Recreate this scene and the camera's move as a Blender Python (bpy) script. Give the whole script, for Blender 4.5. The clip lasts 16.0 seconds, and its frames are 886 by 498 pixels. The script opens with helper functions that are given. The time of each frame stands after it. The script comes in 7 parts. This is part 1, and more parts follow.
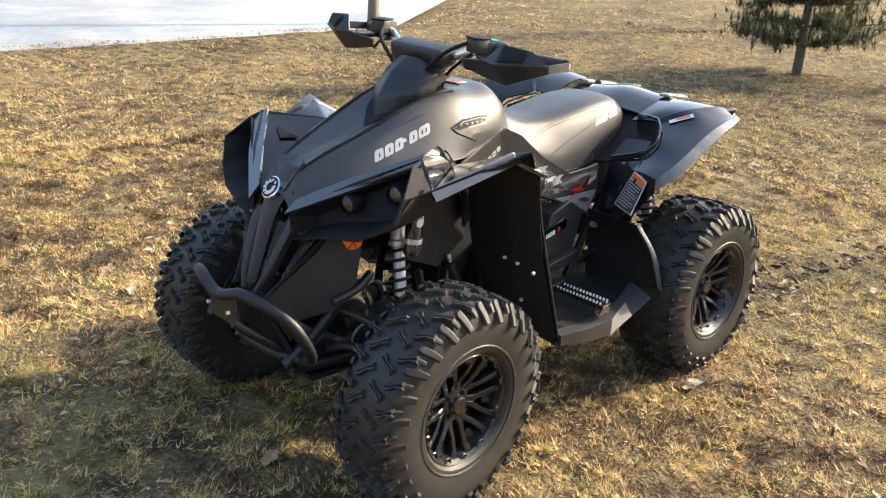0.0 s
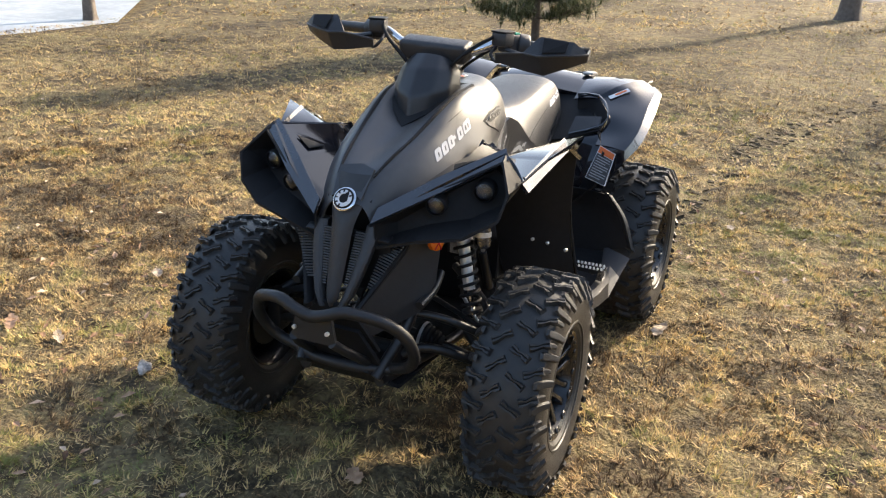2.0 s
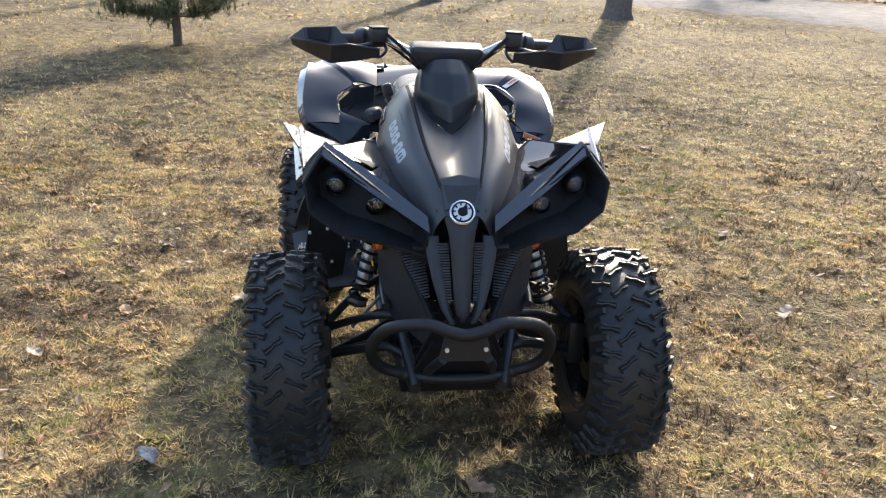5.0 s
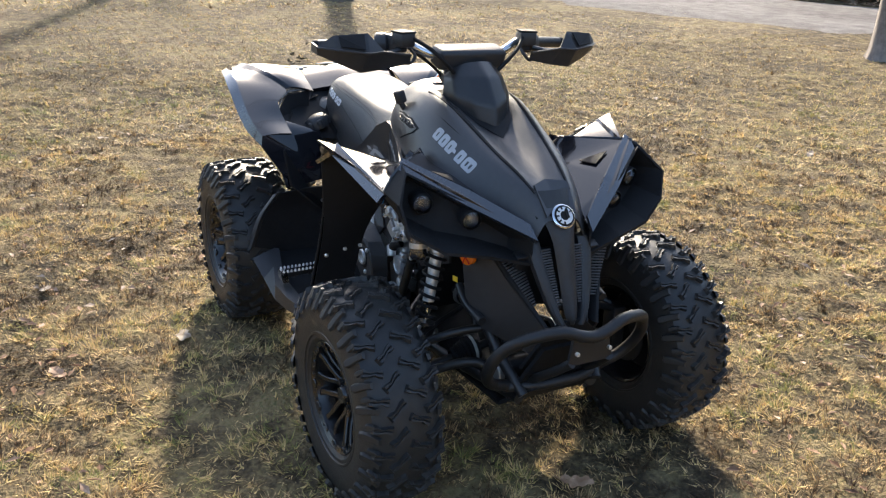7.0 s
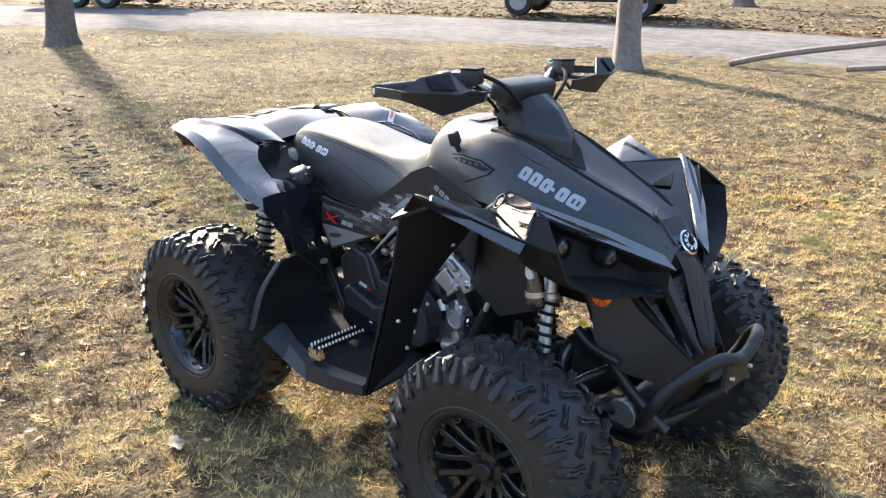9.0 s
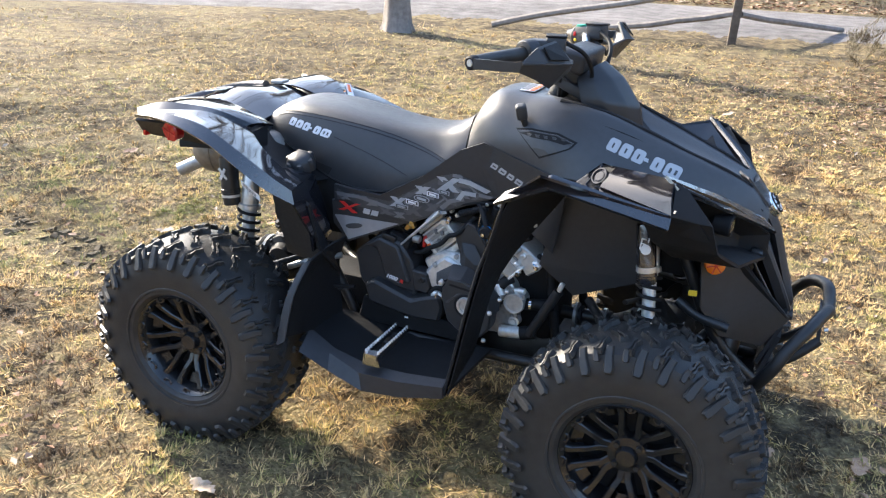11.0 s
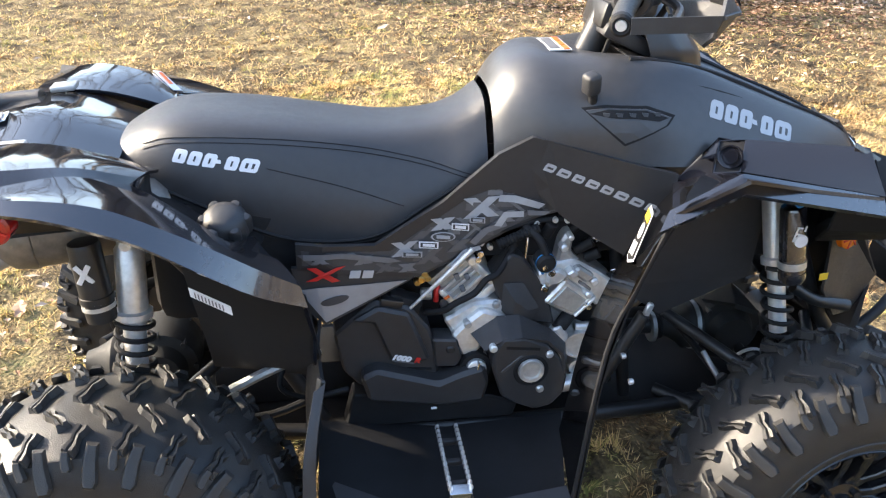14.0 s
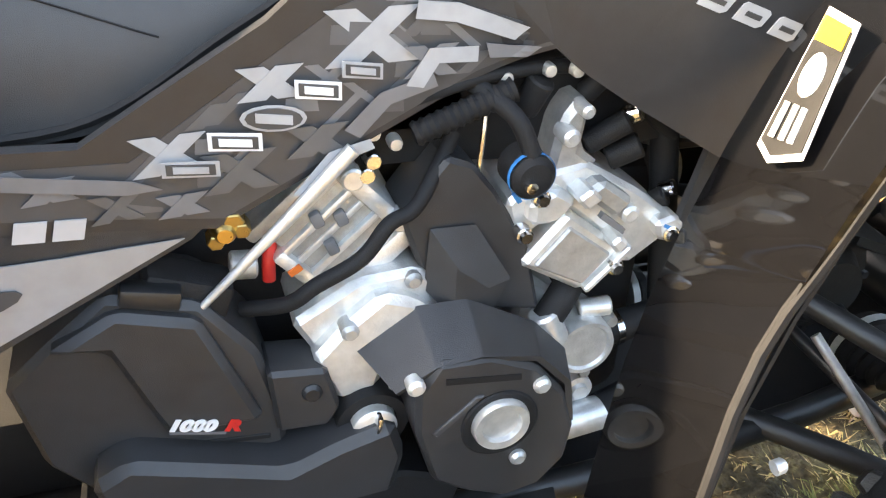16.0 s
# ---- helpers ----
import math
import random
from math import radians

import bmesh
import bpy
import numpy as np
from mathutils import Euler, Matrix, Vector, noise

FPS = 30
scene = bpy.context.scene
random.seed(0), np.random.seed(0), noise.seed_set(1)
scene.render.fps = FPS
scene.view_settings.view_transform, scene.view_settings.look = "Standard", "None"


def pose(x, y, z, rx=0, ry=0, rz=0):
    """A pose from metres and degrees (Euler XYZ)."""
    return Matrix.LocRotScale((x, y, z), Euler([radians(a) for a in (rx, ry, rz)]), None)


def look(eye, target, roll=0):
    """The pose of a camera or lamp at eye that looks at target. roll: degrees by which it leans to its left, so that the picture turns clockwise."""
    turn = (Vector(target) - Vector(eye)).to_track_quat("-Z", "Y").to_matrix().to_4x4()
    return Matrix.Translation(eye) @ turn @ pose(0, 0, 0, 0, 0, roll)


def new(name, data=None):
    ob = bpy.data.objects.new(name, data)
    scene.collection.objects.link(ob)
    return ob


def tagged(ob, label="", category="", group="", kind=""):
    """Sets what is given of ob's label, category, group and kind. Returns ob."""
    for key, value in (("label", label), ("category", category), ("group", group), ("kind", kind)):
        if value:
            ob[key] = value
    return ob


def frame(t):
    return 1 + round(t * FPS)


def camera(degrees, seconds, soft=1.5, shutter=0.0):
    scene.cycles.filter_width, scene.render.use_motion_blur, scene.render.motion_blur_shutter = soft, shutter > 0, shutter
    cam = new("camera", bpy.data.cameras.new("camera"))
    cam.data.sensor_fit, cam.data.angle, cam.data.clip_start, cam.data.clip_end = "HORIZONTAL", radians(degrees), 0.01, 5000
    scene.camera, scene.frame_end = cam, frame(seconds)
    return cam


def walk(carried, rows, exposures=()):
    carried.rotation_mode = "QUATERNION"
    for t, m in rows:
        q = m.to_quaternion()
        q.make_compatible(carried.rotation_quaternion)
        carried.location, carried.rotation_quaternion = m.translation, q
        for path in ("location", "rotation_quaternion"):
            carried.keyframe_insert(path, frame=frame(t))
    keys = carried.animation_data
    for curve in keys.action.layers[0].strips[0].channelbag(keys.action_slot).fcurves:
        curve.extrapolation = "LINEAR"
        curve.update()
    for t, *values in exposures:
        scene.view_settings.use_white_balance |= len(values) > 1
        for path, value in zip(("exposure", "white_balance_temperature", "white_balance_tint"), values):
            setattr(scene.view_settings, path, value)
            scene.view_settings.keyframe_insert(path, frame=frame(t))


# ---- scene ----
cam = camera(54.3, 16.0, 1.2)
# The world's axes are those of the quad bike: x ahead, y to its left, origin on the ground under its middle.
METRES, EYE, TURN = 8.287, 1.5, 134.9
START = pose(2.1425, 1.9430, EYE, 0, 0, TURN)
ROWS = [
    (0.0, 0.0, 0.0, 0.0, 0.84, -20.43, -2.26),
    (0.5, -0.039, -0.0052, 0.0024, -5.06, -20.44, -2.41),
    (1.0, -0.0613, 0.0025, -0.0004, -9.17, -20.31, -1.94),
    (1.5, -0.0874, 0.0149, 0.0014, -13.71, -20.54, -1.3),
    (2.0, -0.1216, 0.0161, 0.0014, -20.24, -20.83, -1.49),
    (2.5, -0.1503, 0.019, 0.0019, -25.01, -20.79, -1.21),
    (3.0, -0.1725, 0.038, -0.0004, -28.07, -20.24, -0.51),
    (3.5, -0.2005, 0.0515, 0.002, -33.54, -19.98, -0.85),
    (4.0, -0.2299, 0.0668, 0.0028, -40.1, -19.89, -0.96),
    (6.5, -0.2966, 0.1981, 0.0051, -64.43, -21.93, -1.72),
    (7.0, -0.3148, 0.2307, 0.0069, -71.45, -21.58, -1.53),
    (7.5, -0.3241, 0.2613, 0.0074, -76.82, -21.21, -0.7),
    (8.0, -0.3188, 0.293, 0.0053, -81.36, -20.38, -0.47),
    (10.5, -0.2827, 0.4455, 0.0023, -107.09, -20.61, -1.27),
    (11.0, -0.2629, 0.4684, 0.0001, -110.87, -21.36, -1.83),
    (11.5, -0.2361, 0.4837, 0.0006, -113.77, -21.67, -1.15),
    (12.0, -0.2168, 0.5081, 0.0009, -120.47, -21.83, -1.22),
    (12.5, -0.1995, 0.5288, 0.002, -126.17, -22.74, -1.96),
    (13.0, -0.1675, 0.5277, -0.0023, -130.0, -23.66, -1.63),
    (13.5, -0.1375, 0.523, -0.0028, -135.03, -24.83, -1.47),
    (14.0, -0.1018, 0.514, -0.0084, -143.07, -26.18, -0.81),
    (14.5, -0.0794, 0.4874, -0.0157, -149.18, -28.32, -1.09),
    (15.0, -0.0608, 0.463, -0.0284, -150.68, -31.44, -1.7),
    (15.5, -0.0462, 0.4474, -0.0422, -152.59, -33.42, -1.83),
    (16.0, -0.039, 0.4262, -0.063, -152.78, -31.54, -2.64),
]
EXPOSURES = [(0.0, 1.92, 7050, 10), (1.0, 1.84, 7050, 10), (1.5, 1.72, 7100, 10), (2.2, 1.76, 6800, 10), (3.0, 1.83, 6400, 10), (4.0, 1.84, 6350, 10), (7.0, 1.70, 6500, 10), (8.0, 1.94, 6400, 10), (10.5, 2.2, 6250, 10), (12.5, 2.55, 6050, 10), (13.5, 2.6, 6050, 10), (14.0, 2.55, 6600, 10), (14.5, 2.74, 7100, 10), (15.0, 3.2, 8000, 10), (15.5, 3.58, 8250, 10), (16.0, 3.75, 8400, 10)]
walk(cam, [(t, START @ pose(METRES * x, METRES * y, METRES * z, 90 + pitch, roll, yaw)) for t, x, y, z, yaw, pitch, roll in ROWS], EXPOSURES)

# ---- light ----
SUN_AZIMUTH, SUN_ELEVATION = math.atan2(0.353, -0.936), radians(27)
world = bpy.data.worlds.new("sky")
scene.world = world
world.use_nodes = True
wn = world.node_tree
sky = wn.nodes.new("ShaderNodeTexSky")
sky.sky_type, sky.sun_disc = "NISHITA", False
sky.sun_elevation, sky.sun_rotation = SUN_ELEVATION, math.pi / 2 - SUN_AZIMUTH
sky.air_density, sky.dust_density = 1.0, 2.0
wn.links.new(sky.outputs[0], wn.nodes["Background"].inputs[0])
wn.nodes["Background"].inputs[1].default_value = 0.135
sun_data = bpy.data.lights.new("sun", "SUN")
sun_data.energy, sun_data.angle, sun_data.color = 3.5, radians(2.5), (1.0, 0.87, 0.69)
sun = new("sun", sun_data)
sun_way = Vector((math.cos(SUN_AZIMUTH) * math.cos(SUN_ELEVATION), math.sin(SUN_AZIMUTH) * math.cos(SUN_ELEVATION), math.sin(SUN_ELEVATION)))
sun.matrix_world = look(sun_way * 60, (0, 0, 0))

# ---- materials ----
def material(name, base, rough=0.5, metal=0.0, vary=0.25, scale=30.0, bump=0.0, bump_scale=300.0, coat=0.0, second=None, rough_vary=0.15, spec=0.5, coords="Object"):
    """A surface whose colour and gloss vary at two scales, with a fine relief."""
    m = bpy.data.materials.new(name)
    m.use_nodes = True
    nt = m.node_tree
    n, l = nt.nodes, nt.links
    b = n["Principled BSDF"]
    tc = n.new("ShaderNodeTexCoord")
    big, small = n.new("ShaderNodeTexNoise"), n.new("ShaderNodeTexNoise")
    for node, s, d in ((big, scale * 0.2, 5), (small, scale * 2.0, 6)):
        node.inputs["Scale"].default_value, node.inputs["Detail"].default_value = s, d
        l.new(tc.outputs[coords], node.inputs["Vector"])
    add = n.new("ShaderNodeMath")
    add.operation = "ADD"
    l.new(big.outputs[0], add.inputs[0]), l.new(small.outputs[0], add.inputs[1])
    ramp = n.new("ShaderNodeMapRange")
    ramp.inputs[1].default_value, ramp.inputs[2].default_value = 0.7, 1.3
    l.new(add.outputs[0], ramp.inputs[0])
    mix = n.new("ShaderNodeMix")
    mix.data_type = "RGBA"
    l.new(ramp.outputs[0], mix.inputs[0])
    other = second if second else tuple(c * (1 + vary) for c in base)
    mix.inputs[6].default_value = (*[c * (1 - vary) if not second else c for c in base], 1)
    mix.inputs[7].default_value = (*other, 1)
    l.new(mix.outputs[2], b.inputs["Base Color"])
    rr = n.new("ShaderNodeMapRange")
    rr.inputs[3].default_value, rr.inputs[4].default_value = max(0.02, rough * (1 - rough_vary)), min(1, rough * (1 + rough_vary))
    l.new(ramp.outputs[0], rr.inputs[0])
    l.new(rr.outputs[0], b.inputs["Roughness"])
    b.inputs["Metallic"].default_value, b.inputs["Coat Weight"].default_value = metal, coat
    b.inputs["Coat Roughness"].default_value = 0.04
    b.inputs["Specular IOR Level"].default_value = spec
    if bump:
        fine = n.new("ShaderNodeTexNoise")
        fine.inputs["Scale"].default_value, fine.inputs["Detail"].default_value = bump_scale, 3
        l.new(tc.outputs[coords], fine.inputs["Vector"])
        bp = n.new("ShaderNodeBump")
        bp.inputs["Strength"].default_value, bp.inputs["Distance"].default_value = bump, 0.002
        l.new(fine.outputs[0], bp.inputs["Height"])
        l.new(bp.outputs[0], b.inputs["Normal"])
    return m


from mathutils.bvhtree import BVHTree

PANEL = material("matte_black_panel", (0.0245, 0.0248, 0.0272), 0.38, bump=0.12, bump_scale=900, vary=0.12, spec=0.45)
MATTE = material("matte_charcoal_plastic", (0.041, 0.041, 0.0435), 0.37, bump=0.12, bump_scale=900, vary=0.12, spec=0.6)
GLOSS = material("gloss_black_plastic", (0.008, 0.008, 0.011), 0.08, coat=0.3, vary=0.1, rough_vary=0.4, spec=0.45)
DARK = material("textured_black_plastic", (0.028, 0.028, 0.0298), 0.46, bump=0.25, bump_scale=1200, vary=0.2)
SATIN = material("satin_black_plastic", (0.018, 0.018, 0.022), 0.22, coat=1.0, vary=0.1, rough_vary=0.4, spec=0.9)
GUARD = material("glossy_splash_guard", (0.0035, 0.0035, 0.004), 0.035, vary=0.2, rough_vary=0.5, spec=0.38)
SMOKE = material("smoked_screen", (0.022, 0.022, 0.024), 0.33, vary=0.1)
LOGO = material("grey_logo_print", (0.42, 0.425, 0.44), 0.4, metal=0.1, vary=0.08)
LINER = material("dull_black_liner", (0.014, 0.014, 0.015), 0.62, bump=0.2, bump_scale=700, vary=0.3, spec=0.2)
FOOT = material("scuffed_footwell_plastic", (0.024, 0.024, 0.026), 0.42, bump=0.2, bump_scale=900, vary=0.25)
RUBBER = material("tyre_rubber", (0.022, 0.022, 0.023), 0.42, bump=0.35, bump_scale=500, spec=0.35, second=(0.046, 0.044, 0.041), scale=14)
VINYL = material("seat_vinyl", (0.033, 0.033, 0.035), 0.39, bump=0.25, bump_scale=1400, vary=0.1)
RIM = material("black_alloy", (0.012, 0.012, 0.013), 0.22, metal=0.0, coat=0.2, vary=0.2)
GRIME = material("dusty_casting", (0.015, 0.0145, 0.0135), 0.7, vary=0.3, bump=0.3, bump_scale=200)
STEEL = material("painted_frame_steel", (0.018, 0.018, 0.019), 0.38, vary=0.25, bump=0.1)
TUBE = material("powder_coated_steel", (0.012, 0.012, 0.013), 0.5, bump=0.15, bump_scale=1500, vary=0.2)
ALU = material("cast_aluminium", (0.66, 0.66, 0.65), 0.34, metal=0.6, bump=0.25, bump_scale=400, vary=0.18, scale=40)
ALU_DULL = material("dull_cast_aluminium", (0.40, 0.40, 0.39), 0.45, metal=0.6, bump=0.3, bump_scale=300, vary=0.25, scale=40)
MUFFLER = material("heat_stained_steel", (0.20, 0.185, 0.165), 0.42, metal=0.6, bump=0.3, bump_scale=250, vary=0.3, scale=30)
CHROME = material("bright_steel", (0.72, 0.72, 0.73), 0.16, metal=1.0, vary=0.05)
BRASS = material("brass", (0.55, 0.38, 0.14), 0.3, metal=1.0, vary=0.15)
WHITE = material("white_print", (0.72, 0.72, 0.73), 0.45, vary=0.06)
SILVER = material("silver_print", (0.30, 0.31, 0.33), 0.42, metal=0.3, vary=0.1)
GREY1 = material("pale_grey_print", (0.33, 0.335, 0.345), 0.45, vary=0.12)
GREY2 = material("mid_grey_print", (0.14, 0.14, 0.146), 0.45, vary=0.12)
GREY3 = material("dark_grey_print", (0.05, 0.05, 0.053), 0.45, vary=0.12)
GREY4 = material("dusky_grey_print", (0.085, 0.085, 0.088), 0.45, vary=0.12)
RED = material("red_print", (0.55, 0.025, 0.02), 0.4, vary=0.1)
ORANGE = material("amber_reflector", (0.75, 0.17, 0.01), 0.2, coat=0.8, vary=0.12)
REDLENS = material("red_reflector", (0.42, 0.012, 0.012), 0.18, coat=0.8, vary=0.12)
YELLOW = material("yellow_sticker", (0.75, 0.50, 0.03), 0.45, vary=0.08)
LABEL_ORANGE = material("orange_sticker", (0.75, 0.16, 0.03), 0.45, vary=0.08)
BLUE = material("blue_paint_mark", (0.02, 0.20, 0.50), 0.45, vary=0.1)
GREEN = material("green_plastic", (0.02, 0.30, 0.18), 0.45, vary=0.1)
FIN = material("radiator_fin", (0.16, 0.16, 0.165), 0.4, metal=0.5, vary=0.2)
RADIATOR = material("radiator_fins", (0.03, 0.03, 0.032), 0.4, metal=0.6, vary=0.2)
REFLECTOR = material("lamp_reflector", (0.30, 0.30, 0.31), 0.12, metal=1.0, vary=0.1)
BARK = material("bark", (0.085, 0.066, 0.052), 0.9, bump=0.9, bump_scale=35, second=(0.21, 0.175, 0.145), scale=9)
BARK_GREY = material("grey_bark", (0.13, 0.11, 0.095), 0.9, bump=0.9, bump_scale=30, second=(0.30, 0.265, 0.235), scale=9)
WEATHERED = material("weathered_wood", (0.16, 0.14, 0.122), 0.85, bump=0.6, bump_scale=60, second=(0.33, 0.295, 0.265), scale=8)
OLD_WOOD = material("dark_weathered_wood", (0.085, 0.065, 0.05), 0.9, bump=0.7, bump_scale=60, second=(0.19, 0.155, 0.125), scale=9)
DRY_LEAF = material("dry_leaf", (0.30, 0.16, 0.085), 0.7, second=(0.50, 0.33, 0.21), scale=20)
PALE_LEAF = material("bleached_leaf", (0.30, 0.22, 0.15), 0.75, second=(0.50, 0.41, 0.31), scale=20)
STONE = material("pale_stone", (0.09, 0.085, 0.08), 0.85, second=(0.50, 0.47, 0.43), scale=60, bump=0.5, bump_scale=80)
TWIG = material("dry_twig", (0.12, 0.085, 0.06), 0.9, second=(0.26, 0.20, 0.15), scale=20)
CAR_PAINT = material("dark_vehicle_paint", (0.012, 0.013, 0.015), 0.2, coat=0.7, vary=0.2)


def glass(name, tint=(0.9, 0.92, 0.95), rough=0.02):
    m = bpy.data.materials.new(name)
    m.use_nodes = True
    b = m.node_tree.nodes["Principled BSDF"]
    b.inputs["Base Color"].default_value = (*tint, 1)
    b.inputs["Roughness"].default_value, b.inputs["IOR"].default_value = rough, 1.45
    b.inputs["Transmission Weight"].default_value = 1.0
    return m


LENS = glass("lamp_glass")


def ramp_material(name, stops, scale, rough, random_island=0.0, bump=0.0, bump_scale=40.0, detail=8.0, patch=0.5, translucent=0.0, middle=0.45, fine=0.35, patches=()):
    """Natural ground or leaves: a colour ramp over noise at three scales, and a random step from piece to piece."""
    m = bpy.data.materials.new(name)
    m.use_nodes = True
    n, l = m.node_tree.nodes, m.node_tree.links
    b = n["Principled BSDF"]
    tc = n.new("ShaderNodeTexCoord")
    total = None
    for s, w in ((scale * 0.12, patch), (scale, middle), (scale * 9, fine)):
        t = n.new("ShaderNodeTexNoise")
        t.inputs["Scale"].default_value, t.inputs["Detail"].default_value = s, detail
        l.new(tc.outputs["Object"], t.inputs["Vector"])
        c = n.new("ShaderNodeMath")
        c.operation = "MULTIPLY_ADD"
        l.new(t.outputs[0], c.inputs[0])
        c.inputs[1].default_value = w * 2
        if total:
            l.new(total.outputs[0], c.inputs[2])
        else:
            c.inputs[2].default_value = 0.5 - (patch + middle + fine)
        total = c
    for x, y, reach, shift in patches:
        # shifts a broad patch's tone: greener or browner growth, and shade painted in
        d = n.new("ShaderNodeVectorMath")
        d.operation = "DISTANCE"
        l.new(tc.outputs["Object"], d.inputs[0])
        d.inputs[1].default_value = (x, y, 0)
        fall = n.new("ShaderNodeMapRange")
        fall.interpolation_type = "SMOOTHSTEP"
        fall.inputs[1].default_value, fall.inputs[2].default_value = reach * 0.25, reach
        fall.inputs[3].default_value, fall.inputs[4].default_value = shift, 0
        l.new(d.outputs["Value"], fall.inputs[0])
        c = n.new("ShaderNodeMath")
        l.new(fall.outputs[0], c.inputs[0]), l.new(total.outputs[0], c.inputs[1])
        total = c
    if random_island:
        g = n.new("ShaderNodeNewGeometry")
        c = n.new("ShaderNodeMath")
        c.operation = "MULTIPLY_ADD"
        l.new(g.outputs["Random Per Island"], c.inputs[0])
        c.inputs[1].default_value = random_island
        l.new(total.outputs[0], c.inputs[2])
        d = n.new("ShaderNodeMath")
        d.operation = "SUBTRACT"
        l.new(c.outputs[0], d.inputs[0])
        d.inputs[1].default_value = random_island / 2
        total = d
    r = n.new("ShaderNodeValToRGB")
    while len(r.color_ramp.elements) < len(stops):
        r.color_ramp.elements.new(0.5)
    for e, (p, c) in zip(r.color_ramp.elements, stops):
        e.position, e.color = p, (*c, 1)
    l.new(total.outputs[0], r.inputs[0])
    l.new(r.outputs[0], b.inputs["Base Color"])
    b.inputs["Roughness"].default_value, b.inputs["Specular IOR Level"].default_value = rough, 0.25
    if bump:
        t = n.new("ShaderNodeTexNoise")
        t.inputs["Scale"].default_value, t.inputs["Detail"].default_value = bump_scale, 6
        l.new(tc.outputs["Object"], t.inputs["Vector"])
        bp = n.new("ShaderNodeBump")
        bp.inputs["Strength"].default_value, bp.inputs["Distance"].default_value = bump, 0.03
        l.new(t.outputs[0], bp.inputs["Height"])
        l.new(bp.outputs[0], b.inputs["Normal"])
    if translucent:
        tr = n.new("ShaderNodeBsdfTranslucent")
        l.new(r.outputs[0], tr.inputs[0])
        mx = n.new("ShaderNodeMixShader")
        mx.inputs[0].default_value = translucent
        l.new(b.outputs[0], mx.inputs[1]), l.new(tr.outputs[0], mx.inputs[2])
        l.new(mx.outputs[0], n["Material Output"].inputs[0])
    return m


TURF = ramp_material("winter_turf", [(0.15, (0.022, 0.017, 0.010)), (0.38, (0.065, 0.048, 0.027)), (0.52, (0.14, 0.105, 0.055)), (0.68, (0.24, 0.185, 0.09)), (0.9, (0.11, 0.11, 0.045))], 7.0, 0.95, bump=0.9, bump_scale=60, middle=0.5, patch=0.35)
# the first two patches, shifted browner, paint shade into the grass colour
BLADES = ramp_material("winter_grass", [(0.02, (0.068, 0.043, 0.022)), (0.25, (0.215, 0.136, 0.066)), (0.39, (0.50, 0.333, 0.158)), (0.51, (0.83, 0.61, 0.305)), (0.63, (0.79, 0.58, 0.25)), (0.80, (0.41, 0.35, 0.120)), (0.98, (0.21, 0.22, 0.072))], 4.2, 0.65, random_island=0.48, translucent=0.3, patch=0.85, middle=1.35, fine=0.55, patches=((0.4, -1.7, 2.4, -0.16), (-1.0, -1.2, 1.3, -0.10), (0.9, -0.9, 1.2, 0.10), (3.4, -1.5, 2.0, 0.06), (0.4, 2.0, 1.6, -0.02), (-2.6, -2.2, 2.0, -0.03)))
WOODS = ramp_material("bare_woods", [(0.25, (0.035, 0.028, 0.022)), (0.5, (0.085, 0.070, 0.056)), (0.75, (0.15, 0.125, 0.10))], 0.5, 0.95, bump=0.6, bump_scale=6)
SOIL = ramp_material("damp_soil", [(0.3, (0.045, 0.033, 0.020)), (0.5, (0.085, 0.064, 0.038)), (0.7, (0.14, 0.107, 0.064))], 8.0, 0.85, bump=0.5, bump_scale=80)
GRAVEL = ramp_material("grey_gravel", [(0.25, (0.08, 0.075, 0.073)), (0.5, (0.145, 0.135, 0.131)), (0.75, (0.215, 0.20, 0.195))], 4.0, 0.95, bump=0.6, bump_scale=50)
LITTER = ramp_material("leaf_litter", [(0.2, (0.09, 0.05, 0.03)), (0.45, (0.24, 0.135, 0.08)), (0.65, (0.40, 0.26, 0.17)), (0.85, (0.55, 0.42, 0.31))], 6.0, 0.9, random_island=0.6)
ICE = ramp_material("pond_ice", [(0.3, (0.24, 0.26, 0.285)), (0.5, (0.34, 0.36, 0.38)), (0.7, (0.48, 0.50, 0.52))], 1.0, 0.35)
NEEDLES = ramp_material("pine_needles", [(0.2, (0.045, 0.060, 0.026)), (0.5, (0.10, 0.115, 0.050)), (0.8, (0.19, 0.19, 0.09))], 5.0, 0.6, random_island=0.6, translucent=0.2)
DRY_NEEDLES = ramp_material("dry_pine_twigs", [(0.2, (0.09, 0.065, 0.04)), (0.5, (0.16, 0.135, 0.08)), (0.8, (0.24, 0.21, 0.13))], 5.0, 0.7, random_island=0.6, translucent=0.2)

# ---- mesh tools ----
def link(name, bm, mat, parent=None, label="", sharp=38, smooth=True):
    """One mesh object out of a bmesh; edges sharper than the given angle stay sharp."""
    bmesh.ops.recalc_face_normals(bm, faces=bm.faces)
    for f in bm.faces:
        f.smooth = smooth
    if smooth:
        for e in bm.edges:
            if len(e.link_faces) == 2 and e.calc_face_angle(0) > radians(sharp):
                e.smooth = False
    me = bpy.data.meshes.new(name)
    bm.to_mesh(me)
    bm.free()
    me.materials.append(mat)
    ob = new(name, me)
    ob.parent = parent
    if label:
        tagged(ob, label)
    return ob


def part(name, bm, mat, parent, label="", sharp=38, smooth=True):
    return link(name, bm, mat, parent, label, sharp, smooth)


def mirrored(bm, s):
    if s < 0:
        for v in bm.verts:
            v.co.y = -v.co.y
        bmesh.ops.reverse_faces(bm, faces=bm.faces)
    return bm


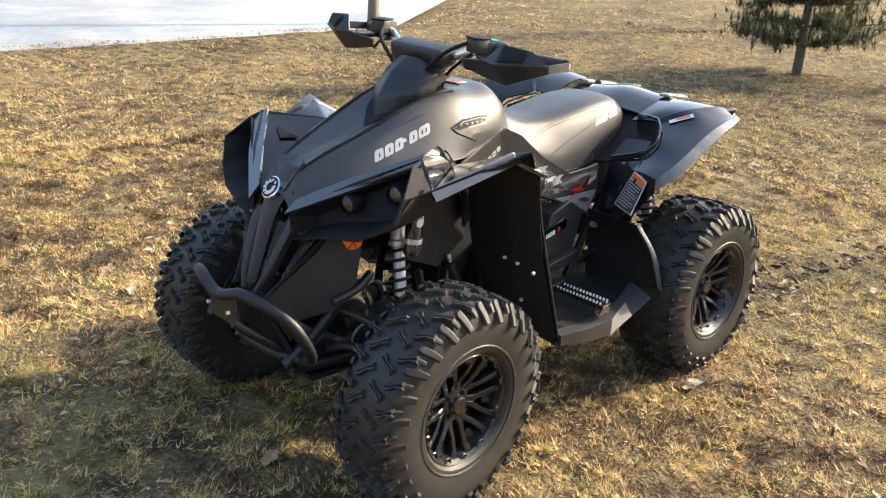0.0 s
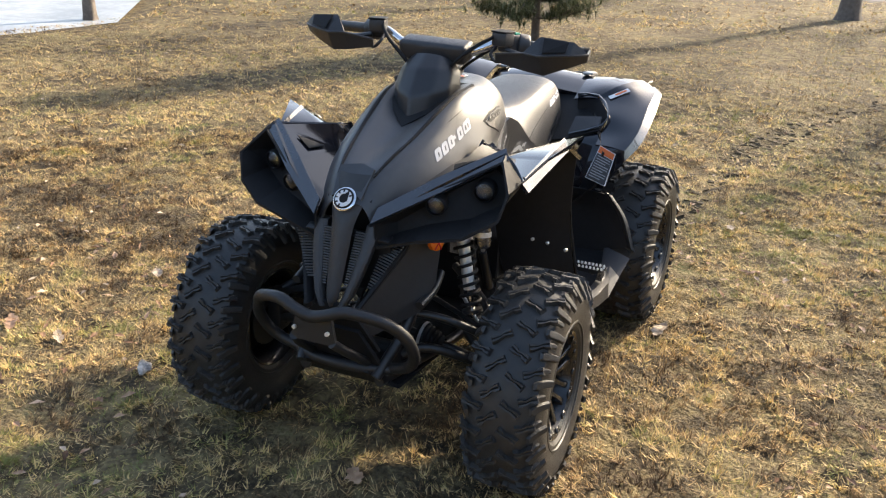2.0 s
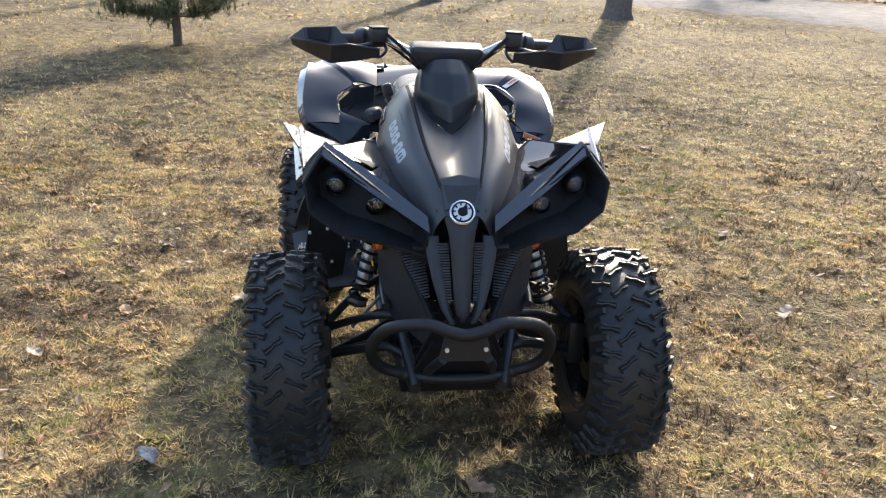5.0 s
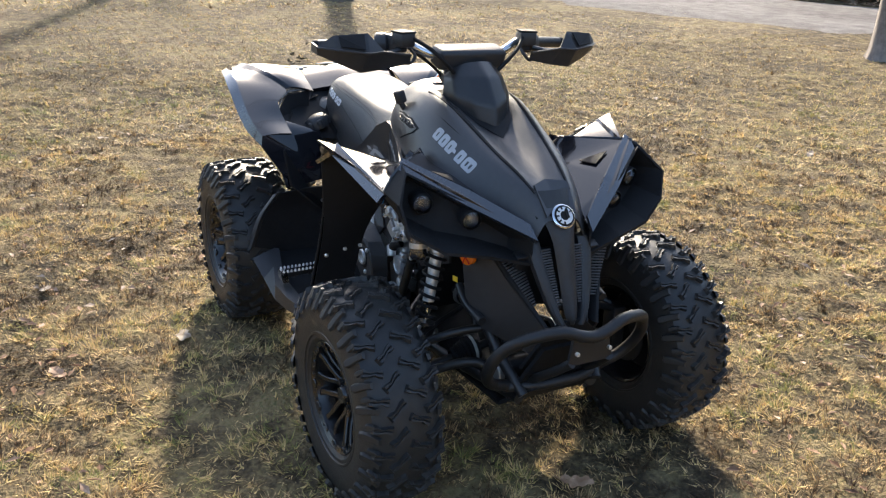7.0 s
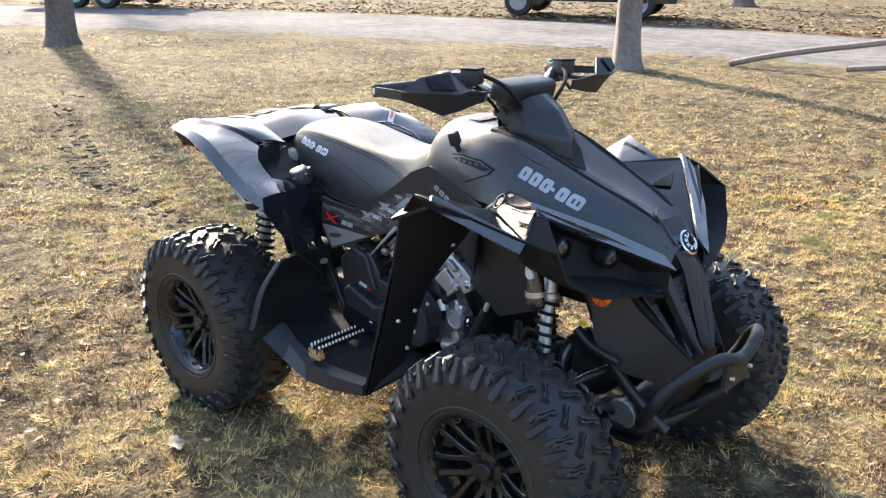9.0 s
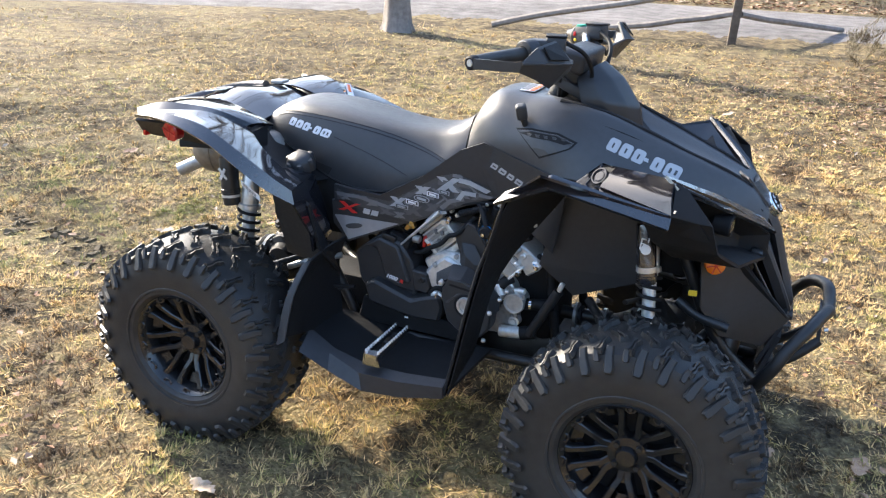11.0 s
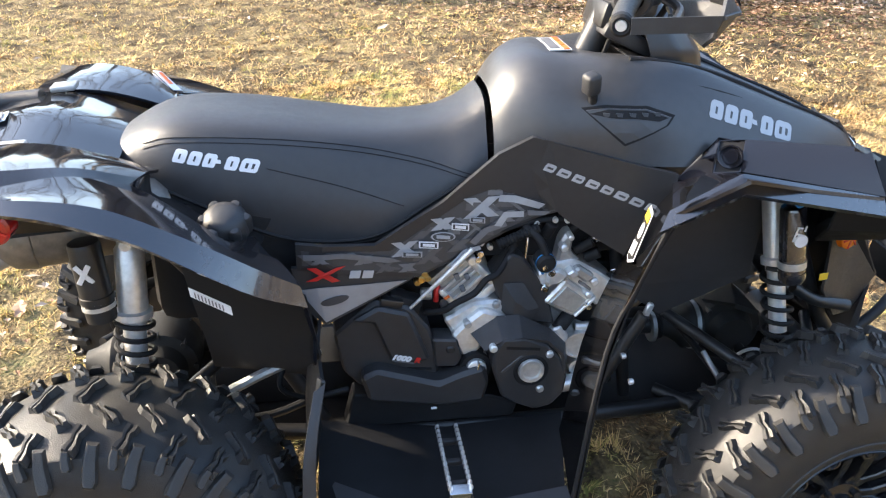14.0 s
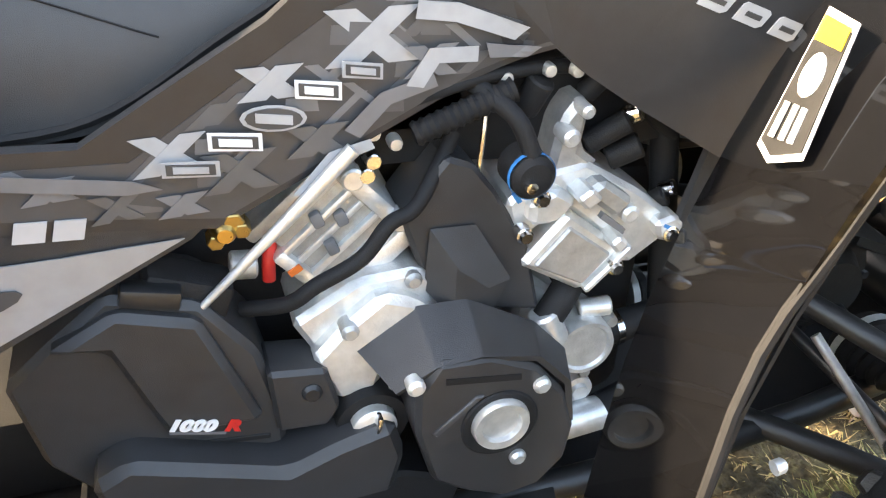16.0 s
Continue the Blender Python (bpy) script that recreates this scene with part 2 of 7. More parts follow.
def join(*bms):
    out = bmesh.new()
    for b in bms:
        me = bpy.data.meshes.new("tmp")
        b.to_mesh(me)
        b.free()
        out.from_mesh(me)
        bpy.data.meshes.remove(me)
    return out


def move(bm, m):
    bmesh.ops.transform(bm, matrix=m, verts=bm.verts)
    return bm


def curve(points, step=6):
    """A smooth line through the given points."""
    p = [Vector(q) for q in points]
    if len(p) < 3 or step < 2:
        return p
    p = [2 * p[0] - p[1]] + p + [2 * p[-1] - p[-2]]
    out = []
    for i in range(1, len(p) - 2):
        a, b, c, d = p[i - 1:i + 3]
        for k in range(step):
            t = k / step
            out.append(0.5 * (2 * b + (c - a) * t + (2 * a - 5 * b + 4 * c - d) * t * t + (3 * b - a - 3 * c + d) * t ** 3))
    return out + [p[-2]]


def tube(points, r, n=10, step=5, cap=True):
    """A round bar along a smooth line; r may be a number or one for each end."""
    p = curve(points, step)
    bm = bmesh.new()
    r0, r1 = (r, r) if not isinstance(r, tuple) else r
    side = None
    rings = []
    for i, q in enumerate(p):
        way = (p[min(i + 1, len(p) - 1)] - p[max(i - 1, 0)]).normalized()
        if side is None:
            side = way.orthogonal().normalized()
        side = (side - way * side.dot(way)).normalized()
        up = way.cross(side)
        rad = r0 + (r1 - r0) * i / max(1, len(p) - 1)
        rings.append([bm.verts.new(q + rad * (math.cos(2 * math.pi * k / n) * side + math.sin(2 * math.pi * k / n) * up)) for k in range(n)])
    for a, b in zip(rings, rings[1:]):
        for k in range(n):
            bm.faces.new((a[k], a[(k + 1) % n], b[(k + 1) % n], b[k]))
    if cap:
        bm.faces.new(rings[0][::-1])
        bm.faces.new(rings[-1])
    return bm


def lathe(profile, n=32, m=None):
    """Turns (radius, height) pairs about the z axis."""
    bm = bmesh.new()
    rings = []
    for r, h in profile:
        if r < 1e-5:
            rings.append([bm.verts.new((0, 0, h))])
        else:
            rings.append([bm.verts.new((r * math.cos(2 * math.pi * k / n), r * math.sin(2 * math.pi * k / n), h)) for k in range(n)])
    for a, b in zip(rings, rings[1:]):
        for k in range(n):
            q = [a[k % len(a)], a[(k + 1) % len(a)], b[(k + 1) % len(b)], b[k % len(b)]]
            q = list(dict.fromkeys(q))
            if len(q) > 2:
                bm.faces.new(q)
    return move(bm, m) if m is not None else bm


def along(a, b):
    """The pose at a whose z axis points to b."""
    a, b = Vector(a), Vector(b)
    return Matrix.Translation(a) @ (b - a).to_track_quat("Z", "Y").to_matrix().to_4x4()


def rod(a, b, r, n=12, bevel=0.0):
    h = (Vector(b) - Vector(a)).length
    if bevel:
        prof = [(0, 0), (r - bevel, 0), (r, bevel), (r, h - bevel), (r - bevel, h), (0, h)]
    else:
        prof = [(0, 0), (r, 0), (r, h), (0, h)]
    return lathe(prof, n, along(a, b))


def block(size, m, bevel=0.004, segments=2):
    bm = bmesh.new()
    bmesh.ops.create_cube(bm, size=1, matrix=Matrix.Diagonal((*size, 1)))
    if bevel:
        bmesh.ops.bevel(bm, geom=bm.edges[:], offset=bevel, segments=segments, affect="EDGES", profile=0.5)
    return move(bm, m)


def loft(rings, closed=True, caps=True):
    bm = bmesh.new()
    rows = [[bm.verts.new(q) for q in r] for r in rings]
    n = len(rows[0])
    for a, b in zip(rows, rows[1:]):
        for k in range(n if closed else n - 1):
            bm.faces.new((a[k], a[(k + 1) % n], b[(k + 1) % n], b[k]))
    if caps:
        bm.faces.new(rows[0][::-1])
        bm.faces.new(rows[-1])
    return bm


def sheet(rows, thick=0.004, su=4, sv=4):
    """A curved panel through rows of points, with thickness."""
    rows = [curve(r, sv) for r in rows]
    cols = [curve([r[k] for r in rows], su) for k in range(len(rows[0]))]
    bm = bmesh.new()
    grid = [[bm.verts.new(c[i]) for c in cols] for i in range(len(cols[0]))]
    for a, b in zip(grid, grid[1:]):
        for k in range(len(a) - 1):
            bm.faces.new((a[k], a[k + 1], b[k + 1], b[k]))
    bmesh.ops.remove_doubles(bm, verts=bm.verts, dist=1e-5)
    bmesh.ops.recalc_face_normals(bm, faces=bm.faces)
    if thick:
        bmesh.ops.solidify(bm, geom=bm.faces[:], thickness=thick)
    return bm


def facets(points, faces, thick=0.004, bevel=0.0, segments=2):
    """A folded panel out of flat faces, with thickness and eased folds."""
    bm = bmesh.new()
    vs = [bm.verts.new(p) for p in points]
    for f in faces:
        bm.faces.new([vs[i] for i in f])
    bmesh.ops.recalc_face_normals(bm, faces=bm.faces)
    if bevel:
        folds = [e for e in bm.edges if len(e.link_faces) == 2]
        bmesh.ops.bevel(bm, geom=folds, offset=bevel, segments=segments, affect="EDGES", profile=0.6)
    if thick:
        bmesh.ops.solidify(bm, geom=bm.faces[:], thickness=thick)
    return bm


def slab(outline, depth, m, bevel=0.0):
    """A flat outline in x and y, given depth along z, at the pose m."""
    bm = bmesh.new()
    f = bm.faces.new([bm.verts.new((x, y, 0)) for x, y in outline])
    if f.normal.z < 0 or f.calc_area() and f.normal.z == 0:
        f.normal_update()
    r = bmesh.ops.extrude_face_region(bm, geom=[f])
    for v in r["geom"]:
        if isinstance(v, bmesh.types.BMVert):
            v.co.z += depth
    bmesh.ops.recalc_face_normals(bm, faces=bm.faces)
    if bevel:
        bmesh.ops.bevel(bm, geom=bm.edges[:], offset=bevel, segments=1, affect="EDGES")
    return move(bm, m)


def side_plate(outline, y, depth, bevel=0.0):
    """An outline in x and z as a plate whose outer face lies at y; it reaches inwards by depth."""
    s = -1 if y < 0 else 1
    m = Matrix(((1, 0, 0, 0), (0, 0, -s, y), (0, 1, 0, 0), (0, 0, 0, 1)))
    return slab(outline, depth, m, bevel)


def thing(name, label, category, m=None, group="", kind=""):
    ob = tagged(new(name), label, category, group, kind)
    ob.empty_display_size = 0.1
    if m is not None:
        ob.matrix_world = m
    return ob

# ---- ground, road, pond ----
def bank(x, y):
    """How far (x, y) lies past the pond's shore, in metres."""
    return np.minimum(-9.45 + 0.12 * np.sin(x * 1.3) - y, (-y - 9.45) * 0.8 + (x + 8.3) * 0.62)


def track(x):
    """The line of the wheel track that curves away behind the machine."""
    return 0.37 + 0.047 * np.minimum(x + 1.4, 0) ** 2


def other_track(x):
    """The fainter track of the other wheels, worn into blotches of bare soil."""
    return -0.47 + 0.018 * np.minimum(x + 1.4, 0) ** 2


def lie(x, y):
    """The ground's height."""
    near = np.exp(-(x * x + y * y) / 60)
    bumps = 0.012 * np.sin(x * 2.3 + 0.7) * np.sin(y * 1.9) + 0.008 * np.sin(x * 5.1 + y * 3.3) + 0.006 * np.sin(x * 9.7 - y * 7.9) + 0.006 * np.sin(x * 27 + 2 * np.sin(y * 9)) * np.sin(y * 25 + 2 * np.sin(x * 11))
    ruts = -0.025 * np.exp(-((y - track(x)) / 0.13) ** 2) * (x < -0.75) * np.exp(np.minimum(x, 0) / 9)
    lumps = 0.009 * np.sin(x * 57 + 2.2 * np.sin(y * 31)) * np.sin(y * 53 + 2.1 * np.sin(x * 29)) + 0.007 * np.sin(x * 37 - y * 21 + 1.8 * np.sin(y * 23)) * np.sin(y * 33 + x * 17)
    return bumps * (0.35 + 0.65 * (1 - near)) + lumps - 0.012 + ruts - 0.35 / (1 + np.exp(-4 * (bank(x, y) - 0.3)))


def grid_mesh(name, xs, ys, mat, height):
    X, Y = np.meshgrid(xs, ys, indexing="ij")
    co = np.stack([X, Y, height(X, Y)], -1).reshape(-1, 3)
    n, k = len(xs), len(ys)
    i = np.arange((n - 1) * k).reshape(n - 1, k)[:, :-1].ravel()
    quads = np.stack([i, i + k, i + k + 1, i + 1], -1)
    me = bpy.data.meshes.new(name)
    me.from_pydata(co.tolist(), [], quads.tolist())
    me.polygons.foreach_set("use_smooth", np.ones(len(quads), bool))
    me.materials.append(mat)
    return new(name, me)


def spread(dense, reach, step):
    """Positions from -reach to reach, close together near the middle."""
    inner = np.arange(-dense, dense + step / 2, step)
    outer = dense + (reach - dense) * np.linspace(0, 1, 40)[1:] ** 3
    return np.concatenate([-outer[::-1], inner, outer])


tagged(grid_mesh("ground", spread(6.4, 600, 0.035), spread(6.4, 600, 0.035), TURF, lie), "dry straw-coloured winter lawn with ruts and bare patches", "lawn", kind="structure")

NEAR_EDGE = curve([(-34, -10, 0), (-26, -3.2, 0), (-20, 1.6, 0), (-14.4, 5.4, 0), (-10.5, 7.75, 0), (-5.5, 9.55, 0), (1, 10.55, 0), (9, 11.2, 0), (22, 11.6, 0)], 8)
FAR_EDGE = curve([(-38, -5, 0), (-30, 1.8, 0), (-23.5, 6.8, 0), (-17, 10.8, 0), (-12.5, 13, 0), (-6.5, 14.9, 0), (1, 15.6, 0), (10, 16, 0), (22, 16.4, 0)], 8)
bm = bmesh.new()
rows = []
for i, (a, b) in enumerate(zip(NEAR_EDGE, FAR_EDGE)):
    a = a + Vector((0, 0.12 * math.sin(i * 2.1) + 0.08 * math.sin(i * 5.3), 0))
    rows.append([bm.verts.new(a.lerp(b, k / 6) + Vector((0, 0, 0.022 if 0 < k < 6 else -0.05))) for k in range(7)])
for a, b in zip(rows, rows[1:]):
    for k in range(6):
        bm.faces.new((a[k], b[k], b[k + 1], a[k + 1]))
tagged(link("road", bm, GRAVEL), "pale grey gravel lane beyond the lawn", "road", kind="structure")

bm = bmesh.new()
bm.faces.new([bm.verts.new(p) for p in ((60, -9.0, -0.07), (-7.5, -9.0, -0.07), (-14, -14, -0.07), (-60, -60, -0.07), (-60, -140, -0.07), (60, -140, -0.07))])
tagged(link("pond", bm, ICE), "frozen white pond under thin ice", "pond", kind="structure")


def strips(name, centres, ways, lengths, widths, lift, mat, segments=2, curl=0.4, label="", category=""):
    """Many narrow tapered blades in one mesh; ways: unit vectors along the ground."""
    n = len(centres)
    rise = lift[:, None]
    up = np.array([0, 0, 1.0])
    side = np.stack([-ways[:, 1], ways[:, 0], np.zeros(n)], -1) * widths[:, None] / 2
    mid = centres + (ways * np.cos(rise) + up * np.sin(rise)) * (lengths * 0.55)[:, None]
    low = rise - curl
    tip = mid + (ways * np.cos(low) + up * np.sin(low)) * (lengths * 0.45)[:, None]
    if segments == 2:
        co = np.stack([centres - side, centres + side, mid + side * 0.8, mid - side * 0.8, tip], 1).reshape(-1, 3)
        base = np.arange(n) * 5
        loops = np.stack([base, base + 1, base + 2, base + 3, base + 3, base + 2, base + 4], -1).ravel()
        starts = np.stack([np.arange(n) * 7, np.arange(n) * 7 + 4], -1).ravel()
    else:
        co = np.stack([centres - side, centres + side, tip], 1).reshape(-1, 3)
        loops, starts = np.arange(n * 3), np.arange(n) * 3
    me = bpy.data.meshes.new(name)
    me.vertices.add(len(co)), me.loops.add(len(loops)), me.polygons.add(len(starts))
    me.vertices.foreach_set("co", co.ravel())
    me.loops.foreach_set("vertex_index", loops)
    me.polygons.foreach_set("loop_start", starts)
    me.update(calc_edges=True)
    me.materials.append(mat)
    ob = new(name, me)
    return tagged(ob, label, category, kind="stuff") if label else ob


def lawn(tufts, blades, reach, hole, length, width, segments, seed, name="grass", label="matted dry winter grass with a few green blades"):
    """Tufts of bent blades, close together; hole: where the coarser grass begins."""
    rng = np.random.default_rng(seed)
    ang = rng.uniform(0, 2 * math.pi, tufts)
    rad = np.sqrt(rng.uniform(0, reach ** 2, tufts)) if not hole else hole * (reach / hole) ** rng.uniform(0, 1, tufts)
    x, y = 0.4 + rad * np.cos(ang), -0.2 + rad * np.sin(ang)
    keep = (bank(x, y) < -0.25) & ~((y > 9.6 + 0.16 * x) & (x > -6)) & ~((x <= -6) & (y > 10.9 + 0.48 * x + 0.9))
    x, y = x[keep], y[keep]
    # clumps, thin and bare places, and the lug marks of the tyres behind the machine
    clump = np.sin(x * 31 + 2.1 * np.sin(y * 17)) * np.sin(y * 29 + 1.7 * np.sin(x * 19)) + 0.7 * np.sin(x * 13 - y * 9 + 2 * np.sin(y * 5)) * np.sin(y * 15 + x * 7)
    knot = np.sin(x * 63 + 2 * np.sin(y * 37)) * np.sin(y * 59 + 2 * np.sin(x * 41))
    thin = 0.8 * knot + np.sin(x * 2.1 + 1.3) * np.sin(y * 2.6) + np.sin(x * 5.3 - y * 4.1) * 0.6 + clump * 1.1 + 0.7 * np.sin(x * 8.3 + 3 * np.sin(y * 3.7)) * np.sin(y * 9.1 + 2 * np.sin(x * 4.3)) + rng.uniform(-1, 1, len(x))
    lane = np.abs(y - track(x))
    worn = np.exp(-((y - other_track(x)) / 0.20) ** 2) * (x < -0.85) * np.exp(np.minimum(x + 1, 0) / 12)
    mark = (x < -0.9) & (x > -9.5) & (lane < 0.15)
    print_row = np.sin(x * 54 + np.where(y > track(x), 1.5, 0) + lane * 14) > -0.1
    ok = (thin - 1.1 * worn * (1 + 0.6 * clump) > -0.85) & ~(mark & (rng.uniform(0, 1, len(x)) < np.where(print_row, 0.88, 0.42) + 0.05 * (x + 1.9).clip(-6, 0)))
    x, y, clump, knot, mark = x[ok], y[ok], clump[ok], knot[ok], mark[ok]
    size = (0.78 + 0.34 * clump + 0.30 * knot + rng.uniform(-0.3, 0.4, len(x))).clip(0.25) * np.where(mark, 0.85, 1.0)
    stand = rng.uniform(0.08, 1.0, len(x)) if not hole else rng.uniform(0.05, 0.8, len(x))
    comb = 3.0 * np.sin(x * 1.7 + 0.6 * np.sin(y * 2.3)) + 2.0 * np.sin(y * 3.1) + rng.normal(0, 0.9, len(x))
    x, y, size, stand, comb = (np.repeat(q, blades) for q in (x, y, size, stand, comb))
    n = len(x)
    turn = np.where(rng.uniform(0, 1, n) < 0.6, comb + rng.normal(0, 0.5, n), rng.uniform(0, 2 * math.pi, n))
    off = rng.uniform(0, 1, n) * length * 0.45
    ways = np.stack([np.cos(turn), np.sin(turn), np.zeros(n)], -1)
    x, y = x + off * np.cos(turn), y + off * np.sin(turn)
    strips(name, np.stack([x, y, lie(x, y) - 0.004], -1), ways, length * size * rng.uniform(0.6, 1.25, n), width * rng.uniform(0.55, 1.4, n), (stand + rng.normal(0, 0.3, n)).clip(0.08, 1.5), BLADES, segments, 0.55, label, "grass")


lawn(165000, 7, 3.9, 0, 0.036, 0.0044, 1, 1)
lawn(4000, 6, 3.8, 0, 0.042, 0.0026, 2, 3)
lawn(230000, 5, 14.0, 3.6, 0.046, 0.0085, 1, 2)
lawn(45000, 5, 34.0, 12.0, 0.08, 0.026, 1, 4)


def tyre_marks():
    """Pads of bare damp soil pressed by the tyre lugs, along the wheel track behind the machine."""
    rng = random.Random(17)
    vs, fs = [], []
    x = -0.98
    while x > -8.5:
        x -= 0.058 + rng.uniform(-.004, .004)
        for d, lean in ((-.115, -1), (-.07, 1), (-.023, -1), (.023, 1), (.07, -1), (.115, 1)):
            if rng.random() < .45 - x * .06:
                continue
            cx, cy = x + rng.uniform(-.006, .006) + lean * .012, float(track(x)) + d
            a, b = .017 * rng.uniform(.75, 1.2), .021 * rng.uniform(.8, 1.2)
            top = .006 + rng.uniform(-.004, .004)
            first = len(vs)
            for low in (0, 1):
                for u, v in ((-a, -b), (a, -b * .8), (a * .8, b), (-a, b * .9)):
                    px, py = cx + u * (1 + .3 * low) + lean * v * .4, cy + v * (1 + .2 * low)
                    vs.append((px, py, float(lie(np.float64(px), np.float64(py))) + top - .02 * low))
            fs.append((first, first + 1, first + 2, first + 3))
            fs += [(first + k, first + 4 + k, first + 4 + (k + 1) % 4, first + (k + 1) % 4) for k in range(4)]
    me = bpy.data.meshes.new("tyre_mark")
    me.from_pydata(vs, [], fs)
    me.materials.append(SOIL)
    tagged(new("tyre_mark", me), "dark lug prints of tyres in the lawn", "tyre marks", kind="stuff")


tyre_marks()


def leaf_litter(name, label, x, y, size, mat, seed):
    """Curled dry leaves scattered on the ground, each one two bent halves."""
    rng = np.random.default_rng(seed)
    n = len(x)
    a = rng.uniform(0, 2 * math.pi, n)
    u = np.stack([np.cos(a), np.sin(a), rng.uniform(-0.3, 0.3, n)], -1) * (size * rng.uniform(0.6, 1.3, n))[:, None]
    v = np.stack([-np.sin(a), np.cos(a), rng.uniform(-0.3, 0.3, n)], -1) * (size * rng.uniform(0.3, 0.6, n))[:, None]
    c = np.stack([x, y, lie(x, y) + 0.018], -1)
    up = np.array([0, 0, 1.0]) * (size * rng.uniform(0.1, 0.5, n))[:, None]
    co = np.stack([c - u, c - v * 0.9 + up - 0.2 * u, c + u + 0.4 * up, c + v + up * 0.7 + 0.1 * u], 1).reshape(-1, 3)
    q = np.arange(n) * 4
    me = bpy.data.meshes.new(name)
    me.from_pydata(co.tolist(), [], np.concatenate([np.stack([q, q + 1, q + 2], -1), np.stack([q, q + 2, q + 3], -1)]).tolist())
    me.materials.append(mat)
    return tagged(new(name, me), label, "leaves", kind="stuff")


rng = np.random.default_rng(5)
a, r = rng.uniform(0, 2 * math.pi, 2200), 1.2 * (12 / 1.2) ** rng.uniform(0, 1, 2200)
keep = bank(r * np.cos(a), r * np.sin(a)) < -0.3
leaf_litter("leaf_scatter", "small dry brown leaves strewn over the lawn", (r * np.cos(a))[keep], (r * np.sin(a))[keep], 0.022, LITTER, 6)
x, y = rng.uniform(-9, 7, 1500), rng.uniform(-7, 9, 1500)
keep = (bank(x, y) < -0.4) & (np.hypot(x, y) > 1.6)
leaf_litter("pale_leaf_scatter", "small bleached leaves strewn thinly over the lawn", x[keep], y[keep], 0.022, PALE_LEAF, 9)
leaf_litter("leaf_bed", "thick bed of brown fallen leaves round the bush", rng.normal(3.6, 1.5, 11000), rng.normal(6.2, 1.1, 11000), 0.027, LITTER, 7)
t = rng.uniform(-22, 22, 9000)
leaf_litter("woodland_leaves", "brown leaf litter beyond the gravel lane", t, np.interp(t, [p.x for p in FAR_EDGE], [p.y for p in FAR_EDGE]) + rng.uniform(0, 1, 9000) ** 2 * 9 - 0.2, 0.07, LITTER, 8)


# ---- trees, fence ----
def limb(bm_list, start, way, length, radius, depth, rng, droop=0.0):
    p, q = Vector(start), Vector(way).normalized()
    pts = [p.copy()]
    for k in range(4):
        q = (q + Vector((rng.uniform(-.2, .2), rng.uniform(-.2, .2), rng.uniform(-.1, .16) - droop))).normalized()
        p = p + q * length / 4
        pts.append(p.copy())
    bm_list.append(tube(pts, (radius, radius * 0.35), 6 if depth else 5, 2))
    if depth:
        for k in range(4):
            i = rng.randint(1, 4)
            w = (q + Vector((rng.uniform(-1, 1), rng.uniform(-1, 1), rng.uniform(-.1, .8)))).normalized()
            limb(bm_list, pts[i], w, length * rng.uniform(.45, .7), radius * 0.42, depth - 1, rng, droop)


def bare_tree(base, radius, height, label, seed, mat, lean=(0, 0)):
    """A leafless tree: flared trunk, limbs and boughs."""
    rng = random.Random(seed)
    x, y = base
    z = float(lie(np.array(x), np.array(y)))
    t = thing("tree", label, "tree", pose(x, y, z))
    n, rings = 18, []
    for h, f in ((-0.15, 1.75), (0.0, 1.5), (0.12, 1.22), (0.4, 1.06), (1.2, 1.0), (2.5, 0.93), (4.0, 0.8), (height, 0.5)):
        rings.append([Vector((lean[0] * h + f * radius * (1 + 0.10 * math.sin(5 * a + seed) * max(0.25, f - 0.8) * 2 + 0.03 * math.sin(11 * a + h * 3)) * math.cos(a), lean[1] * h + f * radius * (1 + 0.10 * math.sin(4 * a + 2 * seed) * max(0.25, f - 0.8) * 2) * math.sin(a), h)) for a in [2 * math.pi * k / n for k in range(n)]])
    part("trunk", loft(rings), mat, t)
    boughs = []
    for k in range(9):
        a, h = k * 2.4 + rng.uniform(-.4, .4), height * rng.uniform(0.55, 1.0)
        limb(boughs, (lean[0] * h, lean[1] * h, h - 0.05), (math.cos(a), math.sin(a), rng.uniform(0.5, 1.3)), height * rng.uniform(.45, .75), radius * 0.25, 2, rng)
    tagged(part("boughs", join(*boughs), mat, t), kind="stuff")
    return t


bare_tree((-12.40, 4.20), 0.215, 5.5, "bare tree with rough brown bark beside the lane", 3, BARK, (0.02, 0.05))
bare_tree((-4.42, 8.28), 0.158, 5.0, "bare tree with smooth grey bark at the lawn's edge", 4, BARK_GREY, (0.0, -0.01))
bare_tree((-15.2, 1.12), 0.17, 4.5, "slim bare tree with dark bark on the lawn", 6, BARK, (0.03, 0.02))
bare_tree((-17.9, -3.6), 0.20, 5.0, "bare grey tree far across the lawn", 9, BARK_GREY, (0.0, 0.01))
# trees out of view, added to streak the lawn with soft shade
for k, (x, y, r, h) in enumerate(((-25.5, 6.2, 0.26, 7.5), (-27.5, 11.5, 0.24, 8.0), (-29.0, 1.5, 0.24, 8.0))):
    bare_tree((x, y), r, h, "tall bare tree beyond the lane, out of view, added for its shade", 21 + k, BARK)
# more trees out of view, added so the gloss panels mirror dark boughs
for k, (x, y, r, h) in enumerate(((-9.0, 21.5, 0.24, 8.5), (-5.2, 24.5, 0.26, 9.0), (-1.8, 20.5, 0.22, 8.0), (1.6, 25.0, 0.27, 9.5), (5.0, 21.0, 0.23, 8.5), (9.0, 23.5, 0.25, 9.0))):
    bare_tree((x, y), r, h, "tall bare tree in the woods beyond the lane, out of view, added for reflections", 31 + k, BARK)
bare_tree((-7.5, -9.55), 0.085, 3.5, "thin bare tree standing at the pond's edge", 8, BARK, (0.0, 0.0))


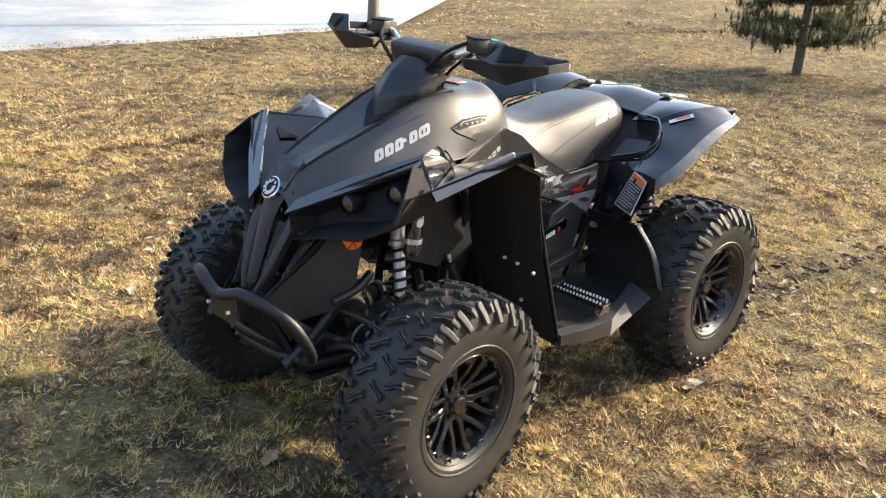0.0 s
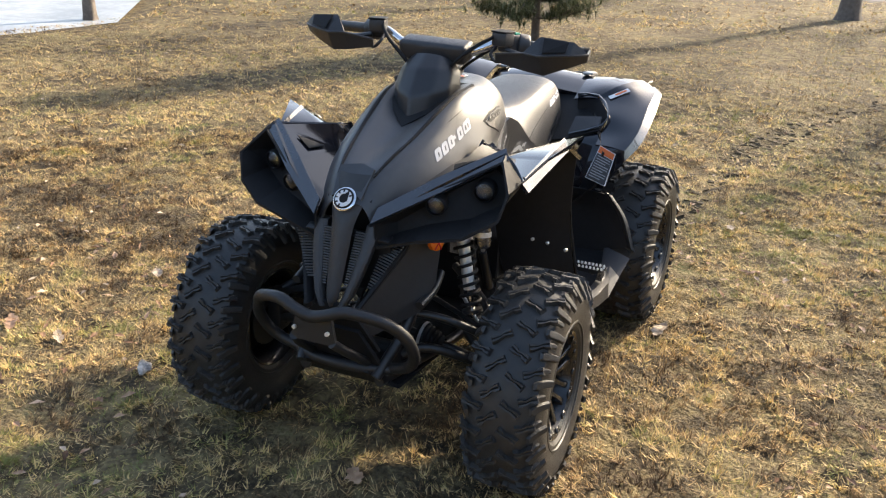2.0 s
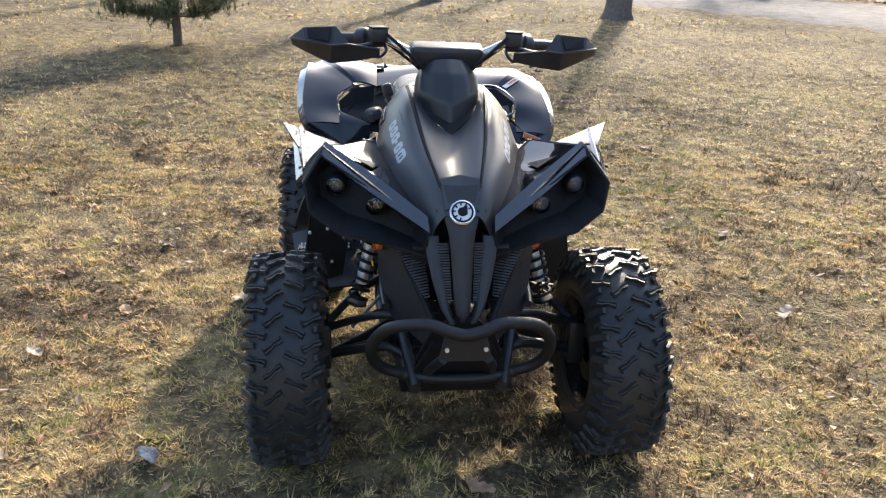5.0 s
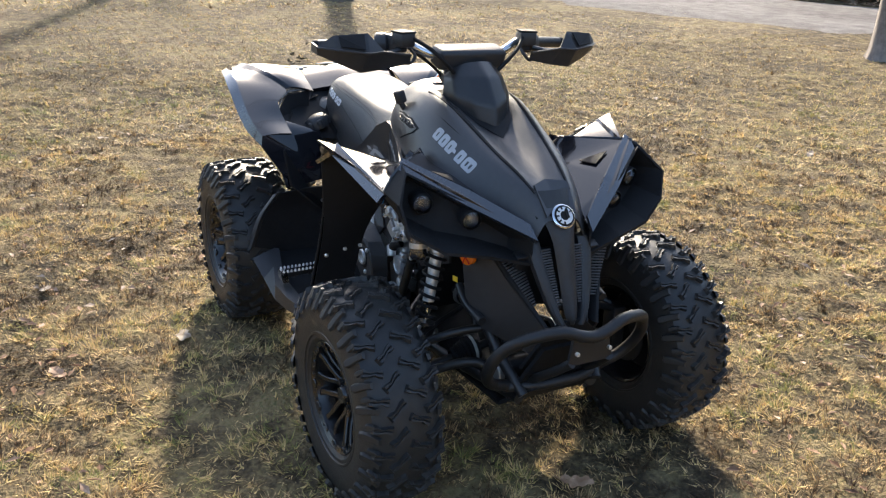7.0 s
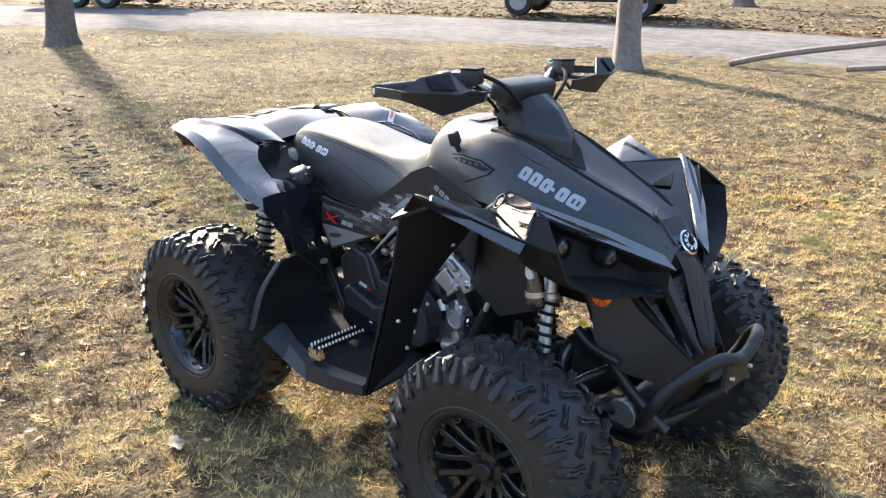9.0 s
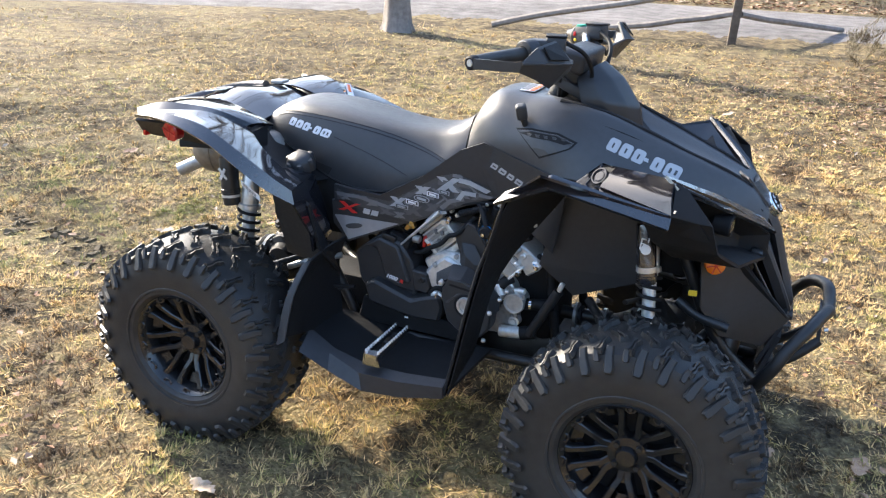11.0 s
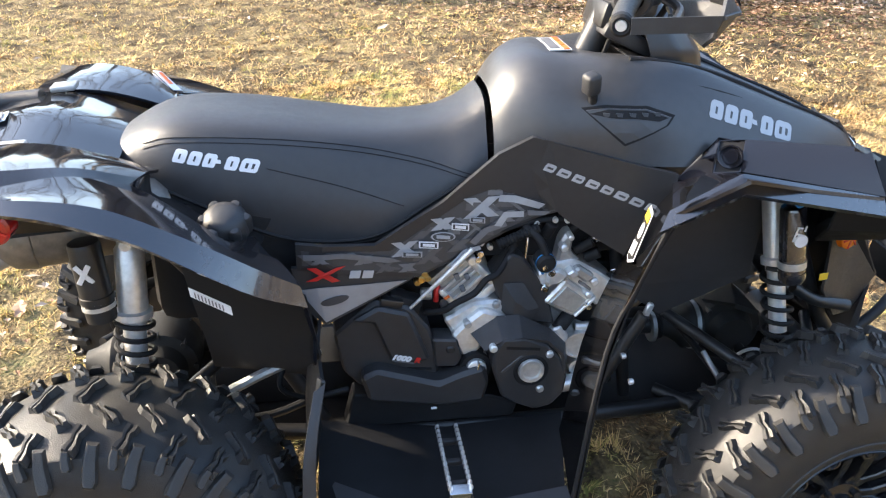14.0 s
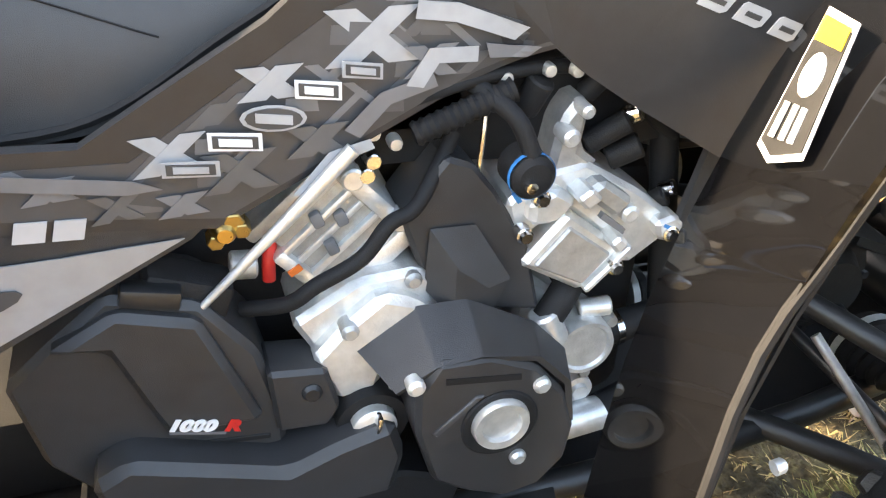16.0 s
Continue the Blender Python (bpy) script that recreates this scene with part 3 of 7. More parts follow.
def pine(base, height, spread_low, start, label, seed, mat, tufts, name="pine_tree", bark=BARK, squash=1.0):
    """A young pine: trunk, whorls of branches, and tufts of needles along them."""
    rng = random.Random(seed)
    nr = np.random.default_rng(seed)
    x, y = base
    t = thing(name, label, "tree", pose(x, y, float(lie(np.array(x), np.array(y)))))
    part("trunk", tube([(0, 0, -0.1), (0.02, 0.01, height * 0.4), (0, 0.03, height)], (0.062, 0.012), 10, 4), bark, t)
    branches, spots = [], []
    levels = 11
    for k in range(levels):
        h = start + (height - start) * (k / levels) ** 1.1
        reach = spread_low * (1 - 0.8 * k / levels) * rng.uniform(0.8, 1.1)
        for b in range(7):
            a = b * 2 * math.pi / 7 + k * 0.7 + rng.uniform(-.3, .3)
            long = reach * rng.uniform(0.7, 1.12)
            end = Vector((math.cos(a) * long, math.sin(a) * long, h + squash * rng.uniform(-0.14, 0.30) * long))
            mid = Vector((math.cos(a) * long * .5, math.sin(a) * long * .5, h + 0.05 * long))
            branches.append(tube([(0, 0, h), mid, end], (0.016, 0.004), 5, 3))
            for s in range(tufts):
                f = rng.uniform(0.25, 1.0)
                p = mid.lerp(end, (f - .5) * 2) if f > .5 else Vector((0, 0, h)).lerp(mid, f * 2)
                spots.append(p + Vector((rng.gauss(0, .1), rng.gauss(0, .1), rng.gauss(0.02, .07))) * f)
    tagged(part("bough", join(*branches), bark, t), kind="stuff")
    c = np.repeat(np.array([tuple(p) for p in spots]), 26, 0)
    n = len(c)
    turn = nr.uniform(0, 2 * math.pi, n)
    ob = strips("needle_foliage", c, np.stack([np.cos(turn), np.sin(turn), np.zeros(n)], -1), nr.uniform(0.07, 0.16, n), nr.uniform(0.006, 0.012, n), nr.uniform(-0.7, 1.5, n), mat, 1, 0.1)
    ob.parent = t
    tagged(ob, kind="stuff")
    return t


pine((-8.38, -2.60), 3.4, 1.15, 0.36, "small green pine on the lawn with a short bare trunk", 11, NEEDLES, 42)

def pine_shrub(base, height, radius, low, wide, sides, label, seed):
    """A half-dry pine: a fluted trunk with dead sprigs at its foot, long low boughs on some sides only, drooping twigs with thin needles."""
    rng = random.Random(seed)
    nr = np.random.default_rng(seed)
    x, y = base
    t = thing("pine_shrub", label, "shrub", pose(x, y, float(lie(np.array(x), np.array(y)))))
    rings = []
    for h, f in ((-.1, 1.7), (0, 1.45), (.08, 1.15), (.25, 1.0), (.7, .9), (height * .6, .6), (height, .12)):
        rings.append([Vector((f * radius * (1 + .16 * math.sin(3 * a + seed + h) + .07 * math.sin(7 * a - h * 4)) * math.cos(a) + .03 * h, f * radius * (1 + .16 * math.sin(3 * a + seed + h)) * math.sin(a), h)) for a in [2 * math.pi * k / 16 for k in range(16)]])
    # darker wood than bark: the foliage's shade is put into the colour
    part("trunk", loft(rings), OLD_WOOD, t)
    sprigs = []
    for k in range(40):
        a, h = rng.uniform(0, 2 * math.pi), rng.uniform(0, .4)
        limb(sprigs, (math.cos(a) * radius, math.sin(a) * radius, h), (math.cos(a), math.sin(a), rng.uniform(-.4, .7)), rng.uniform(.2, .5), .008, 1, rng, .14)
    tagged(part("dead_sprig", join(*sprigs), TWIG, t), kind="stuff")
    boughs, spots = [], []
    for k in range(34):
        # upper boughs, out of view, spread all round to shade the trunk
        a = radians(rng.uniform(*(sides if k < 14 else (0, 360))))
        h = low + (height - low) * (k / 34) ** 1.5
        long = wide * (1 - .6 * (k / 34) ** 1.5) * rng.uniform(.55, 1.1)
        way = Vector((math.cos(a), math.sin(a), 0))
        side = Vector((-way.y, way.x, 0))
        sag = rng.uniform(-.10, .05) * long
        spine = [Vector((0, 0, h)), way * long * .35 + side * rng.uniform(-.1, .1) + Vector((0, 0, h + .10 * long)), way * long * .7 + side * rng.uniform(-.2, .2) + Vector((0, 0, h + .08 * long)), way * long + side * rng.uniform(-.25, .25) + Vector((0, 0, h + sag))]
        line = curve(spine, 5)
        boughs.append(tube(spine, (.017, .004), 5, 4))
        for j in range(13):
            p = Vector(line[rng.randint(len(line) // 4, len(line) - 1)])
            w = (way * rng.uniform(-.1, 1) + side * rng.uniform(-1, 1) + Vector((0, 0, rng.uniform(-.55, .35)))).normalized()
            e = p + w * rng.uniform(.18, .45)
            boughs.append(tube([p, p.lerp(e, .5) + Vector((0, 0, .02)), e], (.005, .0018), 4, 2))
            spots += [p.lerp(e, f) for f in (.25, .4, .55, .7, .8, .9, 1.0) for _ in range(2)]
    tagged(part("bough", join(*boughs), TWIG, t), kind="stuff")
    c = np.repeat(np.array([tuple(p) for p in spots]), 13, 0)
    n = len(c)
    c = c + nr.normal(0, .018, c.shape)
    turn = nr.uniform(0, 2 * math.pi, n)
    ob = strips("needle_foliage", c, np.stack([np.cos(turn), np.sin(turn), np.zeros(n)], -1), nr.uniform(.05, .11, n), nr.uniform(.003, .006, n), nr.uniform(-.9, 1.2, n), DRY_NEEDLES, 1, .1)
    ob.parent = t
    tagged(ob, kind="stuff")
    return t


pine_shrub((3.24, 6.45), 2.4, .10, .50, 2.1, (70, 195), "scraggly half-dry pine shrub among fallen leaves", 12)
pine_shrub((3.15, 9.15), 1.9, .07, .12, 2.1, (0, 360), "low spreading half-dry pine shrub beside the lane", 13)


def rail_bar(a, b, r, seed):
    rng = random.Random(seed)
    a, b = Vector(a), Vector(b)
    pts = [a.lerp(b, k / 5) + Vector((rng.uniform(-.015, .015), rng.uniform(-.015, .015), rng.uniform(-.02, .02))) for k in range(6)]
    return move(tube(pts, r, 7, 2), Matrix())


fence = thing("rail_fence", "weathered split-rail fence with fallen grey rails", "fence", pose(-0.25, 9.78, 0))
part("post", block((0.11, 0.10, 1.35), pose(0, 0, 0.58, 1.5, 2, 8), 0.018, 2), OLD_WOOD, fence, "dark brown split post")
part("rail", rail_bar((-1.80, -.04, 0.05), (-0.04, 0.0, 0.37), 0.042, 1), WEATHERED, fence)
part("rail", rail_bar((-3.28, -.32, 0.04), (-0.04, 0.02, 0.74), 0.045, 2), WEATHERED, fence)
part("rail", rail_bar((0.05, 0.03, 0.38), (1.30, 2.10, 0.05), 0.042, 3), WEATHERED, fence)


def road_wheel(parent, x, y, r, w):
    """A vehicle's wheel standing at (x, y), its axle along y."""
    m = pose(x, y, r, 90, 0, 0)
    wheel = part("wheel", lathe([(r * .62, -w / 2), (r * .93, -w / 2), (r, -w * .35), (r, w * .35), (r * .93, w / 2), (r * .62, w / 2), (r * .62, -w / 2)], 28, m), RUBBER, parent)
    part("rim", lathe([(0, -w * .2), (r * .2, -w * .3), (r * .5, -w * .25), (r * .63, -w * .48), (r * .63, w * .48), (r * .5, w * .25), (0, w * .2)], 20, m), ALU_DULL, wheel)


def parked_trailer(m):
    t = thing("utility_trailer", "low dark flatbed trailer parked on the lane", "trailer", m)
    part("bed", block((4.2, 1.8, 0.14), pose(0, 0, 0.72), 0.02), CAR_PAINT, t)
    for s in (-1, 1):
        part("side_rail", block((4.2, 0.06, 0.35), pose(0, 0.9 * s, 0.95), 0.01), CAR_PAINT, t)
        part("mudguard", block((1.9, 0.24, 0.05), pose(0, 1.02 * s, 0.74), 0.02), CAR_PAINT, t)
        for x in (-.42, .42):
            road_wheel(t, x, 1.02 * s, 0.34, 0.2)
    part("drawbar", block((1.4, 0.12, 0.1), pose(2.75, 0, 0.62), 0.01), CAR_PAINT, t)
    return t


def parked_car(m):
    t = thing("parked_car", "dark parked car beyond the gravel lane", "car", m)
    prof = [(-2.2, .35), (-2.25, .75), (-2.1, 1.0), (-1.3, 1.05), (-.8, 1.5), (.6, 1.52), (1.2, 1.08), (2.1, .95), (2.25, .7), (2.2, .35)]
    rings = [[Vector((x * (1 - .03 * abs(s) ** 2), s * .9 * (1 if z < 1.1 else .82), z)) for x, z in prof] for s in (-1, -.96, .96, 1)]
    part("body", loft(rings), CAR_PAINT, t)
    for x in (-1.35, 1.35):
        for y in (-.82, .82):
            road_wheel(t, x, y, 0.33, 0.21)
    return t


parked_trailer(pose(-19.9, 9.0, 0.02, 0, 0, 30))
parked_car(pose(-9.9, 15.3, 0.02, 0, 0, 22))

# ---- unseen bare woods all round, far off ----
def woods(seed):
    """An unseen ring of leafless woodland with an uneven top, far beyond lawn, lane and pond, added to darken
    reflections.
    """
    rng = random.Random(seed)
    bm = bmesh.new()
    n, rows = 220, []
    height = [rng.uniform(9, 22) for _ in range(n)]
    for k in range(n):
        a = 2 * math.pi * k / n
        r = 62 + rng.uniform(-4, 4)
        h = .7 * height[k] + .15 * (height[k - 1] + height[(k + 1) % n])
        h *= 1 - .6 * max(0, -math.cos(a)) ** .5  # lower towards -x and the pond, leaving bright sky for reflections
        rows.append([bm.verts.new((math.cos(a) * (r + d), math.sin(a) * (r + d), z)) for d, z in ((0, -1.5), (.6, h * .35), (1.5, h * .75), (3.5, h + rng.uniform(-1.5, 1.5)), (9, h * .6), (10, -1.5))])
    for k in range(n):
        a, b = rows[k], rows[(k + 1) % n]
        for i in range(5):
            bm.faces.new((a[i], b[i], b[i + 1], a[i + 1]))
    tagged(link("backdrop", bm, WOODS, smooth=False), "distant brown leafless woods round the lawn, out of view, added for reflections", "woods", kind="structure")


woods(41)

# ---- the quad bike ----
quad = thing("quad_bike", "black and charcoal sport quad bike with knobbly tyres on grass", "quad bike")
HUB_X, HUB_Z, TYRE_R = 0.652, 0.288, 0.325


def tyre_mesh(half, rim_r):
    """Carcass of one tyre with a rib on its wall, its axle along y."""
    R = TYRE_R - 0.016
    prof = [(rim_r - .004, -half * .80), (rim_r + .010, -half * .92), (rim_r + .020, -half * .93), (rim_r + .022, -half * .97), (rim_r + .027, -half * .97), (rim_r + .029, -half * .955), (rim_r + .055, -half * 1.0), (R - .05, -half * .99), (R - .018, -half * .88), (R - .003, -half * .6), (R, 0)]
    prof = prof + [(r, -h) for r, h in prof[-2::-1]]
    prof = prof + [(rim_r - .012, half * .5), (rim_r - .012, -half * .5), prof[0]]
    return move(lathe(prof, 64), pose(0, 0, 0, 90, 0, 0))


def lug_shape(w, l, tall, bone=True):
    """One rubber lug: w round the tyre, l across it; waisted like a bone and split by a groove, or a plain tapered bar."""
    rings = []
    stations = ((-.5, 1.0), (-.28, 1.0), (-.12, .62), (.12, .62), (.28, 1.0), (.5, 1.0)) if bone else ((-.5, .7), (-.36, 1.0), (.1, .9), (.5, .75))
    section = ((-.56, -.6), (.56, -.6), (.42, .42), (.13, .36), (0, .02), (-.13, .36), (-.42, .42)) if bone else ((-.60, -.6), (.60, -.6), (.44, .36), (.30, .44), (-.30, .44), (-.44, .36))
    for x, k in stations:
        o = .10 * w * (1 if x > 0 else -1)
        rings.append([Vector((x * l * (1.06 if h < 0 else .94), o + q * k * w, tall * h)) for q, h in section])
    b = loft(rings)
    bmesh.ops.recalc_face_normals(b, faces=b.faces)
    return b


def lug_poses(half):
    """Where the lugs of one tyre sit: (kind, pose), four rows of bars in chevrons and a row on each shoulder."""
    R = TYRE_R - 0.016
    flat = pose(0, 0, 0, 90, 0, 0)
    out = []
    n = 27
    for k in range(n):
        for s in (-1, 1):
            o = 2 * math.pi * (k + (0.5 if s > 0 else 0)) / n
            spin = Matrix.Rotation(o, 4, "Z")
            out.append((0, flat @ spin @ Matrix.Translation((R + .004, 0, s * half * .27)) @ Matrix.Rotation(radians(90), 4, "Y") @ Matrix.Rotation(s * .55, 4, "Z")))
            spin = Matrix.Rotation(o + .10, 4, "Z")
            out.append((1, flat @ spin @ Matrix.Translation((R + .001, 0, s * half * .70)) @ Matrix.Rotation(radians(90 - s * 9), 4, "Y") @ Matrix.Rotation(s * -.35, 4, "Z")))
            for kind, turn, deep in ((2, .02 + .02 * (k % 2), .026), (3, .136, .014)):
                spin = Matrix.Rotation(o + turn, 4, "Z")
                out.append((kind, flat @ spin @ Matrix.Translation((R - deep, 0, s * half * .955)) @ Matrix.Rotation(radians(90 - s * 60), 4, "Y") @ Matrix.Rotation(s * -.16, 4, "Z")))
    return out


LUGS = []
for w, l, tall, bone in ((.020, .058, .015, True), (.020, .054, .014, True), (.021, .066, .008, False), (.014, .030, .008, False)):
    me = bpy.data.meshes.new("lug")
    b = lug_shape(w, l, tall, bone)
    b.to_mesh(me)
    b.free()
    me.materials.append(RUBBER)
    LUGS.append(me)


def add_lugs(wheel, half, single):
    """The tread: single lugs on the near side's wheels, one joined mesh on the others."""
    if single:
        for kind, m in lug_poses(half):
            o = new("lug", LUGS[kind])
            o.parent, o.matrix_local = wheel, m
    else:
        bm = bmesh.new()
        for kind, m in lug_poses(half):
            first = len(bm.verts)
            bm.from_mesh(LUGS[kind])
            bm.verts.ensure_lookup_table()
            for v in bm.verts[first:]:
                v.co = m @ v.co
        tagged(part("tread", bm, RUBBER, wheel, smooth=False), kind="stuff")


def rim_mesh(half, rim_r, s):
    """The alloy's barrel with its outer lip; s: the side it faces."""
    o = s * half
    prof = [(rim_r - .002, o * .86), (rim_r + .004, o * .80), (rim_r - .010, o * .72), (rim_r - .016, o * .40), (rim_r - .022, 0), (rim_r - .016, -o * .6), (rim_r + .003, -o * .8), (rim_r - .003, -o * .86),
            (rim_r - .012, -o * .80), (rim_r - .026, -o * .5), (rim_r - .030, 0), (rim_r - .024, o * .42), (rim_r - .014, o * .78), (rim_r - .002, o * .86)]
    return move(lathe(prof, 48), pose(0, 0, 0, -90, 0, 0))


def spoke_mesh(half, rim_r):
    """One spoke, two blades in a narrow V that fall from the lip to the sunken hub, along x, its face towards z."""
    out = []

    def leg(stations):
        rings = []
        for r, y, h, w, tall in stations:
            z = half * h
            rings.append([Vector((r, y - w * 1.25, z - tall)), Vector((r, y + w * 1.25, z - tall)), Vector((r, y + w, z - .003)), Vector((r, y + w * .7, z)), Vector((r, y - w * .7, z)), Vector((r, y - w, z - .003))])
        return loft(rings)

    edge = rim_r - .008
    for d in (-1, 1):
        out.append(leg(((.040, d * .007, .40, .0095, .028), (.066, d * .009, .48, .0090, .028), (.092, d * .022, .58, .0085, .024), (.126, d * .036, .67, .0090, .022), (edge, d * .040, .75, .0125, .020))))
    # web in the fork's throat and the sunken floor behind the blades
    out.append(leg(((.044, 0, .36, .010, .012), (.082, 0, .42, .012, .010))))
    out.append(leg(((.112, 0, .44, .014, .010), (edge, 0, .56, .024, .010))))
    return join(*out)


def shared(name, bm, mat):
    """A mesh that several alike parts share."""
    bmesh.ops.recalc_face_normals(bm, faces=bm.faces)
    me = bpy.data.meshes.new(name)
    bm.to_mesh(me)
    bm.free()
    me.materials.append(mat)
    return me


def wheel_face(wheel, half, rim_r, s):
    """Hub, seven spokes, four nuts and the tabs along the lip, on the outer side."""
    face = pose(0, 0, 0, -90 if s > 0 else 90, 0, 0)
    part("hub", move(lathe([(0, half * .60), (.022, half * .60), (.026, half * .55), (.028, half * .46), (.048, half * .43), (.052, half * .34), (.05, half * .1), (0, half * .1)], 28), face), RIM, wheel)
    spoke = shared("spoke", spoke_mesh(half, rim_r), RIM)
    tab = shared("lip_tab", tube([(rim_r - .003, -.012, half * .80), (rim_r - .014, -.010, half * .795), (rim_r - .019, 0, half * .79), (rim_r - .014, .010, half * .795), (rim_r - .003, .012, half * .80)], .0034, 6, 3), RIM)
    nut = shared("wheel_nut", rod((.038, 0, half * .42), (.038, 0, half * .53), .0075, 6), STEEL)
    for name, me, n, first in (("spoke", spoke, 7, .25), ("lip_tab", tab, 14, .5), ("wheel_nut", nut, 4, .5)):
        for k in range(n):
            o = new(name, me)
            o.parent, o.matrix_local = wheel, face @ Matrix.Rotation(2 * math.pi * (k + first) / n, 4, "Z")


BOLT = bpy.data.meshes.new("bolt")
b = rod((0, 0, -.004), (0, 0, .004), .0045, 6)
b.to_mesh(BOLT)
b.free()
BOLT.materials.append(STEEL)

RIM_R = 0.161
for name, x, half, y, turn in (("front_wheel", HUB_X, 0.106, 0.484, 2.0), ("rear_wheel", -HUB_X, 0.128, 0.472, 0.0)):
    for s in (1, -1):
        w = new(name)
        w.parent = quad
        w.matrix_local = pose(x, s * y, HUB_Z, 0, 0, turn)
        part("tyre", tyre_mesh(half, RIM_R), RUBBER, w, "dusty knobbly off-road tyre", 30)
        add_lugs(w, half, s < 0)
        part("rim", rim_mesh(half, RIM_R, s), RIM, w)
        wheel_face(w, half, RIM_R, s)
        # black disc added behind the spokes, for the shade inside the rim
        part("rim_shade_disc", move(lathe([(0, -.003), (RIM_R - .03, -.003), (RIM_R - .03, .003), (0, .003)], 32), pose(0, s * half * .12, 0, 90)), LINER, w)
        for k in range(12):
            a = 2 * math.pi * k / 12
            o = new("bolt", BOLT)
            o.parent, o.matrix_local = w, pose(math.cos(a) * (RIM_R - .010), s * half * .80, math.sin(a) * (RIM_R - .010), 90)
        part("brake_disc", move(lathe([(.04, -.003), (.095, -.003), (.095, .003), (.04, .003), (.04, -.003)], 36), pose(0, -s * half * .55, 0, 90)), STEEL, w)


def arch(x, half):
    """One rib of a body shell: the half outline (y, z) from the middle down, mirrored."""
    return [Vector((x, -y, z)) for y, z in half[::-1]] + [Vector((x, y, z)) for y, z in half[1:]]


# tank and hood
HOOD = [
    (0.045, [(0, .975), (.06, .970), (.105, .940), (.135, .89), (.148, .84)]),
    (0.075, [(0, 1.022), (.07, 1.012), (.125, .972), (.150, .90), (.156, .84)]),
    (0.125, [(0, 1.046), (.085, 1.038), (.143, .992), (.170, .915), (.168, .845)]),
    (0.20, [(0, 1.042), (.098, 1.036), (.155, .992), (.186, .925), (.182, .85)]),
    (0.30, [(0, 1.020), (.105, 1.045), (.160, 1.005), (.200, .94), (.210, .86)]),
    (0.42, [(0, .965), (.105, 1.025), (.152, .995), (.193, .93), (.226, .86)]),
    (0.53, [(0, .948), (.095, .985), (.140, .962), (.182, .90), (.215, .845)]),
    (0.64, [(0, .915), (.080, .940), (.122, .925), (.160, .873), (.190, .82)]),
    (0.74, [(0, .885), (.064, .900), (.098, .885), (.130, .832), (.150, .785)]),
    (0.815, [(0, .856), (.048, .860), (.075, .842), (.098, .795), (.115, .752)]),
    (0.862, [(0, .800), (.038, .802), (.058, .786), (.076, .755), (.090, .725)]),
]
rows = [[v for v in curve(arch(x, half), 4)] for x, half in HOOD]
hood = part("hood", sheet(rows, 0.005, 3, 1), MATTE, quad, "matte charcoal tank and hood shell")

# beak below the emblem
rows = [[Vector((x - k * k * .016, k * w, z)) for k in (-1, -.75, -.35, 0, .35, .75, 1)] for x, z, w in ((.822, .872, .056), (.866, .805, .049), (.896, .748, .034), (.925, .660, .027), (.946, .595, .023), (.958, .555, .018), (.956, .535, .009))]
part("beak", sheet(rows, 0.014, 3, 2), DARK, quad, "rounded matte beak over the grille")

# windscreen pod
POD = [[(.508, 0, .962), (.473, .050, .984), (.425, .086, .998), (.360, .096, 1.0)],
       [(.494, 0, 1.024), (.462, .056, 1.036), (.412, .092, 1.045), (.350, .100, 1.045)],
       [(.440, 0, 1.100), (.416, .052, 1.098), (.380, .084, 1.092), (.338, .093, 1.080)],
       [(.382, 0, 1.138), (.372, .040, 1.134), (.354, .066, 1.120), (.328, .082, 1.098)]]
rows = [[Vector((x, -y, z)) for x, y, z in r[::-1]] + [Vector(p) for p in r[1:]] for r in POD]
# black sheet that paints the shaded hollow round the pod
part("pod_hollow_shade", facets([(.545, 0, .945), (.445, .098, 1.006), (.30, .105, 1.045), (.30, -.105, 1.045), (.445, -.098, 1.006)], [[0, 1, 4], [1, 2, 3, 4]], .003), LINER, quad)
flat = [p for r in rows for p in r]
wide = len(rows[0])
part("windscreen", facets(flat, [[i * wide + k, i * wide + k + 1, (i + 1) * wide + k + 1, (i + 1) * wide + k] for i in range(3) for k in range(wide - 1)], .004, .010, 3), SMOKE, quad, "small dark smoked windscreen pod")

# seat
SEAT = [
    (-.672, [(0, .870), (.04, .868), (.07, .862), (.085, .855), (.09, .845)]),
    (-.64, [(0, .905), (.06, .900), (.09, .885), (.108, .86), (.112, .835)]),
    (-.55, [(0, .943), (.075, .938), (.120, .915), (.145, .86), (.150, .81)]),
    (-.42, [(0, .940), (.080, .936), (.130, .912), (.162, .83), (.168, .745)]),
    (-.28, [(0, .922), (.080, .917), (.130, .89), (.168, .80), (.176, .715)]),
    (-.16, [(0, .908), (.078, .902), (.122, .872), (.165, .79), (.175, .725)]),
    (-.06, [(0, .914), (.076, .906), (.116, .872), (.150, .82), (.160, .785)]),
    (.00, [(0, .938), (.074, .928), (.112, .89), (.140, .85), (.150, .82)]),
    (.035, [(0, .966), (.070, .955), (.106, .91), (.132, .865), (.142, .838)]),
]
rows = [curve(arch(x, half), 4) for x, half in SEAT]
seat = part("seat", sheet(rows, 0.02, 4, 1), VINYL, quad, "black stitched vinyl saddle", 60)


# ---- quad bike: body panels ----
def panel_y(x, z):
    """The half width of the flat side panels under seat and tank."""
    return float(np.interp(x, [-.36, -.28, -.15, 0, .137, .25, .345, .38], [.228, .233, .210, .192, .177, .206, .239, .252]))


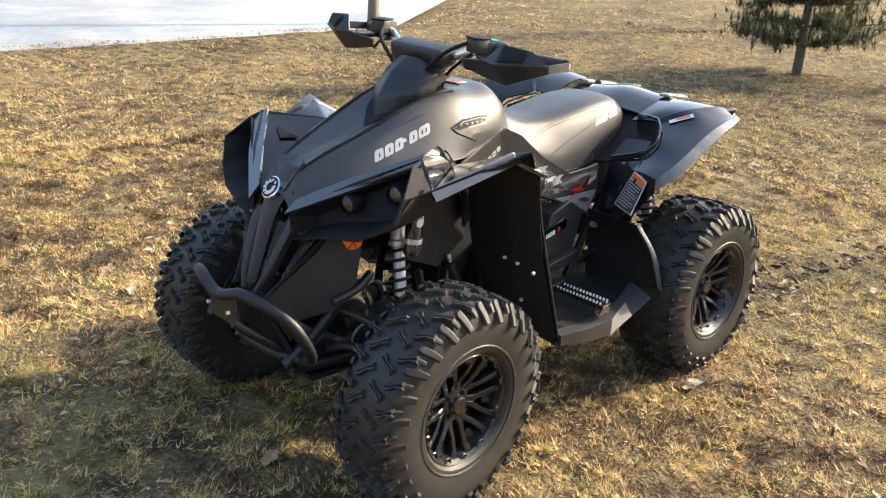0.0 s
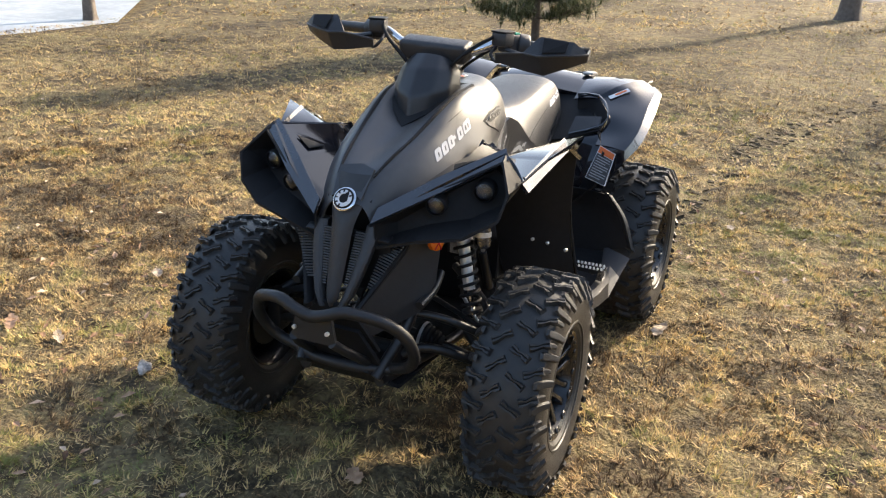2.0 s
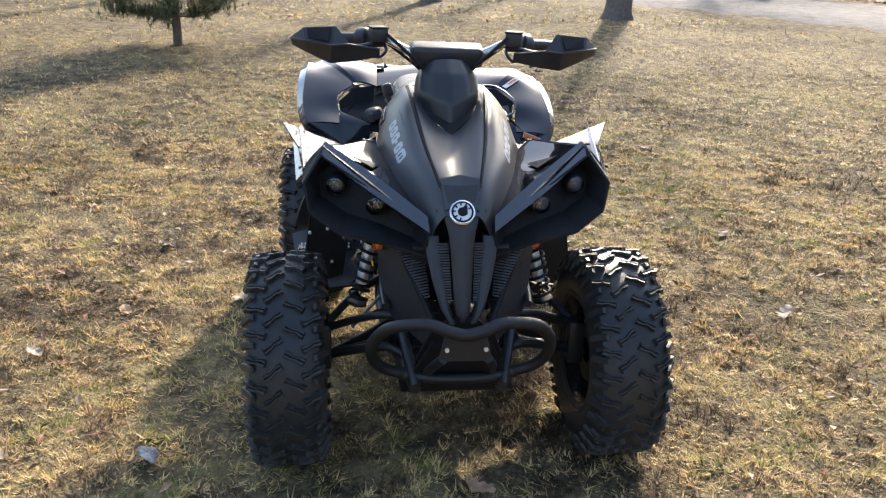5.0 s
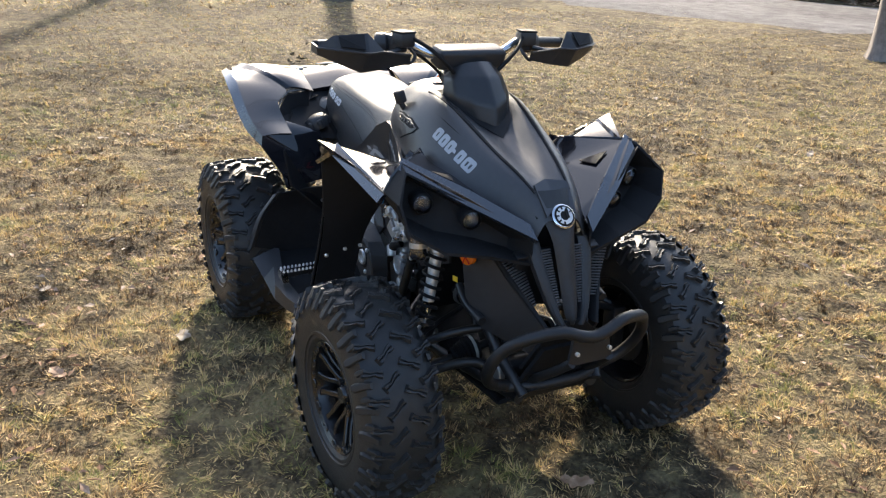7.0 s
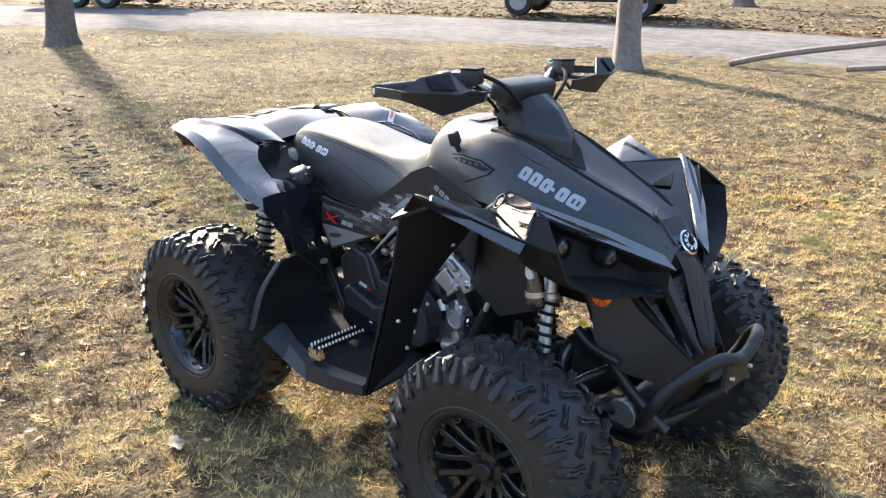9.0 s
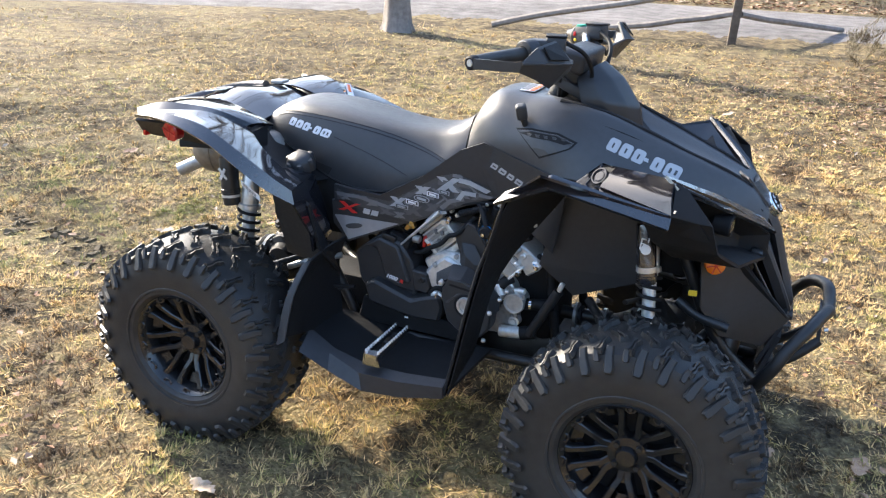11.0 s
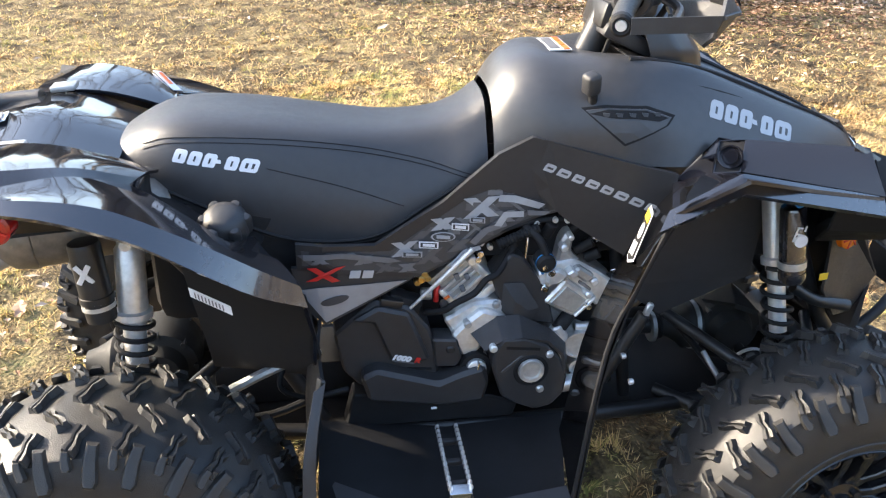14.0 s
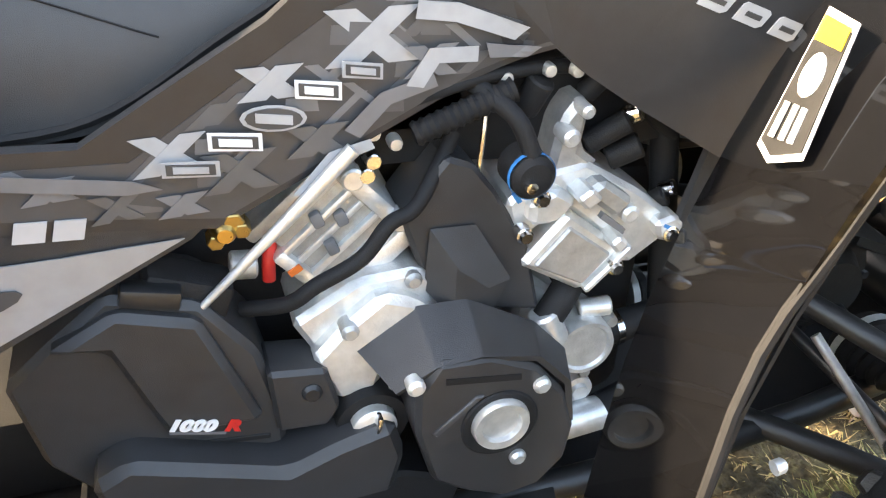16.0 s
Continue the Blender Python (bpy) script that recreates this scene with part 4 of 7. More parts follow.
def tree_of(*obs):
    """A search tree over the surfaces of some parts, to lay prints on them."""
    vs, fs = [], []
    for o in obs:
        n = len(vs)
        vs += [v.co.copy() for v in o.data.vertices]
        fs += [[n + i for i in p.vertices] for p in o.data.polygons]
    return BVHTree.FromPolygons(vs, fs)


def skin(outline, at, s, lift, mat, name, parent, thick=0.0015, label="", cuts=1):
    """A print or thin plate that follows a side: outline in x and z; at: the search tree of the side, or its half width as a function."""
    bm = bmesh.new()
    f = bm.faces.new([bm.verts.new((x, 0, z)) for x, z in outline])
    f.normal_update()
    bmesh.ops.triangulate(bm, faces=[f])
    if cuts:
        bmesh.ops.subdivide_edges(bm, edges=bm.edges[:], cuts=cuts, use_grid_fill=True)
    for v in bm.verts:
        x, z = v.co.x, v.co.z
        if isinstance(at, BVHTree):
            hit = at.ray_cast(Vector((x, s * 1.0, z)), Vector((0, -s, 0)))
            v.co = hit[0] + Vector((0, s * lift, 0)) if hit[0] else Vector((x, s * .2, z))
        else:
            v.co.y = s * (at(x, z) + lift)
    shell = bmesh.ops.extrude_face_region(bm, geom=bm.faces[:])
    for g in shell["geom"]:
        if isinstance(g, bmesh.types.BMVert):
            g.co.y -= s * thick
    return part(name, bm, mat, parent, label, smooth=False)


hood_side = tree_of(hood)
seat_side = tree_of(seat)


def tilted(bm, s):
    """A rear panel for one side; the rear bodywork hangs a little lower on the machine's left."""
    mirrored(bm, s)
    for v in bm.verts:
        v.co.z -= .05 * v.co.y
    return bm


def slanted(x0, z0, x1, z1, tall, widths, gap, lean):
    """Slanted blocks along a line from (x0, z0) to (x1, z1): the outlines of a lettering drawn as plain shapes."""
    total = sum(widths) + gap * (len(widths) - 1)
    out, at = [], 0.0
    for w in widths:
        a, b = at / total, (at + w) / total
        p, q = (x0 + (x1 - x0) * a, z0 + (z1 - z0) * a), (x0 + (x1 - x0) * b, z0 + (z1 - z0) * b)
        out.append([p, q, (q[0] + lean, q[1] + tall), (p[0] + lean, p[1] + tall)])
        at += w + gap
    return out


for s in (1, -1):
    # front wing: brow, top facets and rim
    W = dict(a=(.872, .086, .768), b=(.77, .230, .862), c=(.657, .367, .938), d=(.667, .424, .870), e=(.388, .458, .932), f=(.276, .455, .870), h=(.495, .243, .916), i=(.60, .186, .866), j=(.80, .106, .797), k=(.52, .444, .900), m=(.50, .205, .880), l=(.468, .292, .873), q=(.425, .275, .866), r=(.365, .240, .838), t=(.454, .222, .909))
    V = list(W)
    P = [W[v] for v in V]
    F = [[V.index(q) for q in f] for f in ("abj", "bij", "bci", "chmi", "ldk", "lke", "qle", "qef", "qfr", "tqr", "htm")]
    part("front_fender", mirrored(facets(P, F, .006, .006), s), GLOSS, quad, "gloss black faceted front fender")
    corner = [Vector(W[q]) + Vector((0, .002, .003)) for q in "hcdl"]
    top, foot = [[p.lerp(r, f) for f in (0, .35, .7, 1)] for p, r in ((corner[0], corner[1]), (corner[3], corner[2]))]
    part("fender_cap", mirrored(sheet([top, [p.lerp(r, .5) + Vector((-.003, .004, .002)) for p, r in zip(top, foot)], foot], .006, 3, 3), s), GLOSS, quad, "gloss black panel on the front fender")
    part("cap_screw", mirrored(lathe([(0, .003), (.004, .003), (.005, 0), (0, 0)], 12, along(corner[2] + Vector((.010, .004, .010)), corner[2] + Vector((0, .014, .018)))), s), STEEL, quad)
    bc = [Vector(W[q]) for q in "bci"]
    up = (bc[1] - bc[0]).cross(bc[2] - bc[0]).normalized()
    up = up if up.z > 0 else -up
    hole = [bc[0] * u + bc[1] * v + bc[2] * (1 - u - v) + up * .004 for u, v in ((.12, .12), (.42, .16), (.16, .52))]
    part("fender_vent", mirrored(facets(hole, [[0, 1, 2]], .003, 0), s), LINER, quad, "three-sided dark air vent")
    base = Vector((.460, .263, .891))
    aim = Vector((-.45, .66, .60)).normalized()
    part("plug_socket", mirrored(facets([Vector(W[q]) - aim * .004 for q in "thlq"], [[0, 1, 2, 3]], .004, 0), s), LINER, quad, "recessed black socket")
    part("fender_plug", mirrored(lathe([(0, .006), (.013, .006), (.015, .003), (.018, .003), (.0195, .008), (.0225, .008), (.024, -.008), (0, -.008)], 28, along(base, base + aim)), s), GLOSS, quad, "round black rubber plug")
    edge = [Vector(W[q]) + aim * .001 for q in "qthl"]
    part("socket_rim", mirrored(tube(edge + edge[:1], .0026, 6, 1), s), GLOSS, quad)
    part("brow_edge", mirrored(facets([(.889, .086, .764), (.788, .240, .846), (.672, .384, .926), (.636, .362, .948), (.752, .218, .876), (.852, .090, .798)], [[0, 1, 4, 5], [1, 2, 3, 4]], .008, .003), s), SATIN, quad, "satin black brow over the headlights")
    rim = [(.668, .420, .870), (.52, .434, .904), (.388, .448, .935), (.274, .445, .874)]
    low = [(x + dx, y + .024, z - .026) for (x, y, z), dx in zip(rim, (0, 0, -.004, -.022))]
    part("fender_edge", mirrored(facets(rim + low, [[k, k + 1, k + 5, k + 4] for k in range(3)], .012, .003), s), SATIN, quad, "reflective gloss black fender lip")
    # wheel-arch liner and its outer border
    reach = ((.21, .34), (.24, .36)) if s > 0 else ((.30, .375), (.335, .412))
    deep = ((.270, .235), (.205, .178)) if s > 0 else ((.214, .206), (.158, .152))
    rows = [[(.395, .30, .875), (.385, .38, .895), (.375, .462, .912)], [(.340, .25, .80), (.312, .36, .84), (.278, .454, .862)], [(deep[0][0], reach[0][0], .60), (deep[0][1], reach[0][1], .60), (.197, .436, .60)], [(deep[1][0], reach[1][0], .36), (deep[1][1], reach[1][1], .33), (.146, .480, .295)]]
    part("splash_guard", mirrored(sheet(rows, .005, 4, 3), s), GUARD, quad, "large black splash guard with a glossy back")
    part("guard_lining", mirrored(sheet([[(x + .009, y, z - .004) for x, y, z in r] for r in rows], .003, 4, 3), s), LINER, quad, "dull black wheel-arch lining")
    part("guard_border", mirrored(tube([(.278, .456, .862), (.238, .440, .73), (.197, .438, .60), (.146, .482, .292)], .0045, 8, 4), s), LINER, quad)
    for z, y in ((.56, .33), (.555, .38), (.54, .44), (.74, .28), (.42, .37)):
        x = float(np.interp(z, [.3, .6, .86], [.165, .262, .33]))
        part("rivet", mirrored(lathe([(0, .004), (.004, .003), (.006, 0), (.006, -.006)], 10, pose(x + .008, y, z, 0, 80, 0)), s), ALU, quad)
    part("inner_panel", mirrored(facets([(.36, .20, .86), (.60, .19, .85), (.585, .185, .60), (.40, .185, .52), (.30, .20, .60)], [[0, 1, 2, 3, 4]], .008), s), DARK, quad)
    # lamp nest and lamps
    L = [(.872, .088, .758), (.780, .236, .852), (.690, .372, .924), (.728, .420, .862), (.782, .402, .788), (.822, .320, .738), (.858, .205, .722), (.872, .090, .690)]
    I = [(.800, .120, .752), (.710, .245, .836), (.640, .340, .892), (.640, .385, .855), (.672, .380, .800), (.712, .305, .760), (.762, .205, .742), (.798, .122, .715)]
    pts = L + I
    F = [[k, (k + 1) % 8, 8 + (k + 1) % 8, 8 + k] for k in range(8)] + [[8, 9, 14, 15], [9, 10, 13, 14], [10, 11, 12, 13]]
    part("lamp_nest", mirrored(facets(pts, F, .005, .003), s), LINER, quad, "black faceted headlight housing")
    for c, r in (((.736, .338, .839), .025), ((.808, .230, .804), .024)):
        aim = Vector((.985, .14, -.06)).normalized()
        a = Vector(c) - aim * .074
        lamp = part("headlight", mirrored(lathe([(r * .35, .0), (r * 1.12, .012), (r * 1.15, .052), (r * 1.02, .056), (r * 1.0, .046), (r * .95, .03), (r * .3, .004), (r * .35, .0)], 28, along(a, a + aim)), s), LINER, quad)
        part("reflector", mirrored(lathe([(0, .012), (r * .35, .014), (r * .7, .024), (r * .97, .044), (r * .97, .040), (r * .7, .018), (0, .006)], 28, along(a, a + aim)), s), REFLECTOR, lamp)
        part("bulb_shield", mirrored(lathe([(0, .040), (r * .3, .038), (r * .34, .02), (0, .015)], 16, along(a, a + aim)), s), REFLECTOR, lamp)
        part("lens", mirrored(lathe([(0, .060), (r * .5, .0585), (r * 1.0, .052), (r * 1.0, .050), (r * .5, .0565), (0, .058)], 28, along(a, a + aim)), s), LENS, lamp)
    # cheek beside the grille, amber reflector
    part("cheek", mirrored(facets([(.728, .224, .716), (.806, .170, .716), (.958, .080, .528), (.900, .096, .442), (.795, .190, .492), (.742, .214, .570)], [[0, 1, 4, 5], [1, 2, 3, 4]], .006, .006), s), DARK, quad, "dark grey side cheek below the headlights")

    def rib(name, stations, mat):
        """A rounded bar that falls along the nose: x, y, z and half width, station by station."""
        rings = [[(x - .030, y - w, z), (x - .006, y - w, z), (x, y - w * .5, z), (x, y + w * .5, z), (x - .006, y + w, z), (x - .030, y + w, z)] for x, y, z, w in stations]
        return part(name, mirrored(loft(rings), s), mat, quad)

    rib("grille_bar", ((.862, .080, .745, .020), (.892, .074, .690, .017), (.920, .062, .630, .015), (.945, .046, .570, .012), (.958, .028, .532, .009)), DARK)
    rib("grille_border", ((.812, .168, .715, .010), (.858, .142, .655, .009), (.905, .110, .595, .009), (.956, .076, .530, .008)), LINER)
    for k in range(22):
        z = .588 + k * .0066
        t = (z - .588) / .14
        part("grille_fin", mirrored(block((.004, .024 + .006 * t, .0028), pose(.928 - .058 * t, .040 + .010 * t, z, 0, 18, 0), 0), s), FIN, quad)
        reach = .018 + .074 * t
        if z < .708:
            part("grille_fin", mirrored(block((.004, reach, .0028), pose(.906 - .070 * t - reach * .20, .084 + .012 * t + reach * .5, z, 0, 18, -26), 0), s), FIN, quad)
    aim = Vector((.35, .93, .05)).normalized()
    a = Vector((.762, .221, .697))
    part("amber_reflector", mirrored(lathe([(0, .011), (.020, .010), (.025, .006), (.026, -.006), (0, -.006)], 28, along(a, a + aim)), s), ORANGE, quad, "round amber side reflector")
    for turn in (20, 80, 140):
        part("reflector_rib", mirrored(block((.003, .046, .002), along(a, a + aim) @ pose(0, 0, .0108, 0, 0, turn), 0), s), REDLENS, quad)
    # hood creases beside the middle channel: black lines paint the grooves' shade
    part("hood_groove_shade", mirrored(tube([(x, y, z + .002) for x, y, z in ((.30, .118, 1.036), (.42, .112, 1.020), (.53, .100, .984), (.64, .086, .938), (.74, .068, .900), (.81, .053, .862))], (.008, .004), 6, 4), s), LINER, quad)
    part("hood_crease_shade", mirrored(tube([(x, y, z + .001) for x, y, z in ((.34, .150, 1.010), (.45, .146, .988), (.56, .130, .952), (.68, .108, .905), (.78, .082, .860), (.845, .064, .805))], (.002, .0028), 6, 4), s), LINER, quad)
    # three-sided storage cover on the tank side, with its grip
    tri = [(.198, .966), (.245, .972), (.32, .970), (.375, .952), (.36, .935), (.278, .899)]
    skin(tri, hood_side, s, .0012, LINER, "pocket_gap", quad, .003, cuts=2)
    skin([(.206, .962), (.245, .967), (.318, .965), (.366, .949), (.354, .936), (.278, .905)], hood_side, s, .0035, MATTE, "pocket_cover", quad, .003, "three-sided charcoal pocket cover", 2)
    skin([(.212, .957), (.246, .965), (.316, .963), (.360, .949), (.340, .944), (.300, .950), (.250, .951)], hood_side, s, .0050, LINER, "grip_recess", quad, .002, "dark hand-hold of the pocket cover", 2)
    for k in range(5):
        x = .235 + k * .024
        skin([(x, .960), (x + .013, .959), (x + .011, .953), (x + .003, .954)], hood_side, s, .0068, DARK, "grip_slot", quad, .002)
    # maker's lettering as plain blocks
    glyphs = (.9, .9, .9, .35, .9, 1.3)[::-s]
    for line, at, mat, back, lift in (((.446, .944, .634, .880, .031), hood_side, LOGO, MATTE, .0012), ((-.548, .878, -.398, .855, .024), seat_side, WHITE, VINYL, .0012)):
        for o in slanted(*line, glyphs, .16, .011 * -s):
            (ax, az), (bx, bz), (cx, cz), (dx, dz) = o
            wide, tall = bx - ax, line[4]
            if wide < .10 * (line[2] - line[0]):
                skin([(ax, az + tall * .36), (bx, bz + tall * .36), (bx, bz + tall * .62), (ax, az + tall * .62)], at, s, lift, mat, "logo_block", quad)
                continue
            f = lambda u, v: ((ax + (bx - ax) * u) * (1 - v) + (dx + (cx - dx) * u) * v, (az + (bz - az) * u) * (1 - v) + (dz + (cz - dz) * u) * v)
            skin([f(u, v) for u, v in ((.10, 0), (.90, 0), (1, .12), (1, .70), (.94, .84), (.80, .92), (.20, .92), (.06, .84), (0, .70), (0, .12))], at, s, lift, mat, "logo_block", quad)
            for u in ((.26, .62) if wide > .21 * (line[2] - line[0]) else (.40,)):
                skin([f(u, .26), f(u + .15, .26), f(u + .15, .62), f(u, .62)], at, s, lift + .0006, back, "logo_slit", quad)
    # side panels
    upper = [(-.335, .742), (-.19, .726), (-.06, .80), (.045, .886), (.11, .914), (.20, .890), (.30, .868), (.372, .856), (.365, .775), (.345, .652), (.222, .722), (.186, .745), (.165, .763), (.10, .742), (-.105, .648), (-.335, .690)]
    skin(upper, panel_y, s, 0, PANEL, "side_panel", quad, .012, "matte charcoal side panel with grey camouflage print", 2)
    rear_low = [(-.345, .692), (-.112, .653), (-.125, .642), (-.286, .570), (-.340, .62)]
    skin(rear_low, panel_y, s, -.002, DARK, "lower_panel", quad, .012)
    skin([(-.334, .648), (-.300, .652), (-.130, .6455), (-.286, .578)], panel_y, s, .002, SILVER, "silver_flash", quad)
    skin([(-.268 + .027 * math.cos(a), .6235 + .0085 * math.sin(a) + .004 * math.cos(a)) for a in [k * math.pi / 6 for k in range(12)]], panel_y, s, .0035, GREY3, "badge", quad)
    for o in ([(-.316, .694), (-.300, .695), (-.256, .664), (-.272, .663)], [(-.320, .667), (-.300, .668), (-.246, .694), (-.262, .693)]):
        o = o if s < 0 else [(-.516 - x, z + (x + .258) * .5) for x, z in o]
        skin(o, panel_y, s, .003 + (.001 if o[0][1] < o[2][1] else 0), RED, "red_stroke", quad)
    for o in slanted(-.240, .667, -.196, .661, .015, (1, 1), .22, .004):
        o = o if s < 0 else [(-.516 - x, z + (x + .258) * .5) for x, z in o]
        skin(o, panel_y, s, .003, LOGO, "logo_block", quad)
    for o in slanted(.132, .849, .338, .775, .014, (.8, .9, .8, .9, .8, .9, .9, .8), .30, .008):
        (ax, az), (bx, bz), (cx, cz), (dx, dz) = o
        f = lambda u, v: ((ax + (bx - ax) * u) * (1 - v) + (dx + (cx - dx) * u) * v, (az + (bz - az) * u) * (1 - v) + (dz + (cz - dz) * u) * v)
        skin([f(u, v) for u, v in ((0, 0), (.85, 0), (1, .2), (1, .85), (.88, 1), (.1, 1), (0, .85))], panel_y, s, .002, GREY1, "logo_block", quad)
        skin([f(.24, .36), f(.80, .36), f(.80, .62), f(.24, .62)], panel_y, s, .0026, MATTE, "logo_slit", quad)
    # camouflage print: a broad cross, bands and angular patches
    prng = random.Random(21)
    def inside(x, z):
        top = np.interp(x, [-.33, -.16, -.01, .036, .142, .17], [.734, .715, .812, .826, .785, .768])
        low = np.interp(x, [-.335, -.10, .10, .165], [.698, .656, .746, .766])
        return low + .003 < z < top - .001
    skin([(-.325, .729), (-.16, .711), (-.01, .806), (.036, .818), (.142, .782), (.162, .766), (.10, .748), (-.10, .656), (-.325, .699)], panel_y, s, .0006, GREY3, "camouflage_ground", quad, .0008, "", 2)
    def cross(x, z, size, thick, mat, lift, lean=.86):
        """Two crossed strokes with square ends."""
        for d in (1, -1):
            a, b = (x - size, z - d * size * lean), (x + size, z + d * size * lean)
            skin([(a[0] - thick, a[1]), (a[0] + thick, a[1]), (b[0] + thick, b[1]), (b[0] - thick, b[1])], panel_y, s, lift + .0002 * d, mat, "camouflage_patch", quad, .0006)

    for k, (x, z, size, thick, mat) in enumerate(((.015, .783, .024, .012, GREY1), (-.133, .713, .017, .009, GREY1), (-.060, .757, .014, .010, GREY1), (-.212, .701, .010, .008, GREY2), (-.172, .680, .012, .006, GREY4), (-.128, .674, .010, .008, GREY2), (-.086, .694, .018, .009, GREY4), (-.028, .710, .014, .010, GREY4), (-.292, .712, .010, .007, GREY2), (.060, .762, .014, .008, GREY2))):
        cross(x, z, size, thick, mat, .0014 + .0005 * k)
    bands = [([(-.322, .724), (-.252, .722), (-.160, .700), (-.140, .690), (-.165, .690), (-.255, .712), (-.322, .712)], GREY2), ([(-.050, .668), (-.020, .700), (.012, .706), (.016, .698), (-.012, .690), (-.038, .668)], GREY1), ([(-.008, .716), (.020, .742), (.062, .752), (.066, .742), (.028, .732), (.004, .708)], GREY2),
             ([(.040, .745), (.058, .772), (.098, .770), (.098, .758), (.066, .760), (.054, .742)], GREY1), ([(.048, .808), (.080, .804), (.140, .781), (.128, .772), (.078, .790), (.046, .795)], GREY1), ([(.104, .772), (.126, .768), (.150, .766), (.140, .758), (.108, .760)], GREY2)]
    for k, (o, mat) in enumerate(bands):
        skin(o, panel_y, s, .0066 + .0002 * k, mat, "camouflage_patch", quad, .0006)
    layer = 0
    for k in range(900):
        # small square-ended flecks between the crosses
        x, z = prng.uniform(-.32, .150), prng.uniform(.65, .82)
        long, thick, steep = prng.uniform(.008, .016), prng.uniform(.004, .007), prng.choice((.86, -.86, .15))
        o = [(x - long - thick, z - long * steep), (x - long + thick, z - long * steep), (x + long + thick, z + long * steep), (x + long - thick, z + long * steep)]
        if abs(steep) < .2:
            o = [(x - long, z - thick), (x + long, z - thick - long * .2), (x + long * .9, z + thick - long * .2), (x - long * .9, z + thick)]
        if all(inside(*q) for q in o) and layer < 30:
            layer += 1
            skin(o, panel_y, s, .0010 + .00001 * layer, prng.choice((GREY2, GREY4, GREY4)), "camouflage_patch", quad, .0004, "", 0)
    for (x, z, w, h), m in zip(((-.120, .703, .022, .007), (-.088, .719, .021, .008), (-.060, .733, .024, .010), (-.027, .750, .019, .008), (.006, .761, .017, .007)), (GREY1, WHITE, GREY1, WHITE, GREY1)):
        o = [(x - w * .9, z + h * 1.2), (x + w * .9, z + h * .5), (x + w * .9, z - h * 1.2), (x - w * .9, z - h * .5)]
        if w == .024:
            o = [(x + w * math.cos(a), z + h * math.sin(a) - .1 * w * math.cos(a)) for a in [k * math.pi / 7 for k in range(14)]]
        skin(o, panel_y, s, .0085, m, "sponsor_sticker", quad, .0010, "", 0)
        i = [(x - w * .76, z + h * .90), (x + w * .76, z + h * .25), (x + w * .76, z - h * .90), (x - w * .76, z - h * .25)]
        if w == .024:
            i = [(x + w * .86 * math.cos(a), z + h * .80 * math.sin(a) - .1 * w * math.cos(a)) for a in [k * math.pi / 7 for k in range(14)]]
        skin(i, panel_y, s, .0095, GREY3, "sponsor_field", quad, .0010, "", 0)
        i = [(x - w * .55, z + h * .62), (x + w * .55, z + h * .12), (x + w * .55, z - h * .58), (x - w * .55, z - h * .08)]
        skin(i, panel_y, s, .0105, WHITE if m == WHITE else GREY1, "sponsor_bar", quad, .0010, "", 0)
    # rear fender
    rise = 1 if s < 0 else .25
    CREASE = [(-.832, .472, .914), (-.755, .484, .914), (-.67, .488, .898), (-.60, .489, .878), (-.54, .492, .859), (-.444, .496, .826), (-.374, .490, .796), (-.322, .472, .764)]
    LEDGE = [(-.832, .470, .915), (-.78, .450, .928), (-.71, .410, .932), (-.652, .375, .926), (-.590, .297, .882), (-.495, .360, .846), (-.435, .355, .794), (-.362, .352, .760)]
    CREASE = [(x, y, z + rise * d) for (x, y, z), d in zip(CREASE, (0, .016, .030, .038, .034, .018, .004, 0))]
    middle = [Vector(p).lerp(Vector(q), .5) + Vector((0, 0, z)) for p, q, z in zip(LEDGE, CREASE, (0, -.002, -.002, -.003, .004, 0, .002, .004))]
    part("rear_fender", tilted(sheet([LEDGE, middle, CREASE], .006, 3, 3), s), GLOSS, quad, "gloss black swept rear fender")
    low = [(-.840, .478, .908), (-.76, .503, .902), (-.67, .514, .884), (-.60, .520, .862), (-.54, .522, .842), (-.46, .520, .808), (-.385, .508, .770), (-.312, .478, .728)]
    low = [(x, y, z + rise * d) for (x, y, z), d in zip(low, (.004, .018, .026, .028, .024, .008, -.003, 0))]
    part("rear_fender_edge", tilted(sheet([CREASE, low], .008, 1, 3), s), SATIN, quad, "gloss black flared fender lip")
    BLADE = [(-.872, .43, .922), (-.80, .410, .944), (-.73, .388, .944), (-.655, .345, .930), (-.580, .280, .888)]
    DECK = [(-.89, .20, .908), (-.81, .20, .930), (-.73, .20, .928), (-.645, .20, .906), (-.56, .20, .876)]
    part("tail_blade", tilted(sheet([LEDGE[:5], BLADE], .006, 1, 3), s), GLOSS, quad)
    part("fender_top", tilted(sheet([BLADE, [Vector(p).lerp(Vector(q), .5) + Vector((0, 0, .004)) for p, q in zip(BLADE, DECK)], DECK], .006, 3, 3), s), GLOSS, quad)
    # front face of the fender, falling to the heel guard
    part("fender_front", tilted(facets([(-.440, .350, .790), (-.366, .350, .758), (-.322, .472, .764), (-.314, .476, .728), (-.302, .412, .630), (-.322, .315, .640), (-.306, .395, .570), (-.330, .25, .59), (-.405, .228, .752)], [[0, 1, 8], [1, 5, 7, 8], [1, 2, 3, 4, 5], [5, 4, 6, 7]], .006, .006), s), GLOSS, quad)
    part("slot_wall", mirrored(facets([(-.575, .21, .886), (-.588, .296, .872), (-.497, .356, .836), (-.490, .340, .76), (-.575, .22, .78)], [[0, 1, 2, 3, 4]], .006), s), LINER, quad)
